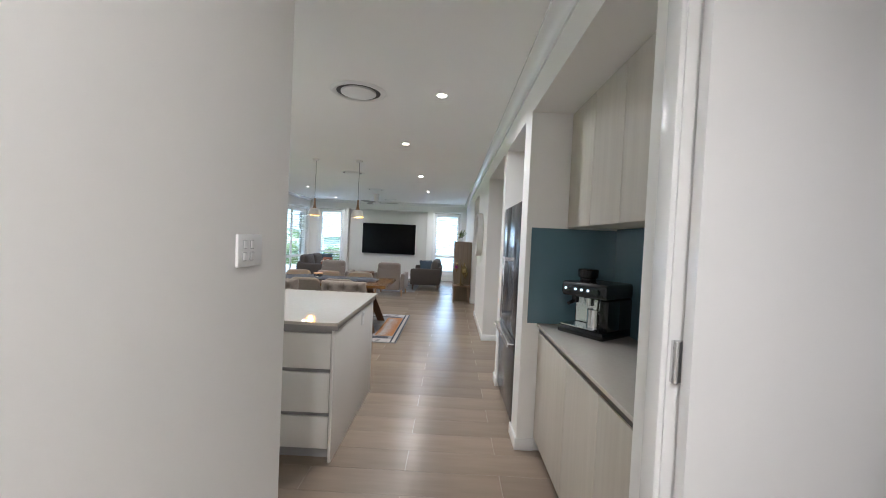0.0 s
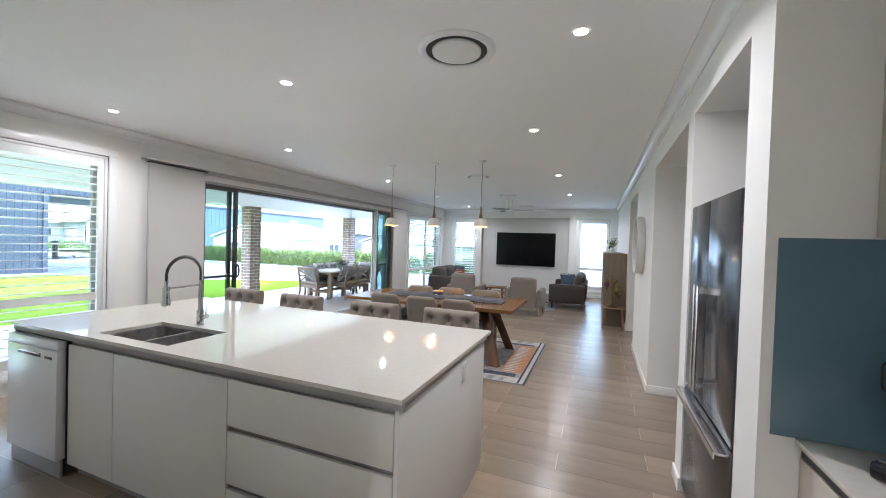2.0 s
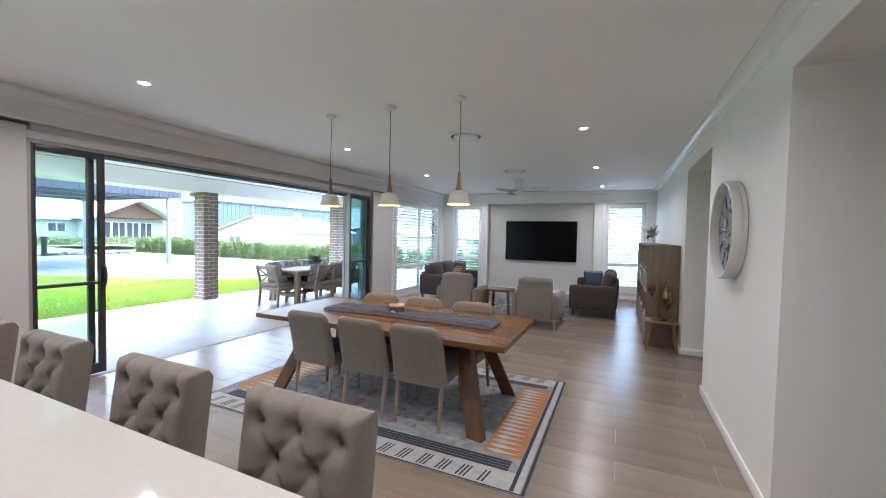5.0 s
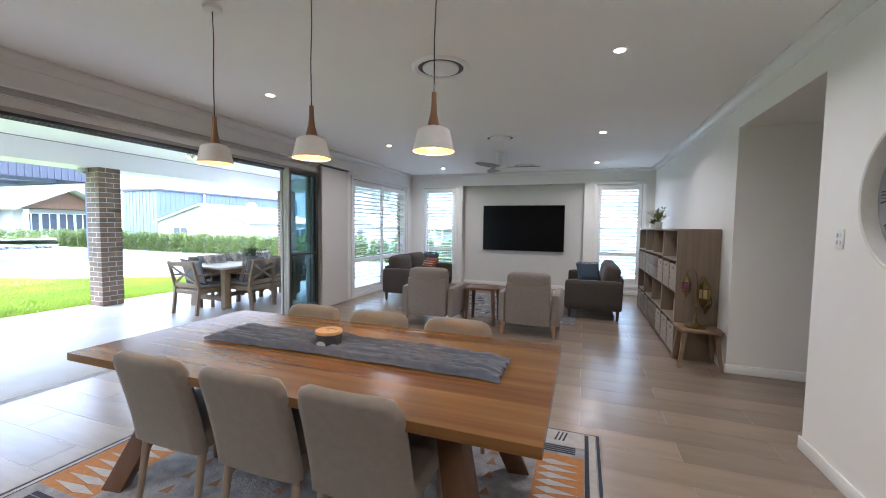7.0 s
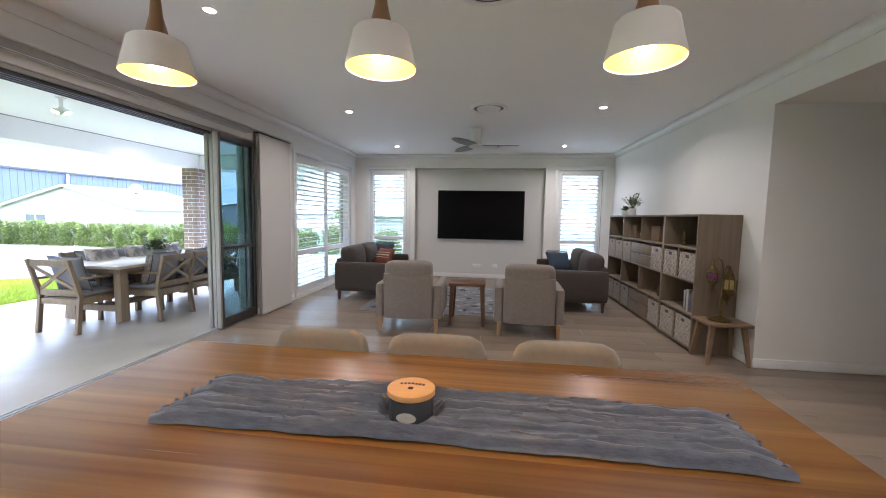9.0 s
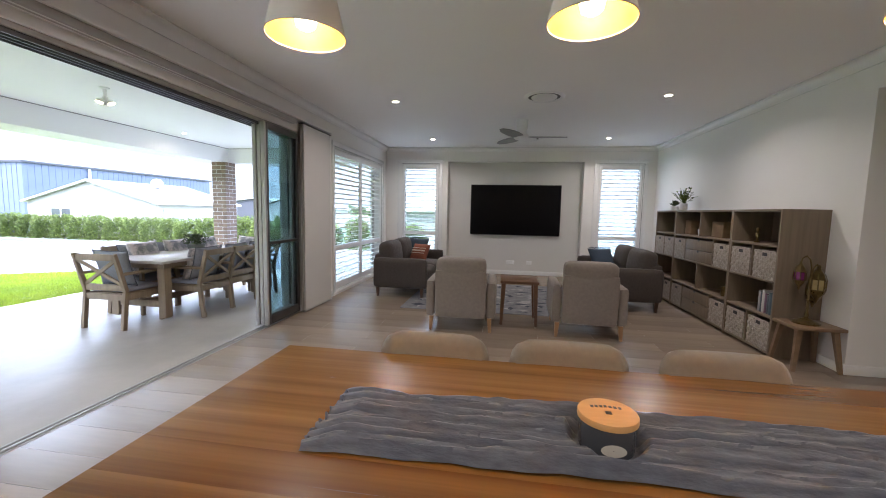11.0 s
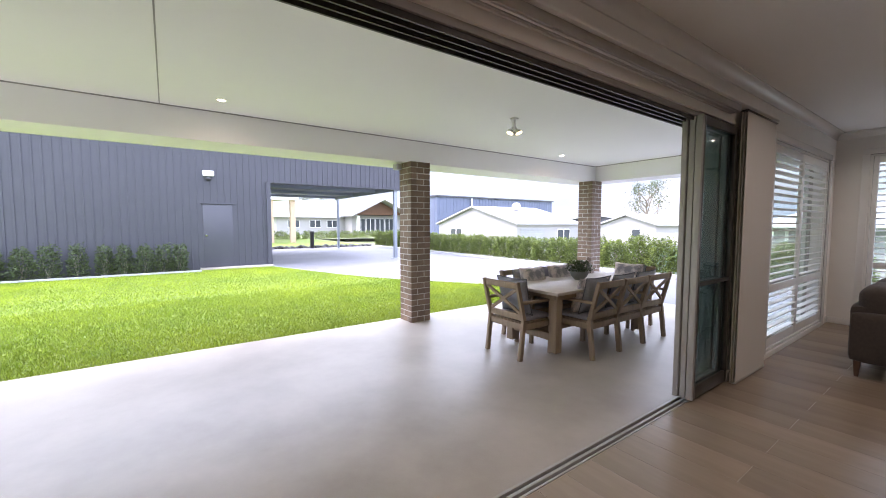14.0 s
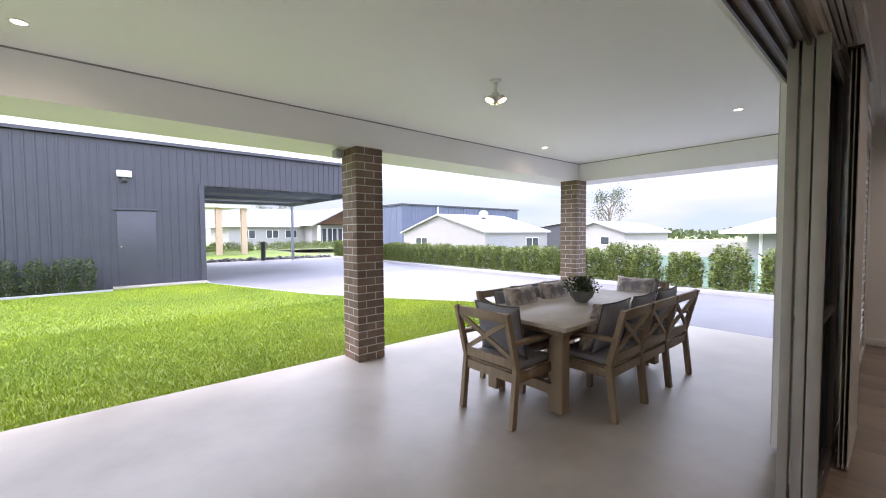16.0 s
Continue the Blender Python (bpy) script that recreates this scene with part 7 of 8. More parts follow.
sd_ = boxpart("door", shed, CLAD, (XS - 0.015, XS + 0.012, 7.24, 8.12, -0.02, 2.09), 0.004, "flush grey steel door")
boxpart("door_head", shed, CLAD, (XS - 0.015, XS + 0.05, 7.18, 8.18, 2.10, 2.14), 0.004)
bm = bmesh.new()
lathe(bm, [(0.02, 0), (0.022, 0.03), (0.035, 0.045), (0.033, 0.07), (0.001, 0.075)], 16, pose(XS + 0.012, 7.32, 1.05, 0, 90, 0))
part("knob", bm, CHROME, sd_, "round silver knob", smooth=True)
bm = bmesh.new()
box(bm, XS - 0.03, XS + 0.06, 9.22, 9.36, -0.1, 2.95)
part("corner_post", bm, CLAD, shed)
for px_, py_ in ((-18.75, 14.55), (-27.3, 15.1)):
    pm = bmesh.new()
    box(pm, px_ - 0.07, px_ + 0.07, py_ - 0.07, py_ + 0.07, -0.1, 3.0, bevel=0.01)
    pst = part("post", pm, GREYMETAL, shed, smooth=True)
    boxpart("base_plate", pst, KERB, (px_ - 0.15, px_ + 0.15, py_ - 0.15, py_ + 0.15, -0.11, -0.07))
bm = bmesh.new()
for k in range(44):
    yy0 = 9.4 + k * 0.13
    box(bm, -27.3, XS - 0.07, yy0, yy0 + 0.06, 3.16, 3.20)
box(bm, -27.4, XS - 0.07, 9.34, 15.1, 3.20, 3.23)
part("carport_roof", bm, ROOFG, shed, "ribbed pale underside of the carport roof")
for py_ in (9.45, 15.0):
    boxpart("roof_beam", shed, GREYMETAL, (-27.4, XS - 0.07, py_ - 0.06, py_ + 0.06, 2.96, 3.16))
for px_ in (-27.35, -24.5, -21.6):
    boxpart("purlin", shed, GREYMETAL, (px_ - 0.05, px_ + 0.05, 9.5, 14.95, 3.02, 3.16))
fl = thing("flood_light", "white flood light above a dark sensor on the shed", "flood light")
boxpart("lamp_box", fl, WHITEPL, (XS + 0.01, XS + 0.10, 7.27, 7.60, 3.02, 3.20), 0.015)
boxpart("sensor", fl, BLACK, (XS + 0.01, XS + 0.08, 7.37, 7.50, 2.88, 2.97), 0.02)
boxpart("bracket", fl, GREYMETAL, (XS + 0.005, XS + 0.03, 7.40, 7.47, 2.95, 3.05))


# ---- neighbouring buildings ----
def far_window(parent, x0, x1, y0, y1, z0, z1, panes=2, axis="x"):
    """A window in a wall; axis is the direction that the wall faces."""
    bm = bmesh.new()
    box(bm, x0, x1, y0, y1, z0, z1)
    w = part("window", bm, WHITEPL, parent, "white framed window")
    for k in range(panes):
        if axis == "x":
            a, b = y0 + (y1 - y0) * k / panes + 0.05, y0 + (y1 - y0) * (k + 1) / panes - 0.05
            boxpart("pane", w, GLASSDARK, (x1 - 0.01, x1 + 0.012, a, b, z0 + 0.05, z1 - 0.05))
        else:
            a, b = x0 + (x1 - x0) * k / panes + 0.05, x0 + (x1 - x0) * (k + 1) / panes - 0.05
            boxpart("pane", w, GLASSDARK, (a, b, y0 - 0.012, y0 + 0.01, z0 + 0.05, z1 - 0.05))


def gable_building(name, label, x0, x1, y0, y1, zb, ze, za, wall, roof, over=0.2):
    """Ridge along y, gables facing -y and +y."""
    b = thing(name, label, "building")
    bm = bmesh.new()
    xm = (x0 + x1) / 2
    pr = [(x0, zb), (x1, zb), (x1, ze), (xm, za), (x0, ze)]
    a = [bm.verts.new((px, y0, pz)) for px, pz in pr]
    c = [bm.verts.new((px, y1, pz)) for px, pz in pr]
    bm.faces.new(a)
    bm.faces.new(c[::-1])
    for k in range(5):
        j = (k + 1) % 5
        bm.faces.new((a[k], c[k], c[j], a[j]))
    part("wall", bm, wall, b)
    for s, xe in ((1, x1), (-1, x0)):
        bm = bmesh.new()
        sl = (za - ze) / abs(xm - xe)
        xo, zo = xe + s * over, ze - sl * over
        v = [(xo, zo + 0.03), (xm, za + 0.03), (xm, za + 0.13), (xo, zo + 0.13)]
        A = [bm.verts.new((px, y0 - over, pz)) for px, pz in v]
        C = [bm.verts.new((px, y1 + over, pz)) for px, pz in v]
        bm.faces.new(A)
        bm.faces.new(C[::-1])
        for k in range(4):
            bm.faces.new((A[k], C[k], C[(k + 1) % 4], A[(k + 1) % 4]))
        part("roof", bm, roof, b)
    return b


gar = gable_building("garage", "pale grey steel garage with a low gable roof", -28.9, -20.45, 24.0, 30.3, -1.3, 1.42, 2.58, CLADWHITE, ROOFW)
far_window(gar, -27.3, -25.95, 23.97, 24.0, 0.35, 1.13, 2, "y")
far_window(gar, -23.6, -22.8, 23.97, 24.0, 0.0, 0.5, 1, "y")
far_window(gar, -20.45, -20.42, 27.9, 29.25, 0.25, 1.1, 2, "x")
bm = bmesh.new()
for k in range(14):
    box(bm, -20.45, -20.425, 24.35, 26.6, -1.2 + k * 0.17, -1.2 + k * 0.17 + 0.155, bevel=0.008, seg=1)
part("roller_door", bm, ROOFG, gar, "grey roller door")
bm = bmesh.new()
lathe(bm, [(0.25, 2.45), (0.28, 2.62), (0.35, 2.75), (0.2, 2.95), (0.001, 3.0)], 16, pose(-23.6, 27.2, 0.0))
part("roof_vent", bm, ROOFW, gar, "white turbine vent", smooth=True)

blue = thing("blue_warehouse", "long blue-grey ribbed steel warehouse", "building")
boxpart("wall", blue, CLADBLUE, (-45, -40, 31.4, 51.4, -1.3, 4.55))
boxpart("roof_cap", blue, CLAD, (-45.2, -39.85, 31.25, 51.6, 4.56, 4.72))
rb = bmesh.new()
box(rb, 0, 0.025, -0.035, 0.035, -1.3, 4.55)
ro = part("rib", rb, CLADBLUE, blue, m=pose(-40, 31.8, 0))
for k in range(1, 40):
    o = new("rib", ro.data)
    o.parent = blue
    o.matrix_basis = pose(-40, 31.8 + k * 0.5, 0)
for k in range(9):
    o = new("rib", ro.data)
    o.parent = blue
    o.matrix_basis = pose(-40.5 - k * 0.5, 31.4, 0, 0, 0, -90)
bm = bmesh.new()
tube(bm, [(-39.8, 36.4, 4.5), (-39.8, 36.4, -1.2)], 0.1, 8)
part("downpipe", bm, WHITEPL, blue)
far_window(blue, -40.0, -39.93, 33.0, 34.2, 0.6, 1.6, 1, "x")

gable_building("white_garage", "small white gabled garage beyond the hedge", -18.6, -14.9, 30.0, 36.5, -1.3, 1.35, 1.95, CLADWHITE, ROOFW)
gb = bpy.data.objects["white_garage"]
far_window(gb, -16.4, -15.8, 29.97, 30.0, 0.6, 1.15, 1, "y")
gable_building("grey_shed", "grey steel shed far behind the hedge", -27.5, -21.0, 38.0, 46.0, -1.3, 1.75, 2.15, CLAD, ROOFG)

nbh = thing("neighbour_house", "white rendered house with a pale hip roof", "house")
boxpart("wall", nbh, CLADWHITE, (-8.0, 2.0, 24.5, 34.0, -1.3, 1.35))
bm = bmesh.new()
lo = [bm.verts.new(p) for p in ((-8.6, 23.9, 1.42), (2.6, 23.9, 1.42), (2.6, 34.6, 1.42), (-8.6, 34.6, 1.42))]
hi = [bm.verts.new(p) for p in ((-4.2, 29.2, 3.1), (-1.8, 29.2, 3.1))]
bm.faces.new(lo[::-1])
bm.faces.new((lo[0], lo[1], hi[1], hi[0]))
bm.faces.new((lo[1], lo[2], hi[1]))
bm.faces.new((lo[2], lo[3], hi[0], hi[1]))
bm.faces.new((lo[3], lo[0], hi[0]))
part("roof", bm, ROOFW, nbh)
boxpart("eave_gutter", nbh, WHITEPL, (-8.7, 2.7, 23.8, 23.9, 1.30, 1.44), 0.02)
bm = bmesh.new()
tube(bm, [(-7.6, 24.4, 1.4), (-7.6, 24.4, -1.3)], 0.05, 8)
part("downpipe", bm, WHITEPL, nbh)
struct("white_fence", CLADWHITE, [(-14.3, -8.2, 28.0, 28.06, -1.3, 0.95)], "plain white boundary fence", "fence")
pf = thing("pool_fence", "frameless green-tinted glass pool fence", "glass fence")
for k in range(5):
    gp = boxpart("glass_panel", pf, POOLGLASS, (-12.6 + k * 1.3, -11.35 + k * 1.3, 22.0, 22.012, -1.2, 0.55))
    boxpart("spigot", pf, STEEL, (-12.3 + k * 1.3, -12.24 + k * 1.3, 21.97, 22.04, -1.25, -1.05))
struct("steel_fence", CLADBLUE2, [(-4.3, 9.0, 20.5, 20.56, -1.2, 1.5)], "pale blue-grey steel boundary fence", "fence")
acu = thing("outdoor_unit", "dark grey outdoor air-conditioning unit", "air conditioner")
boxpart("casing", acu, GREYPL, (-10.75, -10.15, 19.3, 19.6, -0.35, 0.62), 0.02)

# far house with a gabled porch
fh = thing("far_house", "distant grey-roofed house with a timber-lined gable", "house")
boxpart("wall", fh, CLADWHITE, (-72, -60, 18.5, 38, -0.17, 2.4))
bm = bmesh.new()
lo = [bm.verts.new(p) for p in ((-59.4, 17.8, 2.4), (-59.4, 38.6, 2.4), (-72.6, 38.6, 2.4), (-72.6, 17.8, 2.4))]
hi = [bm.verts.new(p) for p in ((-66, 23.5, 5.2), (-66, 33, 5.2))]
bm.faces.new(lo)
bm.faces.new((lo[0], lo[1], hi[1], hi[0]))
bm.faces.new((lo[1], lo[2], hi[1]))
bm.faces.new((lo[2], lo[3], hi[0], hi[1]))
bm.faces.new((lo[3], lo[0], hi[0]))
part("roof", bm, ROOFG, fh, "grey tiled hip roof")
bm = bmesh.new()
for s, ye in ((-1, 27.4), (1, 37.2)):
    v = [(ye, 2.55), (32.3, 4.95), (32.3, 5.15), (ye, 2.75)]
    A = [bm.verts.new((-54.6, py_, pz)) for py_, pz in v]
    C = [bm.verts.new((-64, py_, pz)) for py_, pz in v]
    bm.faces.new(A)
    bm.faces.new(C)
    for k in range(4):
        bm.faces.new((A[k], C[k], C[(k + 1) % 4], A[(k + 1) % 4]))
part("porch_roof", bm, ROOFW, fh, "white-edged porch gable")
bm = bmesh.new()
q = [bm.verts.new((-56.0, py_, pz)) for py_, pz in ((28.4, 2.75), (36.2, 2.75), (32.3, 4.7))]
q2 = [bm.verts.new((-56.2, py_, pz)) for py_, pz in ((28.4, 2.75), (36.2, 2.75), (32.3, 4.7))]
bm.faces.new(q)
bm.faces.new(q2[::-1])
for k in range(3):
    bm.faces.new((q[k], q2[k], q2[(k + 1) % 3], q[(k + 1) % 3]))
part("gable_lining", bm, TLEGW, fh, "brown timber gable lining")
boxpart("porch_wall", fh, CLADWHITE, (-60.0, -57.2, 28.2, 36.4, -0.17, 2.7))
for k in range(4):
    far_window(fh, -57.2, -57.15, 28.9 + k * 1.55, 30.3 + k * 1.55, 0.2, 2.25, 2, "x")
for y_ in (20.0, 23.0, 25.5):
    far_window(fh, -60.0, -59.95, y_, y_ + 1.6, 0.9, 2.0, 2, "x")
boxpart("porch_post", fh, WHITEPL, (-55.3, -55.0, 28.2, 28.5, -0.17, 2.6))
boxpart("porch_post", fh, WHITEPL, (-55.3, -55.0, 36.1, 36.4, -0.17, 2.6))

por = thing("brick_portico", "distant portico with tan brick pillars", "portico")
for y_ in (11.9, 13.3, 15.05):
    boxpart("pillar", por, TANBRICK, (-38.2, -37.8, y_ - 0.2, y_ + 0.2, -0.17, 3.45))
boxpart("beam", por, WHITEPL, (-38.5, -37.6, 9.0, 15.5, 3.45, 3.75))
boxpart("roof_slab", por, ROOFW, (-46, -37.5, 9.0, 15.6, 3.76, 3.95))
bo = thing("garden_bollard", "black bollard at the carport edge", "bollard", m=pose(-28.3, 13.75, -0.17))
bm = bmesh.new()
lathe(bm, [(0.13, 0), (0.13, 0.95), (0.15, 0.97), (0.15, 1.12), (0.12, 1.15), (0.001, 1.16)], 16)
part("post", bm, BLACK, bo, smooth=True)
bm = bmesh.new()
g3 = random.Random(8)
for k in range(110):
    c = Vector((-28.9 + g3.uniform(-0.25, 0.25), 9.0 + 9.0 * k / 110, -0.10 + g3.uniform(-0.03, 0.08)))
    r = g3.uniform(0.09, 0.2)
    res = bmesh.ops.create_icosphere(bm, subdivisions=1, radius=r, matrix=Matrix.Translation(c) @ Matrix.Diagonal((g3.uniform(0.8, 1.4), g3.uniform(0.8, 1.4), g3.uniform(0.5, 0.9), 1)))
    for v in res["verts"]:
        v.co += Vector((g3.uniform(-1, 1), g3.uniform(-1, 1), g3.uniform(-1, 1))) * r * 0.16
tagged(finish("rock_border", bm, ROCK), "row of dark rocks edging the driveway", "rocks", kind="stuff")
bm = bmesh.new()
bm.faces.new([bm.verts.new(p) for p in ((-75, 2, -0.15), (-29.2, 2, -0.15), (-29.2, 18.7, -0.15), (-75, 18.7, -0.15))])
tagged(finish("far_lawn", bm, GRASSG), "green lawn beyond the driveway", "lawn", kind="structure")
fv = shrub_variants(2, 700, 1.6, 1.0, 0.9, 0.14, LEAF, 140)
for k in range(16):
    place_shrub(fv[k % 2], pose(-45.0 + g.uniform(-0.3, 0.3), 13.0 + k * 1.35, -0.18, 0, 0, g.uniform(0, 360)), "far_shrub", "green hedge shrub before the distant house", "distant hedge")


# ---- trees ----
def tree(name, m, label, H, crown, leaves, seed, leaf):
    t = thing(name, label, "tree", m=m)
    g = random.Random(seed)
    bm = bmesh.new()
    tips = []
    trunk = [Vector((0.25 * math.sin(k * 0.9), 0.2 * math.cos(k * 1.3), H * 0.62 * k / 6)) for k in range(7)]
    tube(bm, trunk, H * 0.022, 8, H * 0.010)
    for k in range(13):
        p = trunk[3 + k % 4].copy()
        a = k * 2.4 + g.uniform(-0.4, 0.4)
        L = H * g.uniform(0.22, 0.40)
        mid = p + Vector((math.cos(a) * L * 0.5, math.sin(a) * L * 0.5, L * 0.5))
        end = p + Vector((math.cos(a) * L * crown, math.sin(a) * L * crown, L * g.uniform(0.8, 1.15)))
        tube(bm, [p, mid, end], H * 0.008, 6, H * 0.002)
        tips += [mid.lerp(end, 0.5), end, end + Vector((g.uniform(-1, 1), g.uniform(-1, 1), 0.6)) * H * 0.05]
    part("trunk", bm, BARK, t, smooth=True)
    bm = bmesh.new()
    for p in tips:
        r = H * g.uniform(0.045, 0.085)
        for k in range(leaves):
            q = p + Vector((g.gauss(0, 1), g.gauss(0, 1), g.gauss(0, 0.7))) * r * 0.7
            d = Vector((g.uniform(-1, 1), g.uniform(-1, 1), g.uniform(-1, 0.4))).normalized()
            s = d.cross(Vector((g.uniform(-1, 1), 0.3, g.uniform(-1, 1)))).normalized()
            L = H * g.uniform(0.014, 0.026)
            bm.faces.new((bm.verts.new(q), bm.verts.new(q + d * L * 0.5 + s * L * 0.28), bm.verts.new(q + d * L), bm.verts.new(q + d * L * 0.5 - s * L * 0.28)))
    part("crown", bm, leaf, t)


tree("gum_tree", pose(-30.7, 60, -1.25), "tall sparse gum tree far behind the fence", 9.4, 0.55, 60, 21, LEAFDARK)
tree("distant_tree", pose(-95, 34, -0.2), "distant tree behind the far house", 9.0, 0.9, 60, 22, LEAFDARK)
bm = bmesh.new()
g4 = random.Random(33)
for k in range(2600):
    x_ = -190 + 260 * g4.random()
    p = Vector((x_, 170 + g4.uniform(-8, 8), -1.3 + (3.0 + 1.6 * noise.noise((x_ * 0.05, 0, 0))) * g4.random() ** 0.7))
    d = Vector((g4.uniform(-1, 1), g4.uniform(-0.3, 0.3), g4.uniform(-0.3, 1))).normalized()
    s = d.cross(Vector((0, 1, 0))).normalized()
    L = g4.uniform(0.9, 2.0)
    bm.faces.new((bm.verts.new(p), bm.verts.new(p + d * L * 0.5 + s * L * 0.4), bm.verts.new(p + d * L), bm.verts.new(p + d * L * 0.5 - s * L * 0.4)))
tagged(finish("far_woods", bm, LEAFDARK), "low line of distant woods", "trees", kind="stuff")

# ---- patio furniture ----
ot = thing("outdoor_table", "long weathered outdoor dining table with trestle legs", "outdoor table")
OX0, OX1, OY0, OY1, OZ = -6.93, -5.97, 9.56, 11.62, 0.70
boxpart("top", ot, OUTTOP, (OX0, OX1, OY0, OY1, OZ - 0.035, OZ), 0.006, "smooth pale grey-brown top")
boxpart("apron", ot, OUTW, (OX0 + 0.08, OX1 - 0.08, OY0 + 0.1, OY1 - 0.1, OZ - 0.10, OZ - 0.036), 0.004)
for y_ in (OY0 + 0.12, OY1 - 0.22):
    for x_ in (OX0 + 0.10, OX1 - 0.20):
        boxpart("leg", ot, OUTW, (x_, x_ + 0.10, y_, y_ + 0.10, GZ + 0.0465, OZ - 0.101), 0.006)
    boxpart("cross_rail", ot, OUTW, (OX0 + 0.2, OX1 - 0.2, y_ + 0.02, y_ + 0.08, 0.12, 0.20), 0.004)
boxpart("stretcher", ot, OUTW, ((OX0 + OX1) / 2 - 0.04, (OX0 + OX1) / 2 + 0.04, OY0 + 0.2, OY1 - 0.22, 0.12, 0.19), 0.004)


def pillow_point(u, v, w, h, d, side):
    """A point of a square pillow with pinched corners."""
    swell = (max(0.0, 1 - u ** 4) * max(0.0, 1 - v ** 4)) ** 0.6
    return Vector((u * w / 2 * (1 - 0.06 * (1 - v * v)), side * d * swell, v * h / 2 * (1 - 0.06 * (1 - u * u))))


def outdoor_chair(m):
    """Front looks along +y; back legs stand at y = 0."""
    c = thing("outdoor_chair", "weathered teak armchair with a crossed back and grey cushions", "outdoor chair", "chairs round the outdoor table", m)
    for x in (-0.26, 0.26):
        bm = bmesh.new()
        beam(bm, (x, 0.0, 0.0), (x, 0.05, 0.43), 0.04, 0.05, bevel=0.004, up=(0, 1, 0))
        part("back_leg", bm, OUTW, c)
        bm = bmesh.new()
        beam(bm, (x, 0.05, 0.431), (x, -0.06, 0.86), 0.04, 0.048, 0.036, 0.04, bevel=0.004, up=(0, 1, 0))
        part("back_post", bm, OUTW, c)
        bm = bmesh.new()
        beam(bm, (x, 0.49, 0.0), (x, 0.50, 0.61), 0.04, 0.045, bevel=0.004, up=(0, 1, 0))
        part("front_leg", bm, OUTW, c)
        bm = bmesh.new()
        beam(bm, (x, 0.0, 0.63), (x, 0.53, 0.625), 0.055, 0.028, bevel=0.005)
        part("armrest", bm, OUTW, c, smooth=True)
        boxpart("side_rail", c, OUTW, (x - 0.012, x + 0.012, 0.07, 0.475, 0.33, 0.40), 0.003)
    for z, yy in ((0.82, -0.048), (0.47, 0.04)):
        boxpart("back_rail", c, OUTW, (-0.24, 0.24, yy - 0.014, yy + 0.014, z - 0.035, z + 0.035), 0.004)
    for s in (-1, 1):
        bm = bmesh.new()
        beam(bm, (-0.235 * s, 0.035, 0.505), (0.235 * s, -0.040, 0.785), 0.036, 0.02, bevel=0.002, up=(0, 1, 0))
        part("cross_bar", bm, OUTW, c)
    boxpart("front_rail", c, OUTW, (-0.24, 0.24, 0.475, 0.50, 0.33, 0.40), 0.003)
    boxpart("rear_rail", c, OUTW, (-0.24, 0.24, 0.03, 0.055, 0.33, 0.40), 0.003)
    boxpart("seat_slats", c, OUTW, (-0.24, 0.24, 0.06, 0.49, 0.395, 0.41), 0.003)
    bm = bmesh.new()
    rounded(bm, -0.245, 0.245, 0.07, 0.50, 0.411, 0.47, 0.025, 0.01)
    part("seat_cushion", bm, OUTCUSH, c, "grey seat cushion", smooth=True)
    place = pose(0, 0.165, 0.675, 14)
    t = bmesh.new()
    n = 14
    g2 = [[[t.verts.new(pillow_point(2 * i / n - 1, 2 * j / n - 1, 0.46, 0.42, 0.052, s)) for j in range(n + 1)] for i in range(n + 1)] for s in (-1, 1)]
    for g1 in g2:
        for i in range(n):
            for j in range(n):
                t.faces.new((g1[i][j], g1[i + 1][j], g1[i + 1][j + 1], g1[i][j + 1]))
    bmesh.ops.remove_doubles(t, verts=t.verts, dist=0.0005)
    bc = part("back_cushion", t, OUTCUSH, c, "grey back cushion", smooth=True, m=place)
    bc.data.set_sharp_from_angle(angle=radians(120))
    bm = bmesh.new()
    ring = [pillow_point(u, v, 0.464, 0.424, 0.0, 1) for u, v in [(-1 + k / 5, -1) for k in range(10)] + [(1, -1 + k / 5) for k in range(10)] + [(1 - k / 5, 1) for k in range(10)] + [(-1, 1 - k / 5) for k in range(11)]]
    tube(bm, ring, 0.005, 6)
    part("piping", bm, PIPING, bc, "dark piped seam", smooth=True)
    return c


oc = outdoor_chair(pose(-6.50, 9.30, GZ - 0.0035))
seats = [(-5.80, yy, 90) for yy in (10.22, 10.75, 11.28)] + [(-7.10, yy, -90) for yy in (10.15, 10.70, 11.25)] + [(-6.45, 11.98, 180)]
for x_, y_, a_ in seats:
    copy_thing(oc, pose(x_, y_, GZ - 0.0035, 0, 0, a_))


def leaf_pillow(m):
    throw_cushion(m, OUTPILLOW, "pale cushion with a grey leaf print", size=0.45)


for y_ in (10.15, 10.70, 11.25):
    leaf_pillow(pose(-6.80, y_, GZ + 0.70, 18, 0, -90))
leaf_pillow(pose(-6.45, 11.76, GZ + 0.69, 18, 0, 180))
leaf_pillow(pose(-6.02, 10.20, GZ + 0.66, 20, 0, 80))
bw = thing("planter_bowl", "grey-green bowl planter with a bushy succulent on the outdoor table", "planter", m=pose(-6.46, 10.62, OZ + 0.0005))
bm = bmesh.new()
lathe(bm, [(0.055, 0), (0.06, 0.006), (0.10, 0.05), (0.125, 0.11), (0.12, 0.115), (0.115, 0.11), (0.001, 0.095)], 32)
part("bowl", bm, BOWL, bw, smooth=True)
g5 = random.Random(15)
bm = bmesh.new()
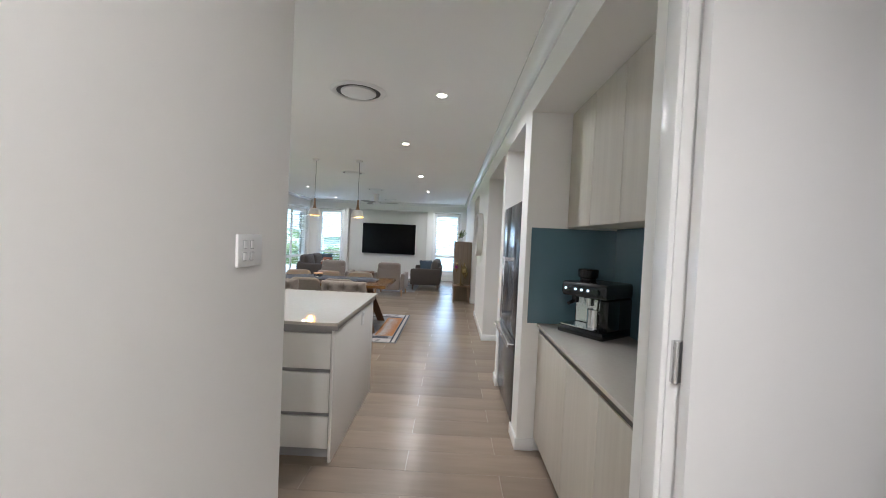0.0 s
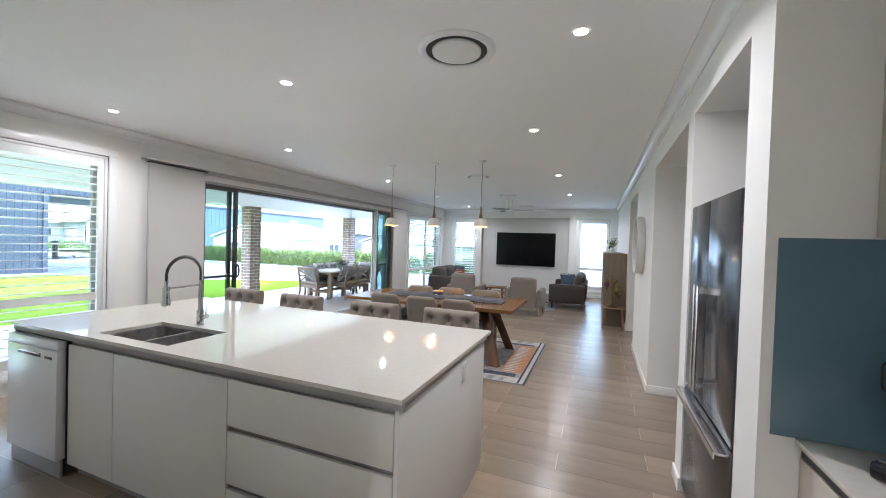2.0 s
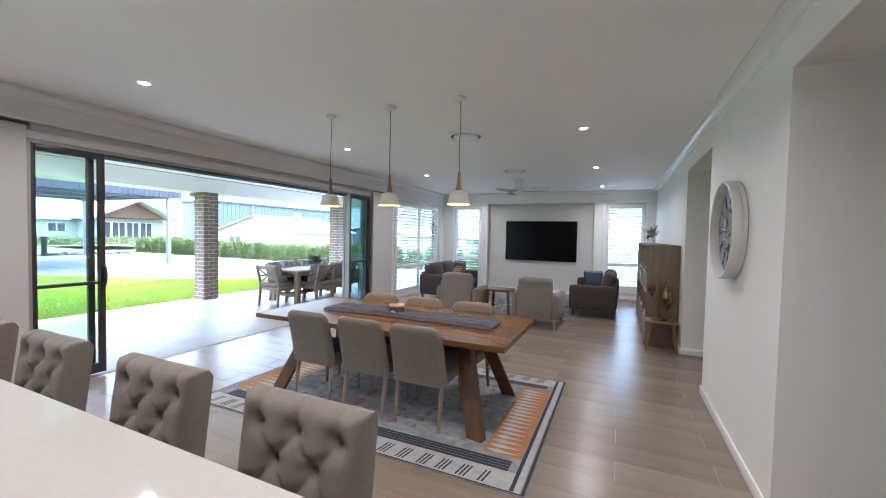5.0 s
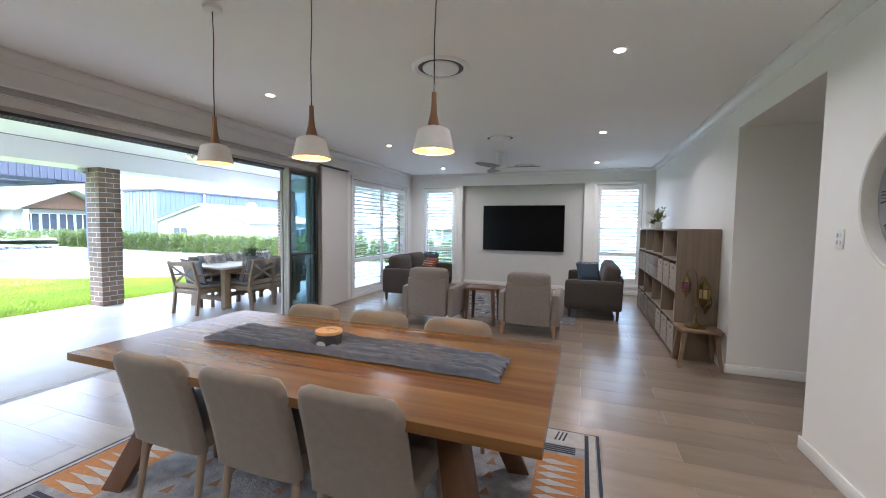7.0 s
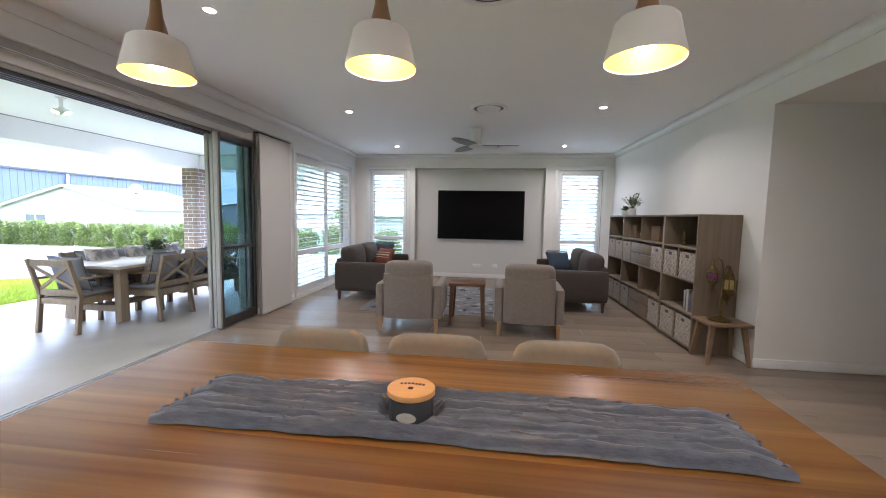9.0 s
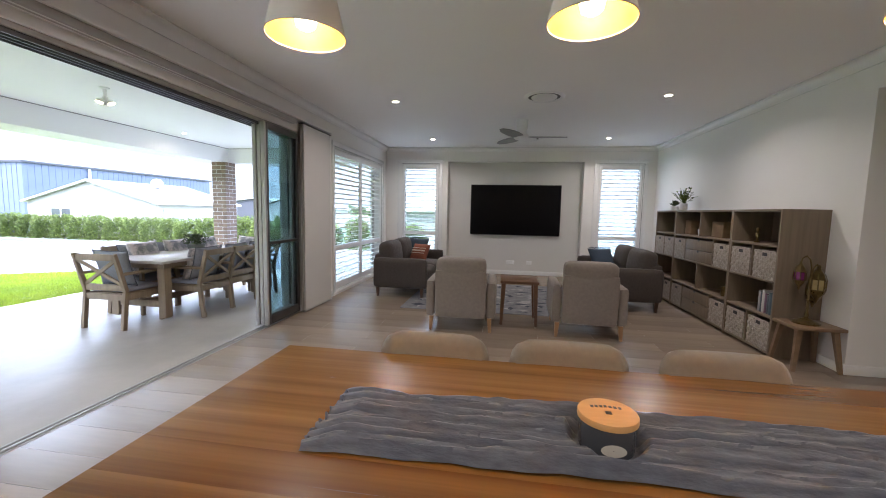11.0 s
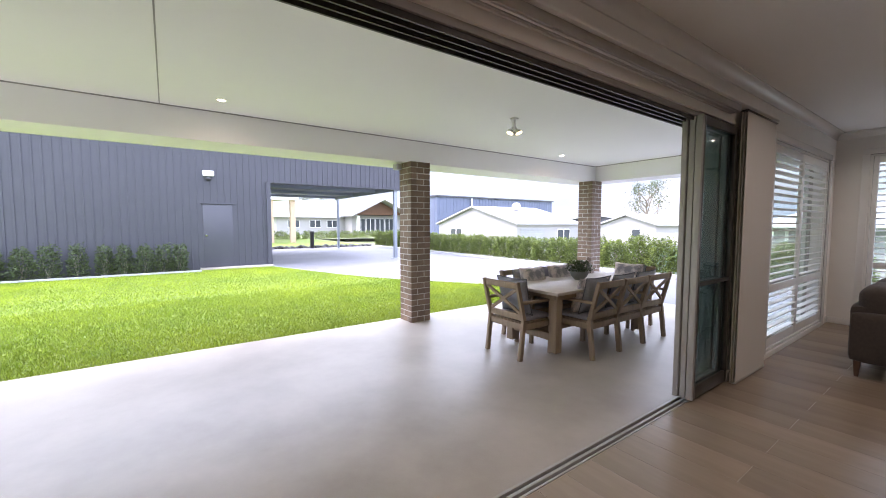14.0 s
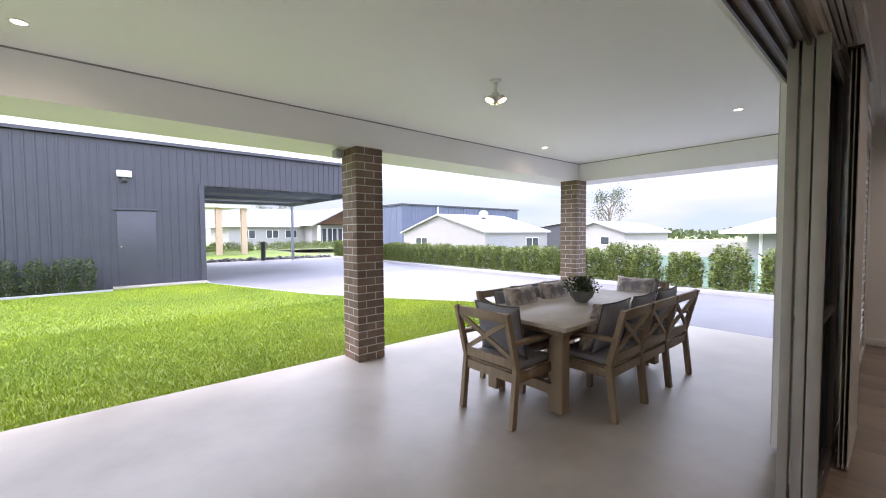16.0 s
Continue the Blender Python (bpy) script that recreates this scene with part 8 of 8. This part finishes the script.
for k in range(760):
    a, rr, zz = g5.uniform(0, 6.28), g5.uniform(0, 0.16), g5.uniform(0.1, 0.235)
    rr *= 1.08 - max(0, zz - 0.15) * 5
    p = Vector((rr * math.cos(a), rr * math.sin(a), zz))
    d = Vector((math.cos(a) * rr * 6, math.sin(a) * rr * 6, g5.uniform(0.0, 0.8))).normalized()
    s = d.cross(Vector((g5.uniform(-1, 1), g5.uniform(-1, 1), 1))).normalized()
    L = g5.uniform(0.018, 0.035)
    bm.faces.new((bm.verts.new(p), bm.verts.new(p + d * L * 0.6 + s * L * 0.35), bm.verts.new(p + d * L), bm.verts.new(p + d * L * 0.6 - s * L * 0.35)))
part("foliage", bm, LEAFDARK, bw)

pl_ = thing("patio_spotlight", "white twin-head ceiling spotlight with lit lamps on the patio", "spotlight", m=pose(-6.72, 9.66, 2.68))
bm = bmesh.new()
lathe(bm, [(0.05, 0), (0.05, -0.012), (0.02, -0.02), (0.016, -0.10), (0.03, -0.105), (0.03, -0.14), (0.001, -0.145)], 20)
part("stem", bm, WHITEPL, pl_, smooth=True)
for a in (20, 140, 260):
    bm = bmesh.new()
    lathe(bm, [(0.02, 0.0), (0.042, -0.02), (0.05, -0.06), (0.047, -0.06)], 20)
    h_ = part("spot_head", bm, WHITEPL, pl_, smooth=True, m=pose(0, 0, 0, 0, 0, a) @ pose(0.042, 0, -0.135, 0, -24, 0) @ Matrix.Scale(0.78, 4))
    bm = bmesh.new()
    lathe(bm, [(0.001, -0.062), (0.045, -0.061)], 20, cap=False)
    part("spot_lens", bm, LEDCOOL, h_, "glowing lens")

# ---- brick columns, brick by brick ----
def brick_mesh(w, d, h):
    bm = bmesh.new()
    box(bm, 0, w, 0, d, 0, h, bevel=0.003, seg=1)
    me = bpy.data.meshes.new("brick")
    bmesh.ops.recalc_face_normals(bm, faces=bm.faces)
    bm.to_mesh(me)
    bm.free()
    me.materials.append(BRICK)
    return me


BL, BS, BD, BH = 0.222, 0.106, 0.10, 0.076
mesh_l, mesh_s = brick_mesh(BL, BD, BH), brick_mesh(BS, BD, BH)


def brick_column(x0, y0, side, z1, label):
    c = thing("brick_column", label, "column", "brick columns of the patio", kind="structure")
    boxpart("mortar_core", c, MORTAR, (x0 + 0.003, x0 + side - 0.003, y0 + 0.003, y0 + side - 0.003, GZ - 0.09, z1))
    z, k = GZ - 0.003, 0
    while z < z1 - 0.02:
        runs = [("l", 0.0), ("s", BL + 0.01)] if k % 2 == 0 else [("s", 0.0), ("l", BS + 0.01)]
        for f in range(4):
            m = pose(x0 + side / 2, y0 + side / 2, z, 0, 0, 90 * f) @ pose(-side / 2, -side / 2, 0)
            for kind_, off in runs:
                o = new("brick", mesh_l if kind_ == "l" else mesh_s)
                o.parent = c
                o.matrix_basis = m @ pose(off, 0.0006 * ((k * 7 + f * 3) % 4), 0)
        z += BH + 0.010
        k += 1


CS = BL + BS + 0.01
brick_column(-8.66, 9.18, CS, 2.345, "brown brick column at the patio edge")
brick_column(-8.66, 13.66, CS, 2.345, "brown brick column at the patio corner")
for yy in (9.04, 13.98):
    ps = thing("patio_sensor", "small grey security light beside the column", "sensor light", m=pose(-8.52, yy + 0.05, 2.295))
    boxpart("body", ps, GREYPL, (-0.10, 0.02, -0.05, 0.05, -0.06, 0.03), 0.015)

# ---- floor tiles ----
def tile_mesh(w, d):
    bm = bmesh.new()
    box(bm, 0, w, 0, d, -0.0043, 0.0)
    me = bpy.data.meshes.new("tile")
    bmesh.ops.recalc_face_normals(bm, faces=bm.faces)
    bm.to_mesh(me)
    bm.free()
    me.materials.append(FLOORT)
    return me


floor = bpy.data.objects["floor"]
TW, TL, JO = 0.24, 1.20, 0.003
tile_cache = {}
rest = bmesh.new()
row = 0
y = 7.33 - 36 * TW
while y < YF + 0.19:
    x = -4.11 - 1.2 + (0.6 if row % 2 else 0.0)
    while x < 3.35:
        a, b = max(x, XL - 0.005), min(x + TL - JO, 3.35)
        if b - a > 0.02:
            if a < XR + 0.9 and y > 1.0:
                key = (round(b - a, 3),)
                if key not in tile_cache:
                    tile_cache[key] = tile_mesh(b - a, TW - JO)
                o = new("tile", tile_cache[key])
                o.parent = floor
                o.matrix_basis = pose(a, y, 0)
            else:
                box(rest, a, b, y, y + TW - JO, -0.0043, 0.0)
        x += TL
    y += TW
    row += 1
r_ = part("tiles_out_of_the_way", rest, FLOORT, floor)
r_["kind"] = "stuff"
